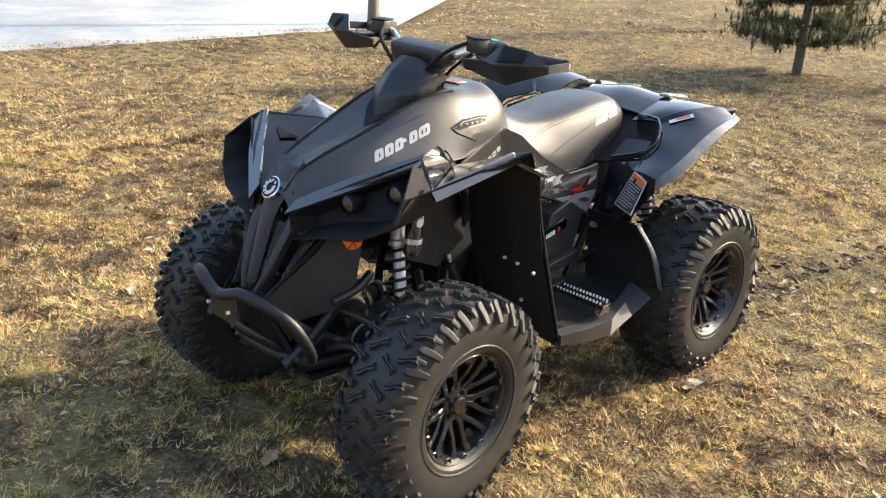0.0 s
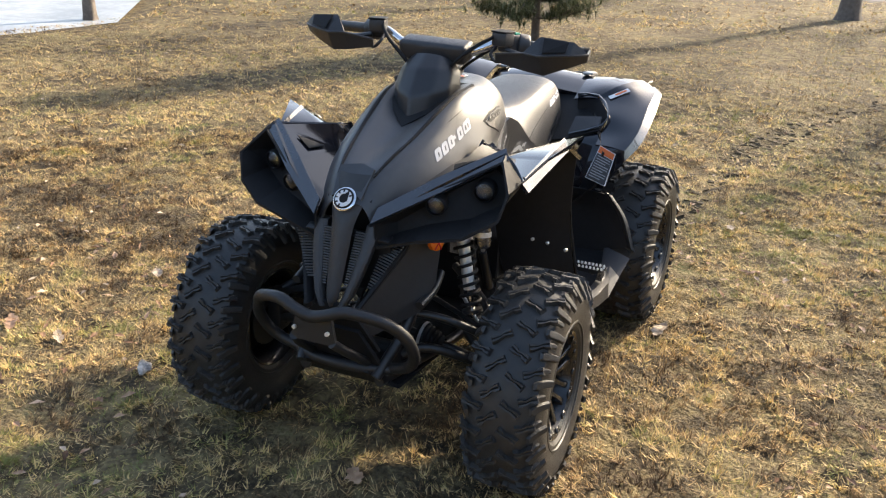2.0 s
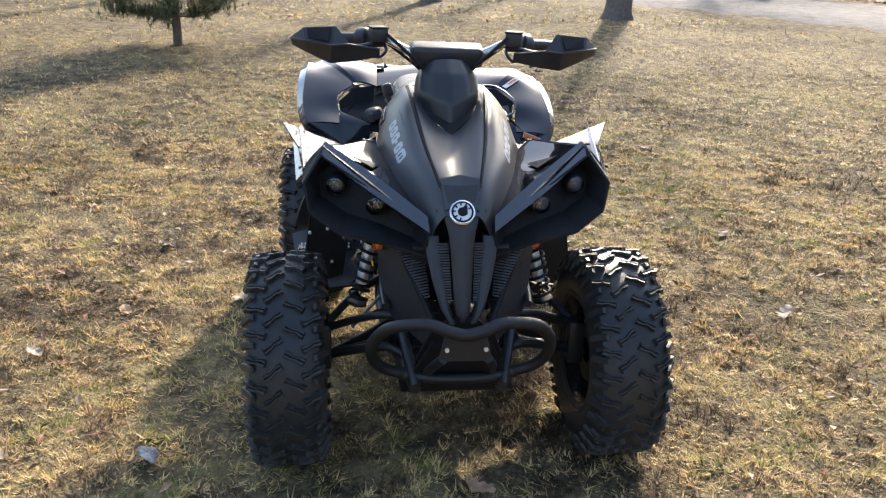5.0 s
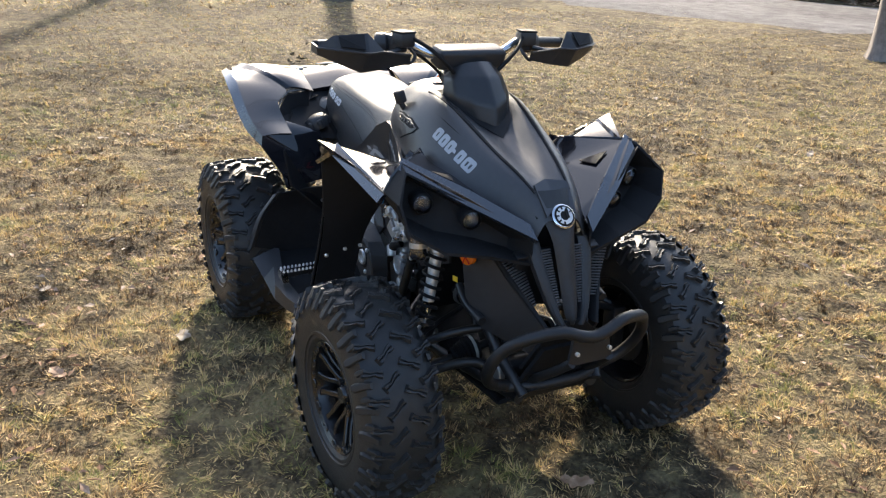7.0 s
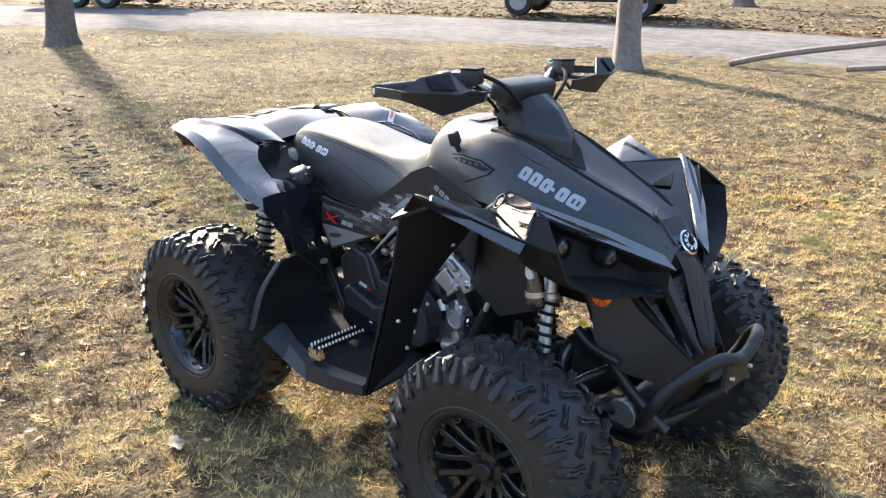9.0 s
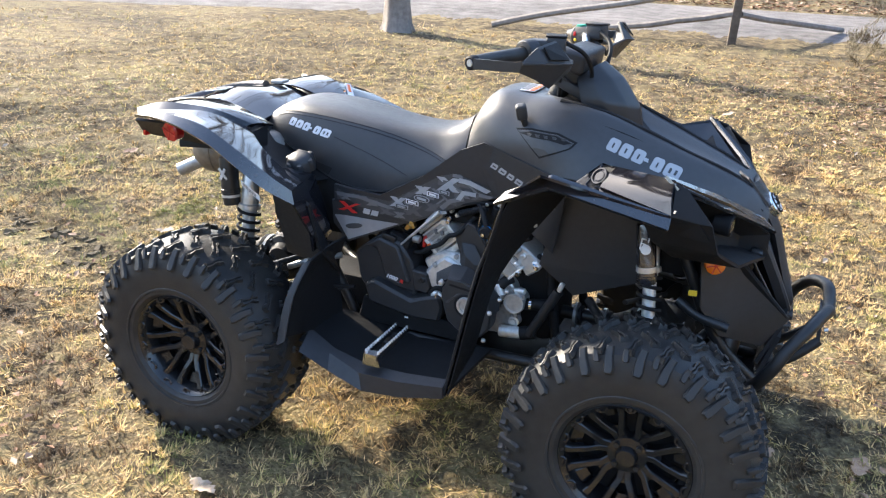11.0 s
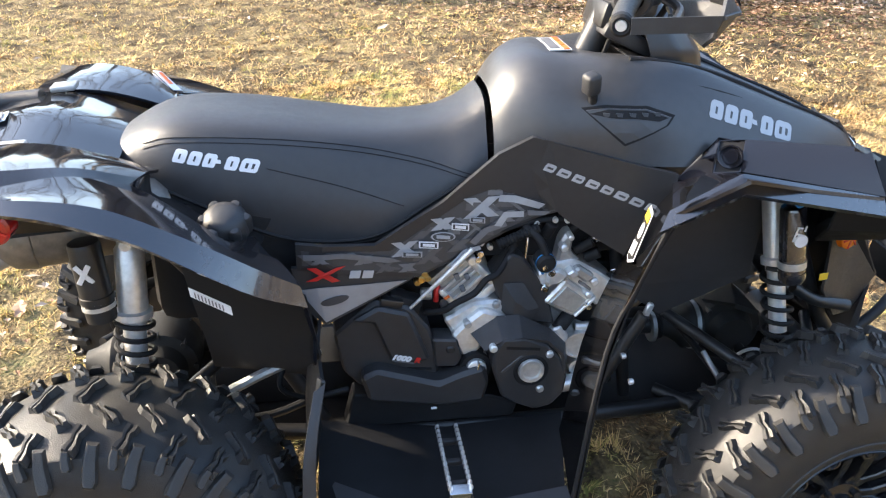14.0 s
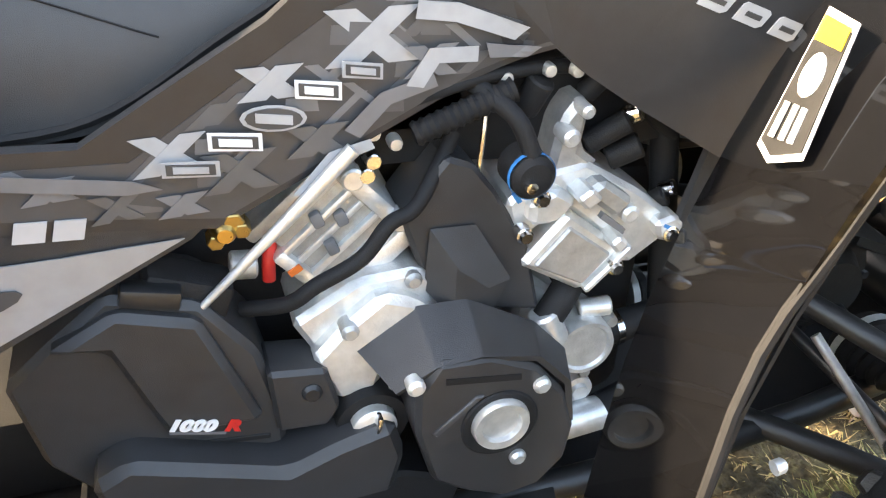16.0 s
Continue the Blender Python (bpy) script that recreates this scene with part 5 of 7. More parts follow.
    part("recess_floor", mirrored(facets([(-.70, .0, .872), (-.66, .22, .868), (-.585, .285, .82), (-.500, .352, .800), (-.440, .348, .775), (-.400, .225, .735), (-.38, .0, .70)], [[0, 1, 2, 3, 4, 5, 6]], .008), s), LINER, quad)
    part("slot_rim", mirrored(tube([(-.580, .215, .886), (-.588, .292, .884), (-.500, .356, .848), (-.446, .350, .800), (-.408, .232, .760)], .0035, 6, 2), s), SATIN, quad)
    if s > 0:
        part("side_pocket", facets([(-.480, .236, .815), (-.492, .335, .822), (-.442, .340, .788), (-.413, .229, .762)], [[0, 1, 2, 3]], .012, 0), DARK, quad, "flat black pocket lid beside the seat")
    part("inner_fender", mirrored(facets([(-.54, .30, .82), (-.32, .40, .725), (-.30, .385, .60), (-.31, .25, .47), (-.50, .24, .50)], [[0, 1, 2, 3, 4]], .008), s), LINER, quad)
    # tail side and red reflector
    part("tail_side", mirrored(facets([(-.868, .44, .916), (-.80, .42, .912), (-.62, .25, .862), (-.62, .22, .80), (-.84, .26, .84), (-.878, .40, .868)], [[0, 1, 5], [1, 2, 3, 4, 5]], .008), s), DARK, quad)
    aim = Vector((-.15, .97, -.1)).normalized()
    a = Vector((-.772, .408, .882))
    part("red_reflector", mirrored(lathe([(0, .010), (.026, .009), (.030, .005), (.031, -.02), (0, -.02)], 28, along(a, a + aim)), s), REDLENS, quad, "round red side reflector")
    for turn in (20, 110):
        part("reflector_rib", mirrored(block((.004, .054, .002), along(a, a + aim) @ pose(0, 0, .0098, 0, 0, turn), 0), s), RED, quad)
    # footwell: outer rail, floor and rear splash guard
    rail_in = [(-.285, .44, .368), (-.205, .455, .335), (-.10, .470, .322), (.02, .468, .320), (.142, .455, .325)]
    rail_top = [(-.290, .455, .372), (-.205, .486, .334), (-.098, .512, .312), (.02, .508, .312), (.145, .490, .318)]
    rail_out = [(-.268, .545, .352), (-.185, .53, .305), (-.085, .520, .262), (.02, .510, .266), (.146, .492, .285)]
    rail_low = [(-.25, .47, .330), (-.18, .47, .285), (-.085, .46, .245), (.02, .46, .25), (.14, .45, .27)]
    part("foot_rail", mirrored(loft([list(r) for r in zip(rail_in, rail_top, rail_out, rail_low)]), s), FOOT, quad, "scuffed dark grey outer footwell rail", 25)
    part("footwell_floor", mirrored(facets([(-.31, .22, .34), (-.315, .47, .345), (-.10, .475, .285), (.142, .465, .285), (.19, .24, .33), (-.05, .22, .30)], [[0, 1, 2, 5], [5, 2, 3, 4]], .008, .01), s), LINER, quad)
    rows = [[(-.300, .23, .585), (-.305, .33, .585), (-.300, .425, .578)], [(-.325, .23, .50), (-.330, .36, .50), (-.322, .478, .49)], [(-.31, .24, .33), (-.325, .38, .335), (-.330, .520, .372)]]
    part("heel_liner", mirrored(sheet(rows, .006, 4, 3), s), LINER, quad)
    rows = [[(-.300, .420, .580), (-.292, .436, .580), (-.312, .446, .570)], [(-.322, .472, .49), (-.312, .494, .49), (-.334, .505, .478)], [(-.330, .515, .372), (-.318, .538, .368), (-.342, .546, .352)]]
    part("heel_guard", mirrored(sheet(rows, .007, 4, 3), s), DARK, quad, "dark grey plastic heel guard before the rear tyre")
    part("nest_shell", mirrored(facets([(.729, .423, .862), (.783, .405, .786), (.823, .322, .735), (.858, .206, .719), (.872, .092, .687), (.60, .405, .845), (.62, .36, .780), (.66, .27, .715), (.72, .17, .69), (.80, .09, .67), (.668, .426, .870), (.662, .372, .935), (.690, .376, .926)], [[0, 1, 6, 5], [1, 2, 7, 6], [2, 3, 8, 7], [3, 4, 9, 8], [10, 0, 5], [11, 12, 0, 10]], .006, .008), s), LINER, quad)
    peg = part("foot_peg", mirrored(facets([(-.085, .505, .372), (-.045, .505, .372), (-.038, .500, .335), (-.092, .500, .335)], [[0, 1, 2, 3]], .022, 0), s), CHROME, quad, "bright toothed aluminium foot peg")
    for x in (-.083, -.046):
        part("peg_bar", mirrored(block((.004, .20, .016), pose(x, .405, .366, -2), .001, 1), s), STEEL, peg)
        for k in range(14):
            part("peg_tooth", mirrored(lathe([(.0046, -.004), (.0038, .003), (0, .006)], 4, pose(x, .318 + k * .0135, .377)), s), ALU, peg)
    for k in range(3):
        part("peg_cross", mirrored(block((.034, .012, .012), pose(-.0645, .34 + k * .06, .356), .002, 1), s), DARK, peg)

def seam(points, s, r=.0009):
    """A stitched line laid on the saddle."""
    out = []
    for p in curve([(x, 0, z) for x, z in points], 8):
        hit = seat_side.ray_cast(Vector((p.x, s, p.z)), Vector((0, -s, 0)))
        if hit[0]:
            out.append(hit[0] + hit[1] * (.0006 if hit[1].dot(Vector((0, s, 0))) > 0 else -.0006))
    return tube(out, r, 6, 1)


for s in (1, -1):
    for k, d in enumerate((0, -.008)):
        part("stitching", seam([(-.60, .902 + d), (-.54, .916 + d), (-.40, .912 + d), (-.247, .893 + d), (-.10, .862 + d), (0.01, .830 + d)], s), LINER, seat)
    part("stitching", seam([(-.38, .862), (-.25, .825), (-.13, .782), (-.06, .752)][:3], s), LINER, seat)
    part("seat_piping", seam([(-.63, .850), (-.52, .806), (-.36, .732), (-.20, .724), (-.08, .783), (.02, .838)], s, .004), LINER, seat)

# black warning label on the left rear fender, amber-headed; bars for its small print
bm = facets([(-.336, .378, .748), (-.318, .442, .726), (-.272, .424, .612), (-.291, .342, .631)], [[0, 1, 2, 3]], .0015)
lab = part("warning_label", bm, WHITE, quad, "black warning label with an orange head")
def on_label(u, v, lift):
    a, b, c, d = Vector((-.336, .378, .748)), Vector((-.318, .442, .726)), Vector((-.272, .424, .612)), Vector((-.291, .342, .631))
    n = (b - a).cross(d - a).normalized()
    n = n if n.x > 0 else -n
    return a.lerp(b, u).lerp(d.lerp(c, u), v) + n * lift
def label_bar(u0, v0, u1, v1, m, lift, name):
    part(name, facets([on_label(u0, v0, lift), on_label(u1, v0, lift), on_label(u1, v1, lift), on_label(u0, v1, lift)], [[0, 1, 2, 3]], .0008), m, lab)
label_bar(.04, .22, .96, .98, GREY3, .0022, "label_field")
label_bar(.04, .02, .96, .20, LABEL_ORANGE, .0022, "label_head")
for k in range(9):
    label_bar(.12, .27 + k * .075, .88 - .2 * (k % 3 == 2), .30 + k * .075, GREY1, .0036, "print_bar")

# emblem: plain ring and disc
aim = Vector((.80, 0, .60)).normalized()
a = Vector((.868, 0, .812))
emblem = part("emblem", lathe([(0, .006), (.030, .006), (.034, .003), (.034, -.02), (0, -.02)], 36, along(a, a + aim)), CHROME, quad, "round emblem with white ring and dark disc")
part("emblem_disc", lathe([(0, .008), (.029, .008), (.029, .004), (0, .004)], 36, along(a, a + aim)), LINER, emblem)
part("emblem_ring", lathe([(.013, .0098), (.024, .0098), (.024, .007), (.013, .007), (.013, .0098)], 36, along(a, a + aim)), WHITE, emblem)
for k in range(7):
    t = radians(25 + k * 38)
    o = along(a, a + aim)
    part("emblem_notch", block((.004, .007, .003), o @ pose(.021 * math.cos(t), .021 * math.sin(t), .0100, 0, 0, math.degrees(t) + 90), 0), LINER, emblem)
part("emblem_bar", block((.010, .024, .003), along(a, a + aim) @ pose(.008, .004, .0105), .001, 1), LINER, emblem)
# V-shaped notch plate above the emblem
part("hood_tip", facets([(.770, 0, .888), (.800, .052, .885), (.862, .045, .815), (.845, 0, .838), (.862, -.045, .815), (.800, -.052, .885)], [[0, 1, 2, 3], [0, 3, 4, 5]], .006, .004), MATTE, quad)

# radiator behind the grille
part("radiator", block((.03, .26, .20), pose(.815, 0, .625, 0, 22, 0), .004), RADIATOR, quad, "radiator core behind the grille")
part("grille_chin", facets([(.950, .035, .545), (.950, -.035, .545), (.945, -.085, .500), (.90, -.12, .40), (.90, .12, .40), (.945, .085, .500)], [[0, 1, 2, 5], [5, 2, 3, 4]], .010, .01), LINER, quad)

# rear: tail deck, grab loop, tail lamp
part("tail_deck", sheet([[(-.64, y, .895 - .1 * abs(y)) for y in (-.20, -.1, 0, .1, .20)], [(-.78, y, .938 - .1 * abs(y)) for y in (-.21, -.1, 0, .1, .21)], [(-.90, y, .925 - .1 * abs(y)) for y in (-.21, -.1, 0, .1, .21)], [(-.945, y, .892 - .1 * abs(y)) for y in (-.2, -.1, 0, .1, .2)]], .02, 3, 3), GLOSS, quad, "gloss black tail deck")
part("grab_loop", tube([(-.84, -.165, .915), (-.92, -.175, .905), (-.985, -.15, .890), (-1.01, -.06, .882), (-1.01, .06, .882), (-.985, .15, .890), (-.92, .175, .905), (-.84, .165, .915)], .019, 12, 5), DARK, quad, "black rear grab loop")
part("tail_lamp", block((.03, .22, .062), pose(-.955, 0, .862, 0, 10, 0), .01), REDLENS, quad, "red tail lamp")
for s in (1, -1):
    part("deck_clip", block((.05, .045, .012), pose(-.80, s * .19, .931, 0, -4, 0), .004), ALU_DULL, quad)
part("stop_lamp", block((.012, .03, .045), pose(-.868, -.40, .880), .004), REDLENS, quad)
# labels on the tail deck and beside the left ledge, print as bars
plate = part("deck_label", block((.075, .055, .002), pose(-.885, -.035, .932, 0, -9, 8), 0), WHITE, quad, "white warning label on the tail deck")
for k in range(4):
    part("print_bar", block((.010, .044, .001), pose(-.913 + k * .018, -.035, .9335 + (k - 1) * .003, 0, -9, 8), 0), GREY2 if k else LABEL_ORANGE, plate)
for s in (1,):
    strip = part("fender_label", tilted(facets([(-.655, .388, .9300), (-.605, .325, .8970), (-.588, .340, .8920), (-.640, .404, .9240)], [[0, 1, 2, 3]], .0012, 0), s), WHITE, quad, "white and red warning strip")
    part("print_bar", tilted(facets([(-.642, .384, .9265), (-.615, .348, .9075), (-.608, .355, .9050), (-.636, .391, .9240)], [[0, 1, 2, 3]], .0012, 0), s), LABEL_ORANGE, strip)


# ---- quad bike: handlebar ----
def bar_pose(p):
    """The handlebar leans and is turned a little to its left."""
    return pose(.29, 0, 1.14, -1.6, 0, .4) @ pose(-.29, 0, -1.14) @ Vector(p)


def on_bar(bm):
    for v in bm.verts:
        v.co = bar_pose(v.co)
    return bm


bar = part("handlebar", on_bar(tube([(.165, .405, 1.158), (.22, .30, 1.168), (.27, .20, 1.178), (.295, .11, 1.145), (.30, 0, 1.135), (.295, -.11, 1.145), (.27, -.20, 1.178), (.22, -.30, 1.168), (.165, -.405, 1.158)], .013, 12, 6)), CHROME, quad, "bright bent tubular handlebar")
part("bar_pad", on_bar(block((.075, .225, .060), pose(.315, 0, 1.142, 0, 12, 0), .014, 3)), DARK, bar, "black padded crossbar cover")
part("steering_stem", rod((.22, 0, .95), (.30, 0, 1.13), .028, 16), STEEL, bar)
part("clamp", on_bar(block((.07, .12, .05), pose(.295, 0, 1.10, 0, 15, 0), .008)), STEEL, bar)
for s in (1, -1):
    part("grip", on_bar(mirrored(tube([(.162, .430, 1.158), (.19, .36, 1.163), (.22, .30, 1.168), (.245, .25, 1.172)], .0170, 14, 5), s)), RUBBER, bar, "black rubber grip")
    part("bar_end", on_bar(mirrored(lathe([(0, .003), (.008, .003), (.009, 0), (0, 0)], 20, along((.160, .436, 1.158), (.150, .462, 1.157))), s)), ALU, bar)
    part("end_ring", on_bar(mirrored(lathe([(.009, -.002), (.009, .001), (.013, .003), (.017, 0), (.018, -.016), (0, -.016)], 20, along((.160, .436, 1.158), (.150, .462, 1.157))), s)), LINER, bar)
    part("grip_collar", on_bar(mirrored(lathe([(.019, -.012), (.030, -.010), (.034, -.004), (.034, .022), (.028, .028), (.012, .030)], 24, along((.240, .262, 1.171), (.262, .215, 1.176))), s)), DARK, bar, "round black throttle housing")
    part("switch_box", on_bar(mirrored(block((.058, .050, .052), pose(.268, .222, 1.178, 0, 0, -25), .007), s)), DARK, bar)
    part("brake_reservoir", on_bar(mirrored(block((.050, .052, .040), pose(.300, .210, 1.192, 0, 0, -15), .006), s)), DARK, bar)
    part("reservoir_lid", on_bar(mirrored(block((.053, .055, .006), pose(.300, .210, 1.214, 0, 0, -15), .002, 1), s)), LINER, bar)
    part("lever", on_bar(mirrored(tube([(.31, .225, 1.165), (.315, .28, 1.155), (.275, .36, 1.15), (.235, .41, 1.148)], (.008, .006), 8, 4), s)), STEEL, bar)
    part("lever_loop", on_bar(mirrored(tube([(.30, .19, 1.165), (.33, .185, 1.15), (.335, .205, 1.13), (.32, .235, 1.135)], .005, 6, 4), s)), STEEL, bar)
    part("brake_hose", on_bar(mirrored(tube([(.31, .19, 1.20), (.36, .14, 1.165), (.365, .07, 1.10), (.33, .03, 1.03)], .006, 7, 5), s)), LINER, bar)
    part("throttle_cable", on_bar(mirrored(tube([(.27, .19, 1.17), (.285, .13, 1.13), (.28, .07, 1.08), (.27, .04, 1.02)], .005, 7, 5), s)), LINER, bar)
    # guard: faceted shell ahead of the grip, raised fin, slim arm back to the bar end
    G = [(.345, .205, 1.154), (.340, .205, 1.130), (.366, .298, 1.168), (.382, .347, 1.166), (.345, .430, 1.172), (.301, .473, 1.173), (.334, .336, 1.216), (.322, .434, 1.208), (.332, .354, 1.105), (.335, .285, 1.114), (.318, .420, 1.132), (.294, .470, 1.152), (.172, .446, 1.170), (.172, .446, 1.146)]
    guard = part("hand_guard", on_bar(mirrored(facets(G, [[2, 3, 6], [3, 4, 7, 6], [4, 5, 7], [0, 2, 9, 1], [2, 3, 8, 9], [3, 4, 10, 8], [4, 5, 11, 10], [5, 12, 13, 11]], .006, .003), s)), DARK, bar, "black faceted plastic hand guard")
    fin = [Vector(G[k]) for k in (3, 4, 7, 6)]
    heart = sum(fin, Vector()) / 4
    part("guard_inset", on_bar(mirrored(facets([heart.lerp(p, .74) + Vector((.004, 0, .003)) for p in fin], [[0, 1, 2, 3]], .003), s)), LINER, guard)
    part("guard_hem", on_bar(mirrored(tube([G[5], G[4], G[3], G[2], G[0]], .0035, 6, 1), s)), DARK, guard)
    part("guard_bolt", on_bar(mirrored(lathe([(0, .004), (.006, .004), (.007, 0), (0, 0)], 10, along((.330, .300, 1.128), (.345, .296, 1.120))), s)), STEEL, guard)
part("kill_switch", on_bar(block((.010, .016, .014), pose(.236, .216, 1.181, 0, 0, -25), .003)), REDLENS, bar)
part("start_switch", on_bar(block((.022, .036, .010), pose(.252, .226, 1.204, 0, 0, -25), .003)), GREEN, bar)
part("light_switch", on_bar(block((.010, .012, .009), pose(.238, .212, 1.164, 0, 0, -25), .003)), YELLOW, bar)
part("dash", block((.11, .15, .03), pose(.315, 0, 1.065, 0, 25, 0), .008), DARK, quad, "black instrument panel behind the windscreen")
part("dash_glass", block((.06, .09, .006), pose(.298, 0, 1.085, 0, 25, 0), .002), CAR_PAINT, quad)
# gear lever and labels on the tank
lever = part("gear_lever", tube([(.222, -.150, .955), (.220, -.172, .985), (.212, -.178, 1.005)], .009, 10, 4), STEEL, quad, "black gear lever beside the tank")
part("lever_tip", block((.022, .024, .014), pose(.210, -.180, 1.012, 20, 0, 15), .004), ALU, lever)
part("knob", block((.030, .030, .042), pose(.212, -.178, 1.012, 12, -12, 20), .008, 3), DARK, lever)
tank_lab = part("tank_label", block((.045, .105, .0016), pose(.185, -.005, 1.0455, 0, 0, 0), 0), WHITE, quad, "white and orange warning label on the tank")
for k in range(3):
    part("label_head", block((.012, .030, .0012), pose(.198, -.04 + k * .036, 1.0472), 0), LABEL_ORANGE, tank_lab)
part("label_code", block((.020, .085, .0012), pose(.176, -.005, 1.0472), 0), GREY2, tank_lab)

# ---- quad bike: front bumper, frame, suspension ----
half = [(1.048, 0, .545), (1.048, .045, .556), (1.038, .10, .572), (1.002, .185, .549), (.965, .225, .505), (.945, .240, .465), (.918, .236, .415), (.895, .205, .372), (.880, .14, .345)]
part("bumper", tube([(x, -y, z) for x, y, z in half[::-1]] + half[1:], .0165, 12, 4), TUBE, quad, "black tubular front bumper")
part("bumper_foot", tube([(.880, -.16, .345), (.915, -.08, .350), (.925, 0, .352), (.915, .08, .350), (.880, .16, .345)], .0155, 12, 4), TUBE, quad)
for s in (1, -1):
    part("bumper_stay", mirrored(tube([(1.040, .058, .475), (.985, .078, .425), (.900, .090, .360)], .013, 10, 4), s), TUBE, quad)
    part("bumper_clip", mirrored(rod((1.046, .050, .505), (1.056, .050, .506), .006, 8, .001), s), ALU, quad)
part("bumper_plate", facets([(1.036, .052, .548), (1.036, -.052, .548), (1.042, -.070, .468), (1.042, .070, .468)], [[0, 1, 2, 3]], .010), TUBE, quad)
part("chin_plate", facets([(.945, .080, .470), (.945, -.080, .470), (.905, -.13, .355), (.905, .13, .355)], [[0, 1, 2, 3]], .012), LINER, quad)
part("skid_plate", facets([(.93, .10, .345), (.93, -.10, .345), (.86, -.16, .275), (.86, .16, .275), (.30, -.19, .265), (.30, .19, .265), (-.60, -.17, .275), (-.60, .17, .275)], [[0, 1, 2, 3], [3, 2, 4, 5], [5, 4, 6, 7]], .010, .01), LINER, quad)
def gearcase(name, x):
    """A cast final drive: drum, ribs and flange bolts."""
    case = part(name, lathe([(0, -.085), (.045, -.085), (.058, -.060), (.078, -.052), (.082, -.020), (.082, .020), (.078, .052), (.058, .060), (.045, .085), (0, .085)], 28, pose(x, 0, .385, 90)), GRIME, quad, "dusty cast gear case")
    for k in range(8):
        a = 2 * math.pi * k / 8
        part("flange_bolt", rod((x + .074 * math.cos(a), -.060, .385 + .074 * math.sin(a)), (x + .074 * math.cos(a), .060, .385 + .074 * math.sin(a)), .006, 6), STEEL, case)
    part("pinion_neck", lathe([(.030, 0), (.052, .004), (.055, .010), (.055, .040), (.042, .055), (.030, .075), (.022, .095)], 24, along((x - .060, -.02, .385), (x - .2, -.02, .392))), GRIME, case)
    part("neck_band", lathe([(.0555, .014), (.0575, .014), (.0575, .024), (.0555, .024), (.0555, .014)], 24, along((x - .060, -.02, .385), (x - .2, -.02, .392))), ALU_DULL, case)
    return case


gearcase("gearcase", .635)
part("winch_motor", rod((.80, -.13, .345), (.80, .13, .345), .040, 24, .006), STEEL, quad)
part("winch_cap", rod((.80, -.150, .345), (.80, -.131, .345), .044, 24, .004), ALU_DULL, quad)
gearcase("rear_gearcase", -.640)
shaft = part("propeller_shaft", rod((.20, -.02, .385), (.54, -.02, .392), .020, 16), STEEL, quad)
for x, r in ((.26, .034), (.305, .028), (.37, .036), (.385, .030), (.455, .036), (.47, .030)):
    part("shaft_collar", lathe([(.018, 0), (r, .001), (r, .010), (.018, .011), (.018, 0)], 20, along((x, -.02, .387), (x + .1, -.02, .389))), ALU_DULL if r > .033 else LINER, shaft)
part("shaft_tunnel", rod((.06, 0, .36), (.22, -.01, .385), .050, 20, .01), LINER, quad)
part("gear_bracket", facets([(.56, -.05, .47), (.60, -.13, .50), (.66, -.13, .475), (.69, -.06, .44), (.62, -.06, .515)], [[0, 1, 4], [1, 2, 4], [2, 3, 4]], .012, .004), GRIME, quad, "cast bracket over the front gear case")
part("chassis", block((.62, .15, .10), pose(-.22, 0, .335), .01), LINER, quad)
part("engine_core", block((.50, .24, .30), pose(.08, 0, .47), .03), LINER, quad)
part("airbox", block((.42, .30, .14), pose(-.08, 0, .73), .03), LINER, quad)
part("fuel_tank", block((.30, .34, .26), pose(-.46, 0, .68), .04), LINER, quad)
part("front_core", block((.30, .24, .20), pose(.62, 0, .70), .03), LINER, quad)
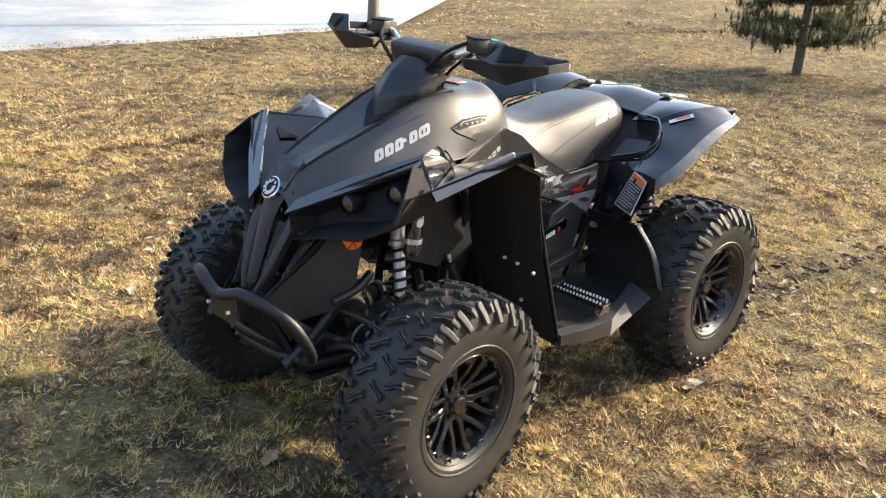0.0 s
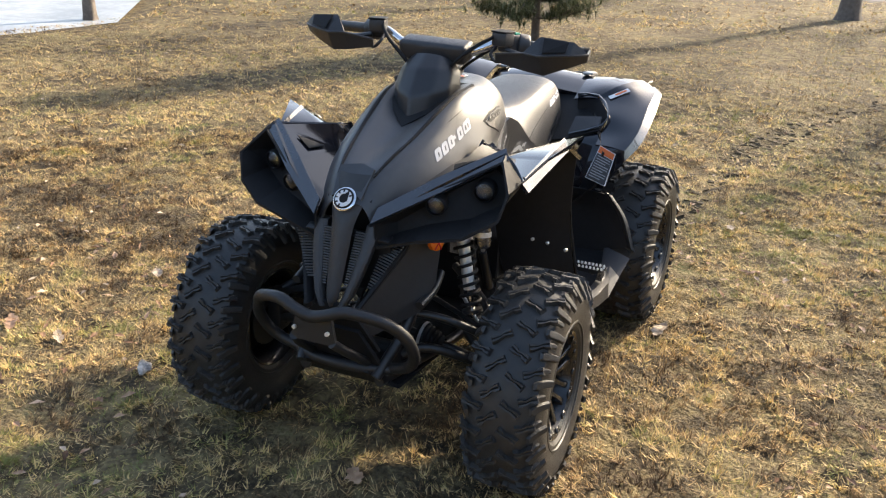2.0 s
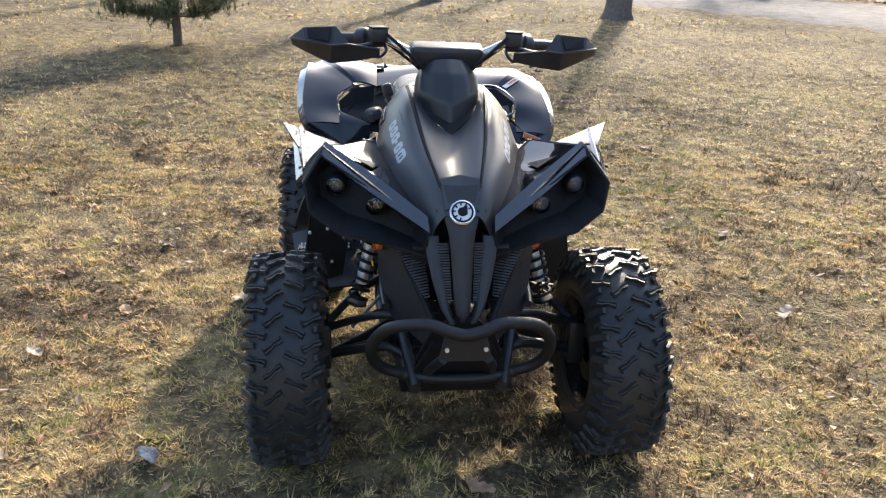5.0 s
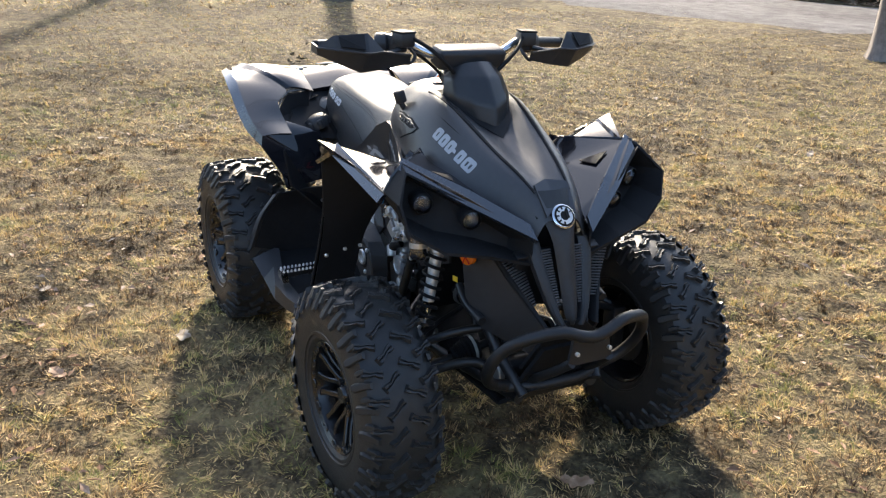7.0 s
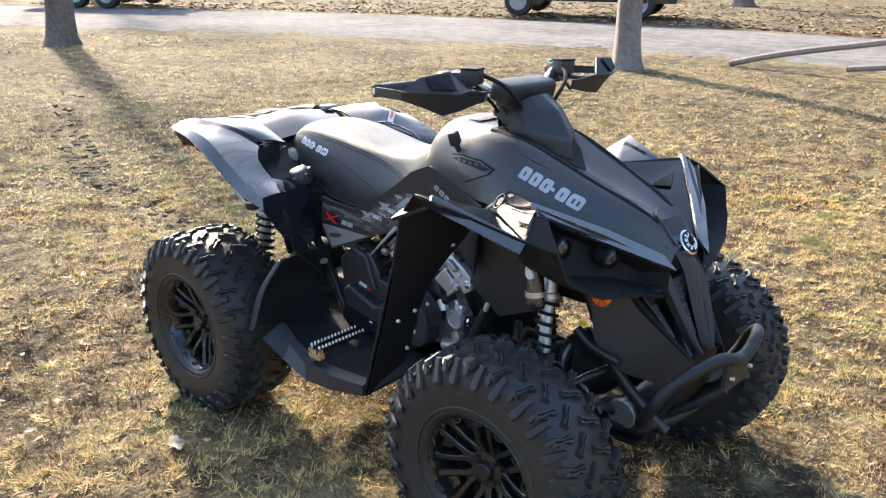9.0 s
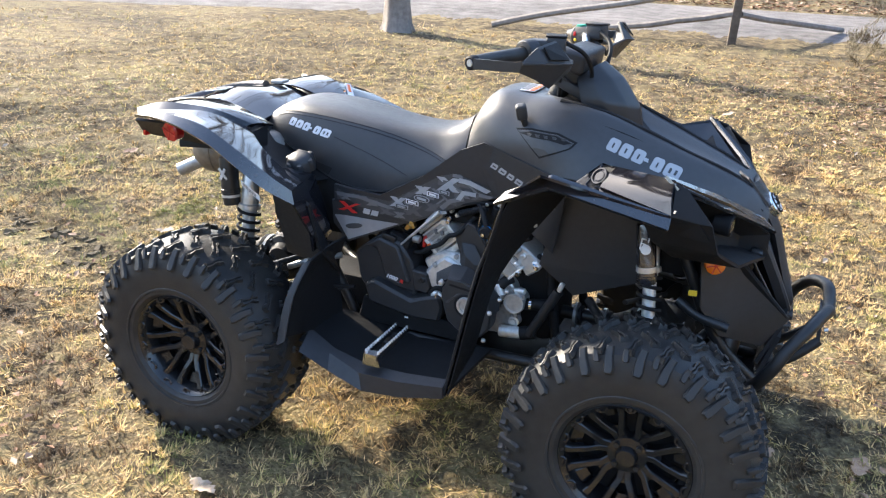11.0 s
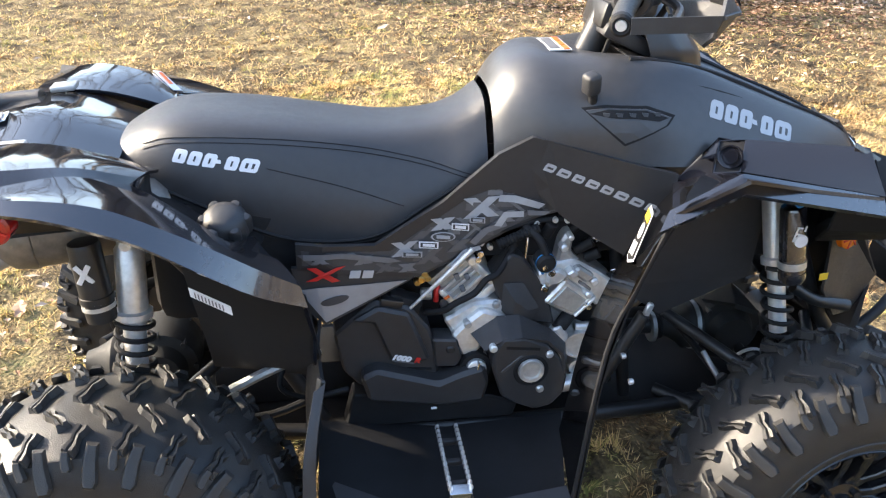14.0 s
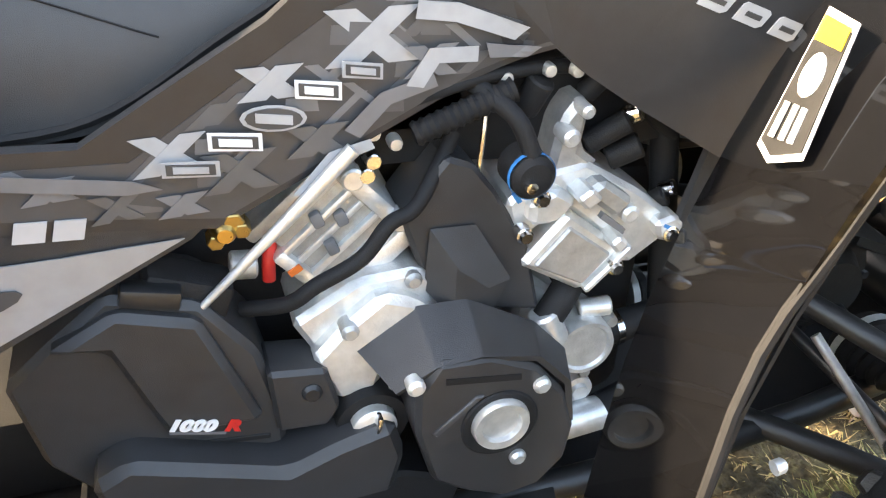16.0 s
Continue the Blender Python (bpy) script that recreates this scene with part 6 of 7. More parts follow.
for s in (1, -1):
    for pts, r in (([(.43, .15, .305), (.52, .24, .300), (.645, .37, .285)], .015), ([(.78, .13, .34), (.74, .20, .36), (.66, .36, .30)], .014), ([(.435, .14, .495), (.545, .28, .45), (.645, .37, .395)], .013), ([(.76, .14, .47), (.72, .24, .45), (.655, .37, .385)], .012)):
        part("suspension_arm", mirrored(tube(pts, r, 10, 4), s), STEEL, quad)
    for pts, r in (([(-.45, .13, .34), (-.55, .22, .33), (-.645, .36, .29)], .015), ([(-.80, .13, .34), (-.74, .22, .33), (-.645, .36, .29)], .015), ([(-.50, .14, .45), (-.58, .25, .43), (-.645, .37, .38)], .012), ([(-.78, .14, .45), (-.70, .25, .43), (-.645, .37, .38)], .012)):
        part("suspension_arm", mirrored(tube(pts, r, 10, 4), s), STEEL, quad)
    for x in (.652, -.652):
        part("knuckle", mirrored(block((.06, .05, .14), pose(x, .385, .325), .01), s), STEEL, quad)
        part("drive_shaft", mirrored(rod((x, .08, .355), (x, .42, HUB_Z), .013), s), STEEL, quad)
        boot = [(.016, 0), (.020, .004)] + [(r, .010 + k * .006) for k, r in enumerate((.024, .021, .029, .025, .034, .030, .038, .034, .041))] + [(.042, .075), (.036, .085)]
        part("shaft_boot", mirrored(lathe(boot, 24, along((x, .205, .335), (x, .08, .356))), s), LINER, quad)
        part("boot_clip", mirrored(lathe([(.0425, .064), (.0435, .064), (.0435, .073), (.0425, .073), (.0425, .064)], 24, along((x, .205, .335), (x, .08, .356))), s), ALU, quad)
    part("tie_rod", mirrored(rod((.50, .06, .42), (.575, .37, .34), .008), s), STEEL, quad)
    part("shift_shaft", mirrored(rod((.285, .20, .378), (.362, .20, .530), .0145, 14), s), STEEL, quad)
    part("shaft_end", mirrored(block((.014, .012, .030), pose(.368, .204, .545, 0, 20, 0), .003, 1), s), ALU, quad)
    part("lamp_brace", mirrored(tube([(.68, .20, .575), (.735, .205, .543), (.815, .20, .522)], .013, 10, 4), s), STEEL, quad)
    part("arm_link", mirrored(rod((.505, .20, .43), (.555, .30, .335), .006, 10), s), ALU_DULL, quad)
    part("frame_tube", mirrored(tube([(.92, .12, .33), (.78, .16, .48), (.62, .17, .78), (.40, .16, .84)], .016, 10, 4), s), STEEL, quad)
    part("frame_tube", mirrored(tube([(.36, .15, .30), (.33, .15, .50), (.30, .14, .70)], .014, 10, 4), s), LINER, quad)
    part("frame_tube", mirrored(tube([(-.30, .16, .30), (-.42, .17, .52), (-.62, .19, .80)], .016, 10, 4), s), STEEL, quad)
    part("lower_rail", mirrored(tube([(.90, .12, .31), (.40, .20, .295), (-.30, .20, .295), (-.62, .14, .31)], .017, 10, 4), s), STEEL, quad)

    def shock(top, foot, name):
        """A coil-over with a piggyback bottle."""
        g = .84 if name == "front_shock" else 1.0
        top, foot = Vector(top), Vector(foot)
        way = (foot - top).normalized()
        long = (foot - top).length
        sh = part(name, mirrored(lathe([(r * g, z) for r, z in ((0, -.01), (.019, -.008), (.020, .01), (.026, .018), (.027, long * .38), (.033, long * .39), (.033, long * .42), (.024, long * .43), (.024, long * .46), (0, long * .46))], 24, along(top, foot)), s), ALU, quad, "coil-over shock absorber with a bright body")
        part("bright_body", mirrored(rod(top + way * (long * .44), top + way * (long * .80), .0205 * g, 20), s), ALU, sh)
        part("damper_rod", mirrored(rod(top + way * (long * .78), foot, .008, 12), s), CHROME, sh)
        part("spring_collar", mirrored(lathe([(r * g, z) for r, z in ((.026, 0), (.034, 0), (.034, .012), (.026, .012), (.026, 0))], 24, along(top + way * (long * .39), foot)), s), ALU, sh)
        part("spring_seat", mirrored(lathe([(.008, 0), (.036 * g, 0), (.036 * g, .008), (.008, .008), (.008, 0)], 24, along(top + way * (long * .955), foot)), s), STEEL, sh)
        turns, n = 7, 112
        m = along(top + way * (long * .43), foot)
        coil = [m @ Vector((.033 * g * math.cos(2 * math.pi * turns * k / n), .033 * g * math.sin(2 * math.pi * turns * k / n), long * .52 * k / n)) for k in range(n + 1)]
        part("spring", mirrored(tube(coil, .0050, 7, 1), s), LINER, sh)
        part("top_bolt", mirrored(rod(top + Vector((0, -.03, 0)), top + Vector((0, .034, 0)), .010, 12), s), BLUE if name == "front_shock" else ALU, sh)
        return sh
    sh = shock((.590, .200, .810), (.632, .285, .440), "front_shock")
    part("bottle", mirrored(lathe([(0, 0), (.022, .002), (.0245, .008), (.0245, .135), (.026, .136), (.026, .150), (.022, .158), (0, .158)], 24, along((.590, .285, .800), (.613, .296, .636))), s), SATIN, sh, "black damper bottle with a bright band")
    part("bottle_band", mirrored(lathe([(.0248, .112), (.0268, .112), (.0268, .126), (.0248, .126), (.0248, .112)], 24, along((.590, .285, .800), (.613, .296, .636))), s), ALU, sh)
    part("bottle_cap", mirrored(rod((.588, .290, .815), (.588, .312, .815), .010, 16, .002), s), BLUE, sh)
    mark = part("maker_mark", mirrored(lathe([(0, .001), (.012, .001), (.013, 0), (.013, -.003), (0, -.003)], 20, along((.602, .3155, .739), (.602, .3255, .739))), s), WHITE, sh, "round white mark with slim bars")
    for dx, dz, w, h in ((-.013, .010, .003, .030), (-.007, .024, .012, .003), (-.007, .011, .010, .003), (.005, .022, .003, .012)):
        part("print_bar", mirrored(block((w, .002, h), pose(.602 + dx, .3145 - abs(dx + .003) * .12, .742 + dz, -4, 8, 0), 0), s), WHITE, mark)
    sh = shock((-.622, .232, .772), (-.640, .27, .425), "rear_shock")
    part("bottle", mirrored(lathe([(0, 0), (.026, .002), (.028, .01), (.028, .10), (.030, .101), (.030, .112), (.028, .113), (.026, .15), (0, .152)], 24, along((-.690, .262, .785), (-.675, .272, .60))), s), STEEL, sh)
    for lean in (-38, 30):
        part("maker_mark", mirrored(block((.009, .002, .042), pose(-.689, .2930 + .0008 * (lean > 0), .735, -3, lean, 0), .0006, 1), s), WHITE, sh)
    part("bottle_band", mirrored(lathe([(.0285, .118), (.0295, .118), (.0295, .126), (.0285, .126), (.0285, .118)], 24, along((-.690, .262, .785), (-.675, .272, .60))), s), ALU, sh)
    part("rear_hose", mirrored(tube([(-.34, .24, .56), (-.38, .27, .47), (-.33, .27, .435), (-.25, .26, .44)], .006, 7, 5), s), LINER, quad)
    part("rear_link", mirrored(tube([(-.30, .25, .53), (-.40, .27, .50), (-.47, .28, .47)], .010, 8, 4), s), ALU_DULL, quad)
    part("anti_roll_link", mirrored(tube([(-.30, .24, .42), (-.40, .27, .40), (-.52, .28, .40)], .008, 8, 4), s), STEEL, quad)

# exhaust
can = part("muffler", lathe([(0, 0), (.05, .0), (.066, .02), (.070, .06), (.070, .24), (.072, .242), (.072, .252), (.066, .28), (.044, .31), (0, .315)], 32, along((-.56, -.12, .782), (-.92, -.19, .762))), MUFFLER, quad, "dull steel muffler under the tail")
part("tail_pipe", lathe([(.014, 0), (.020, .0), (.021, .10), (.018, .102), (.015, .08), (.014, 0)], 24, along((-.830, -.195, .742), (-.930, -.218, .690))), ALU_DULL, can)
part("heat_shield", sheet([[(-.60, -.17, .86), (-.74, -.19, .86), (-.86, -.22, .85)], [(-.60, -.225, .83), (-.74, -.245, .83), (-.87, -.26, .82)], [(-.60, -.24, .80), (-.74, -.26, .80), (-.87, -.265, .79)]], .004, 3, 3), LINER, can)
for k in range(7):
    part("shield_slot", block((.006, .004, .035), pose(-.66 - k * .022, -.252, .815, 25, 0, 0), .001, 1), STEEL, can)
# fuel cap and code sticker
cap = part("fuel_cap", lathe([(0, .016), (.018, .015), (.032, .009), (.040, -.002), (.043, -.03), (0, -.03)], 24, pose(-.455, -.228, .800, 25, 0, 0)), DARK, quad, "black scalloped fuel cap")
for k in range(6):
    a = 2 * math.pi * k / 6
    part("cap_lobe", move(lathe([(0, .006), (.008, .004), (.012, -.003), (.012, -.03), (0, -.03)], 12), pose(-.455, -.228, .800, 25, 0, 0) @ pose(.036 * math.cos(a), .036 * math.sin(a), 0)), DARK, cap)
code = part("code_sticker", facets([(-.490, -.4685, .794), (-.430, -.4695, .757), (-.428, -.4695, .741), (-.488, -.4685, .778)], [[0, 1, 2, 3]], .0015), WHITE, quad, "white bar-code sticker")
for k in range(9):
    u = .12 + k * .085
    x, z = -.489 + .058 * u, .7905 - .036 * u
    part("code_bar", facets([(x, -.4708, z), (x + .002, -.4708, z - .0013), (x + .003, -.4708, z - .011), (x + .001, -.4708, z - .0097)], [[0, 1, 2, 3]], .0006), GREY2, code)


# ---- quad bike: engine, right and left alike in the large, detailed on the right ----
def ngon(cx, cz, r, n, turn=0.0, sx=1.0):
    return [(cx + sx * r * math.cos(2 * math.pi * k / n + turn), cz + r * math.sin(2 * math.pi * k / n + turn)) for k in range(n)]


engine = new("engine")
engine.parent = quad
tagged(engine, "cast aluminium twin-cylinder engine")


def plate(name, outline, y, depth, mat, bevel=.003, label=""):
    return part(name, side_plate(outline, y, depth, bevel), mat, engine, label, 25)


# crankcase
plate("crankcase", [(-.055, .543), (.002, .578), (.056, .582), (.095, .545), (.10, .45), (.021, .440), (-.018, .455), (-.036, .509)], -.196, .10, ALU, .006)
plate("case_shoulder", [(-.042, .514), (-.018, .541), (.020, .572), (.048, .562), (.072, .540), (.030, .515), (.016, .473), (-.020, .464)], -.214, .03, ALU, .007)
plate("case_lug", [(-.048, .500), (-.036, .512), (-.028, .485), (-.034, .478), (-.044, .480)], -.206, .03, ALU, .003)
plate("case_lower", [(.10, .42), (.20, .44), (.235, .40), (.22, .345), (.12, .34)], -.165, .10, ALU_DULL, .006)
plate("case_front", [(.165, .545), (.215, .505), (.235, .46), (.20, .44), (.16, .47)], -.165, .10, ALU, .006)
for x, z in ((-.009, .541), (.024, .466), (-.046, .500), (.050, .572)):
    part("case_bolt", move(lathe([(0, .004), (.005, .004), (.0065, .001), (.008, 0), (.008, -.016), (0, -.016)], 12), pose(x, -.216 if x != .050 else -.198, z, 90)), ALU_DULL, engine)
part("paint_stroke", side_plate([(-.016, .533), (.006, .552), (.008, .551), (-.013, .531)], -.1966, .0006), GREEN, engine)


def upright(a, b, y):
    """A frame standing at a in x and z, its third axis towards b, its second into the engine."""
    a, b = Vector((a[0], 0, a[1])), Vector((b[0], 0, b[1]))
    up = (b - a).normalized()
    across = Vector((up.z, 0, -up.x))
    return Matrix(((across.x, 0, up.x, a.x), (0, 1, 0, y), (across.z, 0, up.z, a.z), (0, 0, 0, 1))), (b - a).length


# rear cylinder: finned barrel, head plates and a bright strip beside it
m, long = upright((.013, .586), (-.041, .644), -.120)
part("rear_cylinder", block((.080, .10, long), m @ pose(0, 0, long / 2), .006), ALU_DULL, engine)
for k, (w, d) in enumerate(((.092, .106), (.084, .112), (.090, .104), (.082, .112), (.090, .108))):
    part("cylinder_fin", block((w, d, .0065), m @ pose(-.002 * (k % 2), 0, .006 + k * .0165), .002, 2), ALU, engine)
part("cylinder_foot", block((.096, .116, .020), m @ pose(.002, 0, -.012), .006), ALU, engine)
part("end_bar", block((.016, .118, .074), m @ pose(.043, 0, .038), .005), ALU, engine)
for z in (.008, .066):
    part("bar_lug", rod(m @ Vector((.046, -.050, z)), m @ Vector((.046, -.066, z)), .010, 14, .002), ALU, engine)
part("lower_bar", block((.013, .116, .060), m @ pose(-.044, 0, .030), .004), ALU, engine)
for x, z in ((-.010, .030), (.014, .044), (.000, .058)):
    part("fin_bridge", block((.010, .008, .014), m @ pose(x, -.054, z, 0, 20, 0), .002), GREY2, engine)
part("rear_head", block((.100, .108, .012), m @ pose(0, 0, long + .006), .004), ALU_DULL, engine)
part("rear_arm", rod(m @ Vector((-.060, -.055, long - .012)), m @ Vector((-.075, -.055, long + .004)), .012, 12, .002), ALU_DULL, engine)
for x, z in ((.011, .668), (.016, .680)):
    part("head_bolt", rod((x, -.150, z), (x + .002, -.186, z), .007, 8, .001), CHROME, engine)
part("orange_mark", block((.012, .002, .006), m @ pose(-.044, -.0588, .040, 0, 10, 0), 0), LABEL_ORANGE, engine)

# front cylinder: square barrel with a framed panel, stepped head, cam cover with a spike of castings
plate("front_cylinder", [(.148, .570), (.190, .620), (.250, .574), (.213, .532)], -.196, .12, ALU, .005)
plate("barrel_panel", [(.160, .570), (.191, .606), (.236, .572), (.211, .543)], -.200, .01, ALU_DULL, .002)
plate("barrel_flange", [(.210, .540), (.215, .535), (.256, .577), (.251, .582)], -.205, .03, ALU, .002)
plate("front_head", [(.140, .600), (.132, .630), (.165, .655), (.205, .662), (.262, .628), (.304, .596), (.297, .574), (.262, .548), (.238, .580), (.190, .620), (.152, .592)], -.188, .12, ALU, .005)
plate("head_shoulder", [(.150, .612), (.150, .636), (.172, .648), (.196, .632), (.176, .612)], -.203, .03, ALU, .006)
plate("head_step", [(.196, .640), (.214, .652), (.248, .628), (.232, .612)], -.206, .03, ALU_DULL, .005)
plate("head_tower", [(.170, .650), (.178, .700), (.192, .720), (.204, .715), (.200, .672), (.222, .655)], -.184, .08, ALU_DULL, .006)
plate("head_key", [(.186, .640), (.200, .650), (.212, .638), (.198, .628)], -.214, .03, ALU, .003)
plate("head_arm", [(.226, .590), (.236, .598), (.246, .588), (.236, .578)], -.212, .03, ALU, .003)
plate("head_end", [(.276, .600), (.296, .606), (.308, .594), (.298, .576), (.280, .582)], -.202, .05, ALU, .004)
part("cast_plate", side_plate([(.216, .622), (.240, .603), (.238, .598), (.213, .617)], -.2085, .006), GREY2, engine)
for x, z, r in ((.250, .610, .009), (.182, .690, .008), (.194, .712, .006)):
    part("head_boss", move(lathe([(0, .004), (r * .6, .004), (r, .001), (r, -.02), (0, -.02)], 16), pose(x, -.196, z, 90)), ALU, engine)
for x, z in ((.146, .606), (.292, .588), (.240, .560), (.158, .640)):
    part("head_bolt", move(lathe([(0, .004), (.005, .004), (.006, 0), (.008, -.001), (.008, -.012), (0, -.012)], 10), pose(x, -.205, z, 90)), CHROME, engine)
part("blue_mark", side_plate([(.136, .640), (.140, .642), (.147, .632), (.143, .630)], -.1895, .001), BLUE, engine)
part("blue_mark", side_plate([(.284, .599), (.294, .594), (.293, .591), (.283, .596)], -.2030, .001), BLUE, engine)
part("orange_mark", side_plate([(.288, .590), (.296, .588), (.294, .582), (.287, .584)], -.2030, .001), LABEL_ORANGE, engine)
part("sensor_cap", move(lathe([(0, .016), (.014, .015), (.019, .010), (.020, -.02), (0, -.02)], 24), pose(.142, -.206, .668, 90)), LINER, engine)
part("sensor_band", move(lathe([(.0203, .004), (.0207, .004), (.0207, .008), (.0203, .008), (.0203, .004)], 24), pose(.142, -.206, .668, 90)), BLUE, engine)
part("sensor_pin", move(lathe([(0, .022), (.005, .021), (.006, .014), (0, .014)], 12), pose(.137, -.206, .664, 90)), CHROME, engine)
part("ignition_lead", tube([(.142, -.21, .685), (.128, -.20, .715), (.10, -.17, .735)], .008, 10, 5), LINER, engine)
for a, b, r, mm in (((.212, .668), (.246, .692), .011, LINER), ((.245, .691), (.258, .699), .009, CHROME), ((.236, .652), (.262, .668), .012, LINER), ((.282, .598), (.298, .613), .010, LINER), ((.297, .612), (.307, .621), .008, CHROME), ((.150, .705), (.160, .735), .012, LINER), ((.205, .715), (.215, .735), .010, LINER)):
    part("fuel_injector", rod((a[0], -.165, a[1]), (b[0], -.175, b[1]), r, 14, .002), mm, engine)
for x, z in ((.108, .718), (.128, .738), (.165, .742), (.19, .740), (.02, .700), (.038, .690)):
    part("loom_screw", move(lathe([(0, .004), (.005, .003), (.006, 0), (.006, -.01), (0, -.01)], 10), pose(x, -.176, z, 90)), ALU, engine)
part("loom_plate", side_plate([(-.02, .66), (.02, .712), (.10, .735), (.20, .745), (.26, .72), (.30, .66), (.20, .65), (.06, .66)], -.150, .02), LINER, engine)
part("bracket", tube([(.115, -.172, .735), (.110, -.18, .69), (.108, -.18, .655)], .0022, 6, 4), CHROME, engine)

# black cover: face, sloping upper facet and the tower between the cylinders
face = [(.036, .502), (.054, .532), (.100, .531), (.144, .512), (.174, .476), (.188, .436), (.184, .394), (.160, .366), (.125, .358), (.085, .376), (.054, .398), (.036, .460)]
plate("clutch_cover", face, -.264, .06, DARK, .005, "round black plastic engine cover")
top = [(-.004, .520), (.048, .556), (.094, .556), (.160, .520), (.196, .482), (.196, .44)]
low = [(.018, .508), (.052, .528), (.092, .532), (.145, .522), (.178, .487), (.186, .44)]
part("cover_slope", facets([(x, -.212, z) for x, z in top] + [(x, -.2625, z) for x, z in low], [[k, k + 1, k + 7, k + 6] for k in range(5)], .006, .002), DARK, engine, "", 20)
plate("cover_tower", [(.039, .631), (.062, .660), (.078, .680), (.100, .672), (.122, .645), (.157, .587), (.176, .514), (.087, .530), (.06, .57)], -.190, .06, DARK, .004)
part("cover_facet", facets([(.064, -.193, .618), (.104, -.195, .618), (.138, -.200, .563), (.113, -.212, .566), (.083, -.212, .590), (.116, -.210, .529), (.083, -.212, .536), (.060, -.195, .560)], [[0, 1, 2, 3, 4], [4, 3, 2, 5, 6], [0, 4, 6, 7]], .010, .002), DARK, engine, "", 20)
part("cover_slash", side_plate([(.050, .458), (.088, .492), (.096, .492), (.055, .454)], -.2665, .004, .001), GREY3, engine)
part("cover_bar", side_plate([(.060, .516), (.128, .508), (.128, .502), (.060, .510)], -.2652, .002), LINER, engine)
part("centre_boss", move(lathe([(0, .000), (.017, .001), (.0185, .006), (.025, .007), (.0265, .003), (.027, -.01), (0, -.01)], 36), pose(.112, -.266, .458, 90)), ALU, engine, "round bare aluminium boss")
part("boss_well", move(lathe([(.027, .0), (.034, .0015), (.036, 0), (.036, -.004), (.027, -.004), (.027, 0)], 36), pose(.112, -.2652, .456, 90)), LINER, engine)
for x, z in ((.034, .514), (.148, .492), (.133, .411)):
    part("cover_screw", move(lathe([(0, .004), (.005, .004), (.0065, .002), (.008, .001), (.008, -.01), (0, -.01)], 14), pose(x, -.2665, z, 90)), ALU, engine)
# oil filter cap, dipstick and coolant parts
part("oil_filter_cap", move(lathe([(0, .010), (.024, .010), (.026, .013), (.030, .013), (.032, .006), (.033, -.04), (0, -.04)], 32), pose(.230, -.180, .460, 90)), ALU, engine)
part("filter_lug", rod((.226, -.172, .494), (.258, -.178, .498), .010, 14, .002), ALU, engine)
for a in (40, 160, 280):
    part("filter_bolt", move(lathe([(0, .010), (.006, .010), (.007, 0), (.007, -.02), (0, -.02)], 10), pose(.230 + .036 * math.cos(radians(a)), -.178, .460 + .036 * math.sin(radians(a)), 90)), ALU_DULL, engine)
part("coolant_stub", rod((.178, -.19, .512), (.192, -.195, .478), .016, 18, .003), ALU, engine)
part("coolant_hose", tube([(.215, -.17, .53), (.198, -.185, .520), (.184, -.19, .502)], .015, 14, 5), LINER, engine)
part("sensor_boss", move(lathe([(0, .008), (.008, .008), (.010, .004), (.016, .003), (.018, -.02), (0, -.02)], 20), pose(.232, -.184, .402, 90)), ALU, engine)
part("coolant_pipe", rod((.195, -.200, .372), (.262, -.195, .375), .018, 20, .003), ALU, engine)
part("pipe_hose", rod((.258, -.195, .375), (.30, -.19, .385), .020, 16), LINER, engine)
part("coupling", rod((.255, -.165, .455), (.345, -.16, .465), .017, 18), LINER, engine)
for x in (.272, .318):
    part("hose_clip", lathe([(.0172, 0), (.0190, 0), (.0190, .007), (.0172, .007), (.0172, 0)], 18, along((x, -.1645, .457), (x + .1, -.159, .468))), CHROME, engine)
part("dipstick", move(lathe([(0, .010), (.016, .010), (.020, .007), (.021, -.02), (0, -.02)], 28), pose(.008, -.228, .448, 90)), ALU, engine, "oil dipstick with a flat bright head")
part("dipstick_tab", block((.005, .012, .036), pose(.008, -.241, .450, 0, 8, 0), .002), CHROME, engine)
part("dipstick_well", move(lathe([(.022, .004), (.032, .004), (.034, -.03), (.022, -.03), (.022, .004)], 28), pose(.008, -.222, .446, 90)), LINER, engine)
# bright strip over the rear cylinder and the brass union
part("head_strip", tube([(-.129, -.208, .577), (-.066, -.209, .640), (-.003, -.206, .703)], (.0030, .0062), 10, 3), ALU, engine, "thin tapered bright metal strip")
part("brass_union", move(lathe([(0, .012), (.006, .012), (.008, .009), (.010, .005), (.011, 0), (.009, -.012), (0, -.012)], 14), pose(-.101, -.196, .642, 90)), BRASS, engine, "brass hose union")
for x, z, r in ((-.094, .652, .0085), (-.088, .644, .007), (-.108, .636, .007)):
    part("union_nut", rod((x, -.188, z), (x, -.204, z - .002), r, 6, .001), BRASS, engine)
part("red_hose", tube([(-.062, -.160, .612), (-.066, -.166, .592), (-.067, -.166, .572)], .006, 10, 4), RED, engine)
part("black_hose", tube([(.090, -.165, .690), (.052, -.196, .645), (.026, -.204, .634), (.003, -.207, .607), (-.034, -.207, .587), (-.057, -.200, .568), (-.092, -.18, .555)], .0068, 10, 5), LINER, engine)
part("wiring_loom", tube([(-.10, -.17, .655), (-.02, -.18, .695), (.06, -.18, .730), (.14, -.17, .742), (.22, -.16, .730), (.31, -.15, .66)], .0065, 10, 5), LINER, engine)
part("ribbed_hose", lathe([(.009 + .002 * (k % 2), k * .0035) for k in range(26)], 14, along((.05, -.184, .700), (.14, -.184, .735))), LINER, engine)
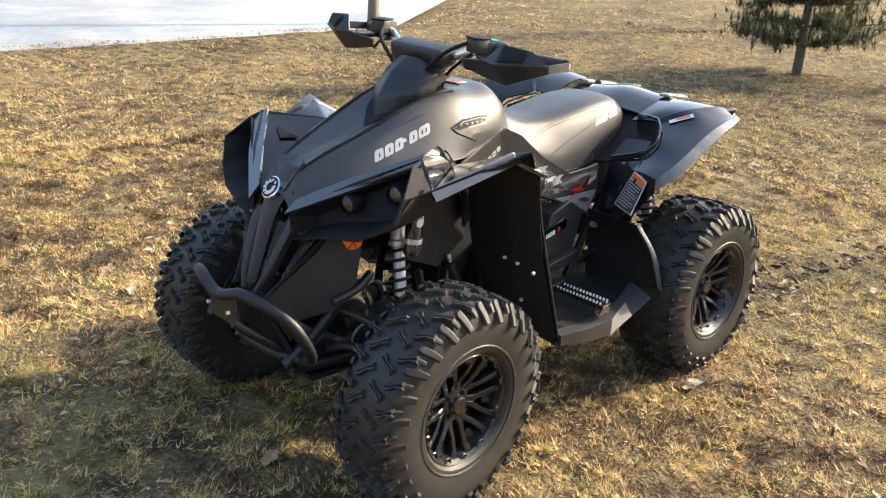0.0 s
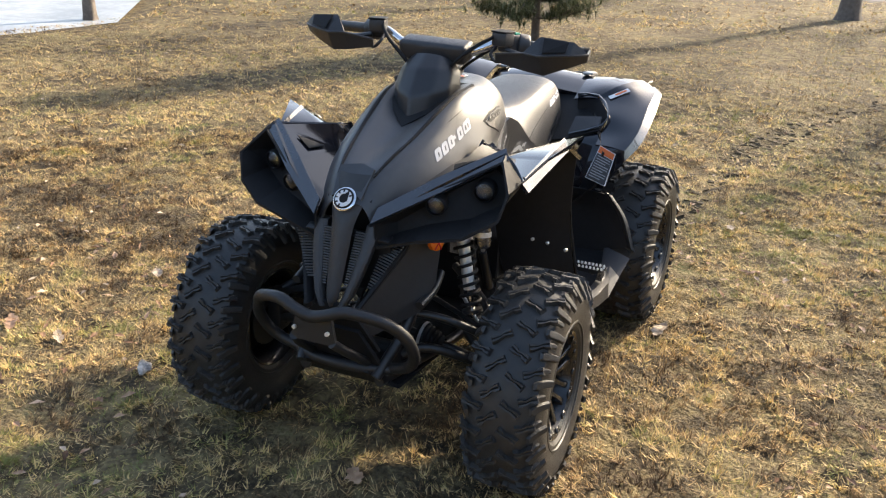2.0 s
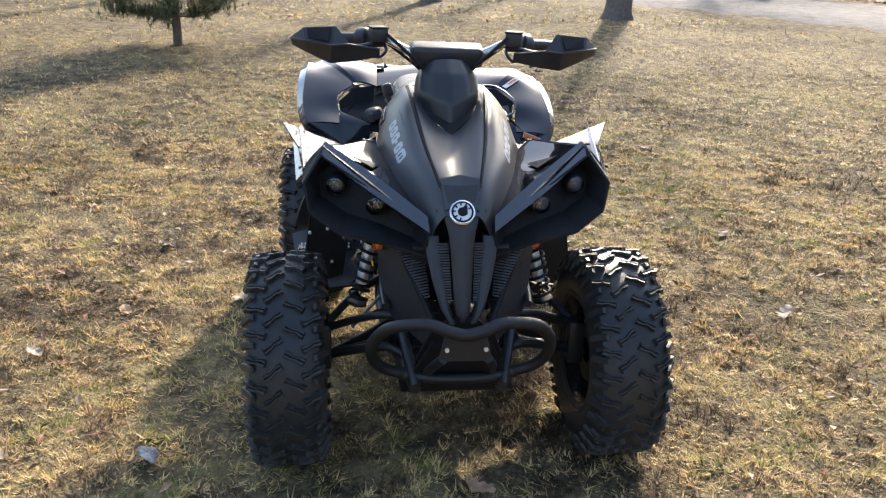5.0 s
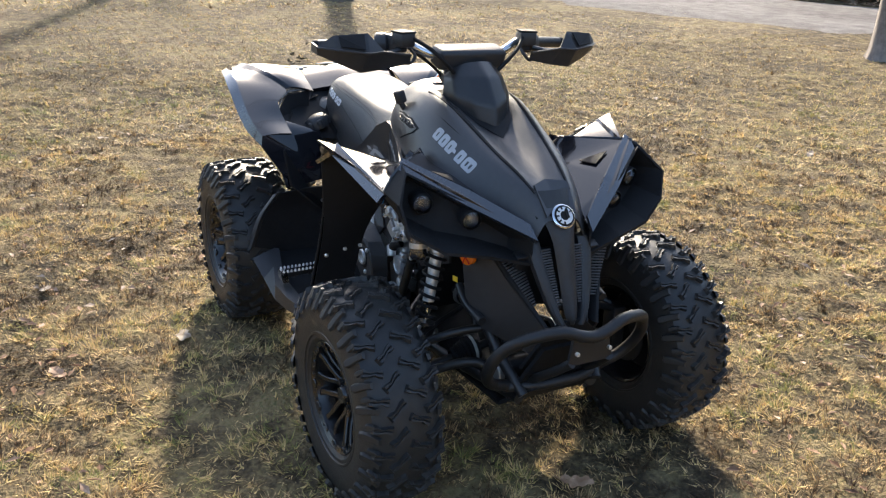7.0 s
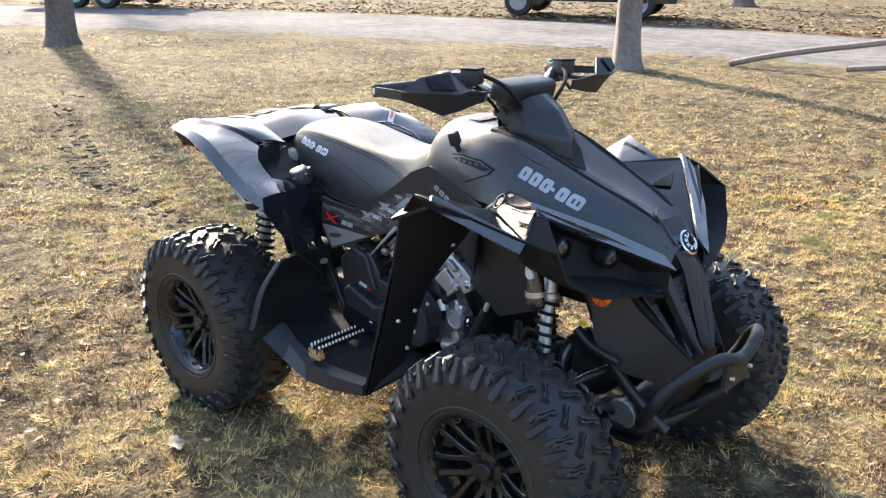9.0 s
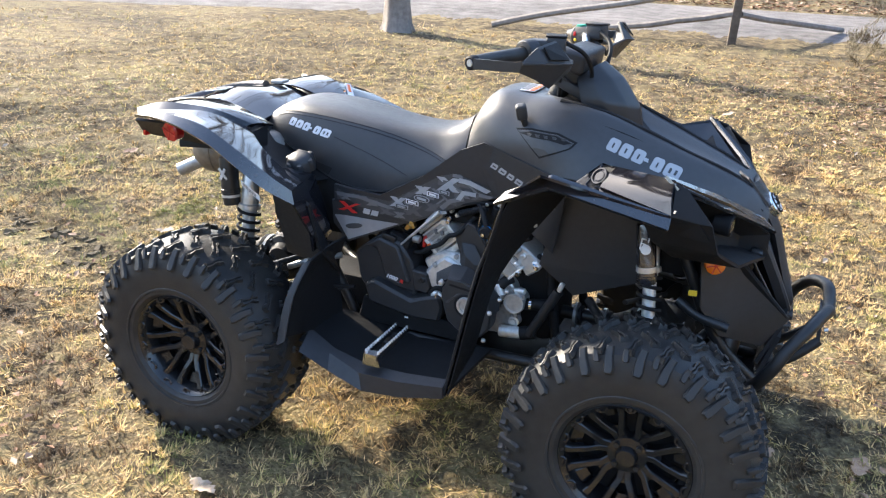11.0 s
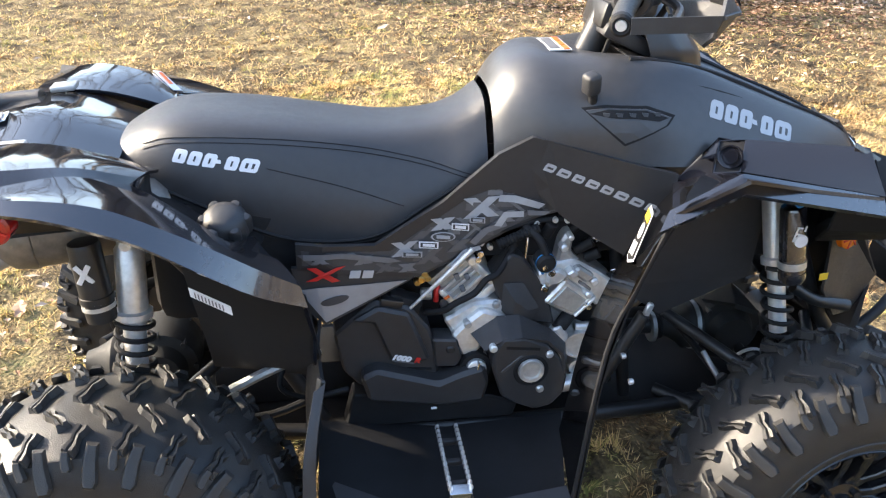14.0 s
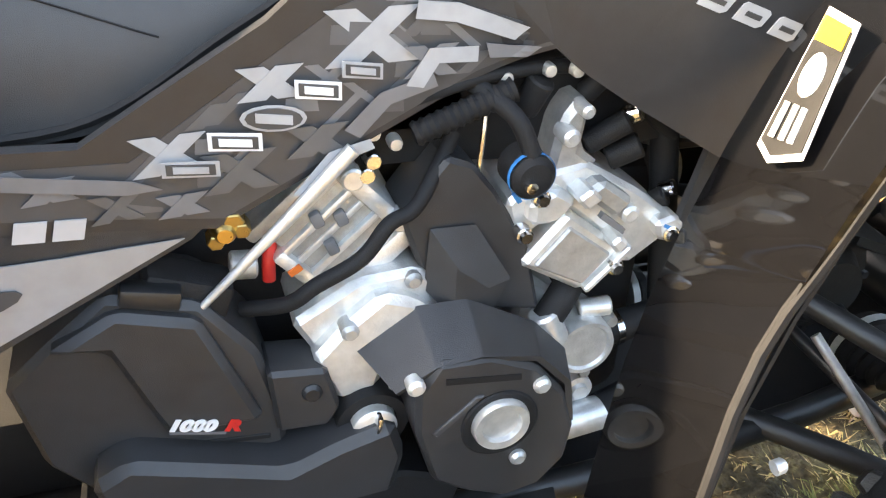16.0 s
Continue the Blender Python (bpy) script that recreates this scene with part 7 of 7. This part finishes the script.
part("rear_injector", block((.07, .04, .04), pose(-.135, -.185, .585, 0, 20, 0), .008), LINER, engine)
part("wire_plug", block((.045, .02, .016), pose(-.160, -.208, .600, 0, 12, 0), .003), STEEL, engine)
# belt housing with its lower ledge
plate("belt_housing", [(-.274, .535), (-.241, .566), (-.193, .606), (-.124, .588), (-.084, .535), (-.066, .462), (-.066, .430), (-.225, .410), (-.258, .45)], -.214, .08, DARK, .006, "faceted black belt housing")
plate("housing_facet", [(-.239, .567), (-.187, .597), (-.127, .580), (-.084, .470), (-.160, .468), (-.172, .497), (-.196, .562)], -.226, .03, DARK, .006)
plate("housing_lug", [(-.080, .516), (-.030, .511), (-.019, .468), (-.030, .448), (-.074, .450)], -.222, .05, DARK, .004)
plate("housing_groove", [(-.150, .452), (-.080, .446), (-.080, .440), (-.150, .446)], -.2155, .006, LINER, .001)
plate("housing_ledge", [(-.225, .452), (-.194, .470), (-.10, .440), (-.070, .430), (-.027, .448), (.022, .462), (.033, .424), (.022, .378), (-.06, .372), (-.21, .396)], -.250, .07, DARK, .008)
plate("housing_foot", [(-.24, .40), (.04, .375), (.10, .352), (.09, .318), (-.26, .318)], -.225, .05, LINER, .004)
part("housing_screw", move(lathe([(0, .003), (.006, .003), (.009, 0), (.009, -.01), (0, -.01)], 12), pose(-.044, -.2235, .490, 90)), STEEL, engine)
part("ledge_clip", block((.012, .004, .005), pose(-.08, -.252, .373), .001, 1), WHITE, engine)


def lettering(text, size, m, mat, name, parent, lean=0.25):
    """Writing in the built-in font, as a thin mesh."""
    c = bpy.data.curves.new(name, "FONT")
    c.body, c.size, c.extrude, c.shear, c.offset = text, size, .0006, lean, .0010
    o = bpy.data.objects.new(name, c)
    scene.collection.objects.link(o)
    bpy.context.view_layer.update()
    me = bpy.data.meshes.new_from_object(o.evaluated_get(bpy.context.evaluated_depsgraph_get()))
    bpy.data.objects.remove(o)
    me.materials.clear()
    me.materials.append(mat)
    for v in me.vertices:
        v.co.x *= 1.25
    ob = new(name, me)
    ob.parent, ob.matrix_local = parent, m
    return ob


FACE_RIGHT = Matrix(((1, 0, 0, 0), (0, 0, -1, 0), (0, 1, 0, 0), (0, 0, 0, 1)))
lettering("1000", .0150, pose(-.1630, -.2275, .4805, 0, 13, 0) @ FACE_RIGHT, WHITE, "displacement_lettering", engine)
lettering("R", .0150, pose(-.1180, -.2275, .4702, 0, 13, 0) @ FACE_RIGHT, RED, "displacement_lettering", engine)
part("fine_print", block((.045, .001, .0025), pose(-.139, -.2268, .4715, 0, 13, 0), 0), GREY2, engine)
# left side: plain case and housings
for name, o, y, mat in (("left_case", [(-.05, .55), (.06, .60), (.20, .52), (.22, .38), (0, .35), (-.10, .42)], .20, LINER), ("left_cover", ngon(.10, .46, .095, 20), .225, DARK), ("left_housing", [(-.27, .585), (-.19, .635), (-.09, .60), (-.05, .45), (-.22, .42)], .232, DARK), ("left_ledge", [(-.225, .455), (-.03, .428), (.025, .445), (.032, .395), (-.21, .405)], .26, DARK)):
    part(name, side_plate(o, y, .06, .005), mat, engine, "", 25)
FACE_LEFT = Matrix(((-1, 0, 0, 0), (0, 0, 1, 0), (0, 1, 0, 0), (0, 0, 0, 1)))
part("left_badge", side_plate([(-.035, .512), (-.165, .540), (-.172, .572), (-.155, .580), (-.035, .550)], .240, .006, .002), GUARD, engine)
lettering("1000", .021, pose(-.052, .2415, .522, 0, 12, 0) @ FACE_LEFT, WHITE, "displacement_lettering", engine)
lettering("R", .021, pose(-.116, .2415, .536, 0, 12, 0) @ FACE_LEFT, RED, "displacement_lettering", engine)
# label on the right splash guard's border
CORNERS = [Vector(p) for p in ((.316, -.318, .820), (.303, -.362, .822), (.268, -.384, .742), (.271, -.350, .724), (.280, -.325, .726))]
FACE = Vector((-.88, .28, .33)).normalized()
MIDDLE = sum(CORNERS, Vector()) / 5
def tag(shrink, lift):
    return facets([MIDDLE + (p - MIDDLE) * shrink + FACE * lift for p in CORNERS], [[0, 1, 2, 3, 4]], .0008)
def tag_bar(u0, v0, u1, v1, lift):
    q = lambda u, v: CORNERS[0].lerp(CORNERS[1], u).lerp(CORNERS[4].lerp(CORNERS[2], u), v) + FACE * lift
    return facets([q(u0, v0), q(u1, v0), q(u1, v1), q(u0, v1)], [[0, 1, 2, 3]], .0008)
warn = part("guard_label", tag(1, .020), WHITE, quad, "upright black, white and orange warning label")
part("label_field", tag(.88, .0212), LINER, warn)
part("label_head", tag_bar(.10, .05, .90, .22, .0224), YELLOW, warn)
oval = [CORNERS[0].lerp(CORNERS[1], .5 + .26 * math.cos(a)).lerp(CORNERS[4].lerp(CORNERS[2], .5 + .26 * math.cos(a)), .44 + .16 * math.sin(a)) + FACE * .0224 for a in [k * math.pi / 8 for k in range(16)]]
part("label_disc", facets(oval, [list(range(16))], .0008), WHITE, warn)
for k in range(3):
    part("label_mark", tag_bar(.22 + .2 * k, .66, .34 + .2 * k, .92, .0224), WHITE, warn)
part("yellow_tag", block((.022, .002, .016), pose(.72, -.235, .615, 0, 0, 10), .001, 1), YELLOW, quad, "small yellow warning tag")


# ---- fallen oak leaves and a pale stone on the lawn ----
def oak_leaf(size, seed):
    """One curled oak leaf with rounded lobes and a short stalk."""
    rng = random.Random(seed)
    bm = bmesh.new()
    left, right, rib = [], [], []
    n = 13
    for k in range(n):
        u = k / (n - 1)
        lobe = (.32 + .30 * abs(math.sin(u * math.pi * 3.5 + .3))) * math.sin(math.pi * min(1, u * .94 + .06)) ** .6
        droop = size * (.22 * (u - .5) ** 2 + .06 * math.sin(u * 9 + seed))
        rib.append(bm.verts.new((size * (u - .5) * 1.7, 0, droop)))
        for side, row in ((1, left), (-1, right)):
            w = lobe * size * .8 * rng.uniform(.85, 1.1)
            row.append(bm.verts.new((size * (u - .5) * 1.7 + .12 * w, side * w, droop + w * rng.uniform(.04, .34))))
    for row in (left, right):
        for k in range(n - 1):
            bm.faces.new((rib[k], rib[k + 1], row[k + 1], row[k]))
    bmesh.ops.recalc_face_normals(bm, faces=bm.faces)
    bmesh.ops.solidify(bm, geom=bm.faces[:], thickness=.0012)
    return join(bm, tube([(-size * .84, 0, size * .05), (-size * 1.15, size * .1, size * .12)], .0014, 5, 1))


rng = random.Random(31)
for k, (x, y, size, pale) in enumerate(((-.2, 1.52, .07, 1), (.95, .07, .06, 0), (.68, -1.38, .05, 1), (.03, -1.48, .05, 1), (-1.19, 1.64, .06, 1), (-1.1, -1.23, .05, 1), (-3.04, 1.78, .06, 0), (-.43, -.79, .06, 1), (-.33, -1.24, .05, 0), (-1.52, 3.79, .06, 1), (-3.61, -.72, .05, 1),
                                        (-.84, 3.91, .05, 1), (1.23, .16, .07, 0), (1.11, 1.31, .06, 1), (-1.88, .75, .055, 1), (-3.42, 3.96, .05, 1), (-.44, .66, .06, 1), (-1.27, .93, .05, 0), (.67, -1.64, .06, 0), (-1.32, 5.58, .05, 1), (.24, 5.19, .06, 1))):
    leaf = link("oak_leaf", oak_leaf(size, k), PALE_LEAF if pale else DRY_LEAF, smooth=False)
    leaf.matrix_world = pose(x, y, float(lie(np.float64(x), np.float64(y))) + .016, rng.uniform(-14, 14), rng.uniform(-14, 14), rng.uniform(0, 360))
    tagged(leaf, "bleached curled oak leaf lying on grass" if pale else "reddish-brown curled oak leaf lying on grass", "leaf", "fallen oak leaves")

bm = bmesh.new()
bmesh.ops.create_icosphere(bm, subdivisions=3, radius=.028)
for v in bm.verts:
    v.co *= 1 + .34 * math.sin(v.co.x * 130 + 1) * math.sin(v.co.y * 120) + .18 * math.sin(v.co.z * 150 + v.co.x * 90)
    v.co.x *= 1.45
    v.co.y *= .8
    v.co.z *= .42 * (1 + 2.2 * max(0, v.co.x))
stone = tagged(link("stone", bm, STONE), "pale rough lump of stone on the lawn", "stone")
stone.matrix_world = pose(.73, -.91, .014, 0, 0, 40)
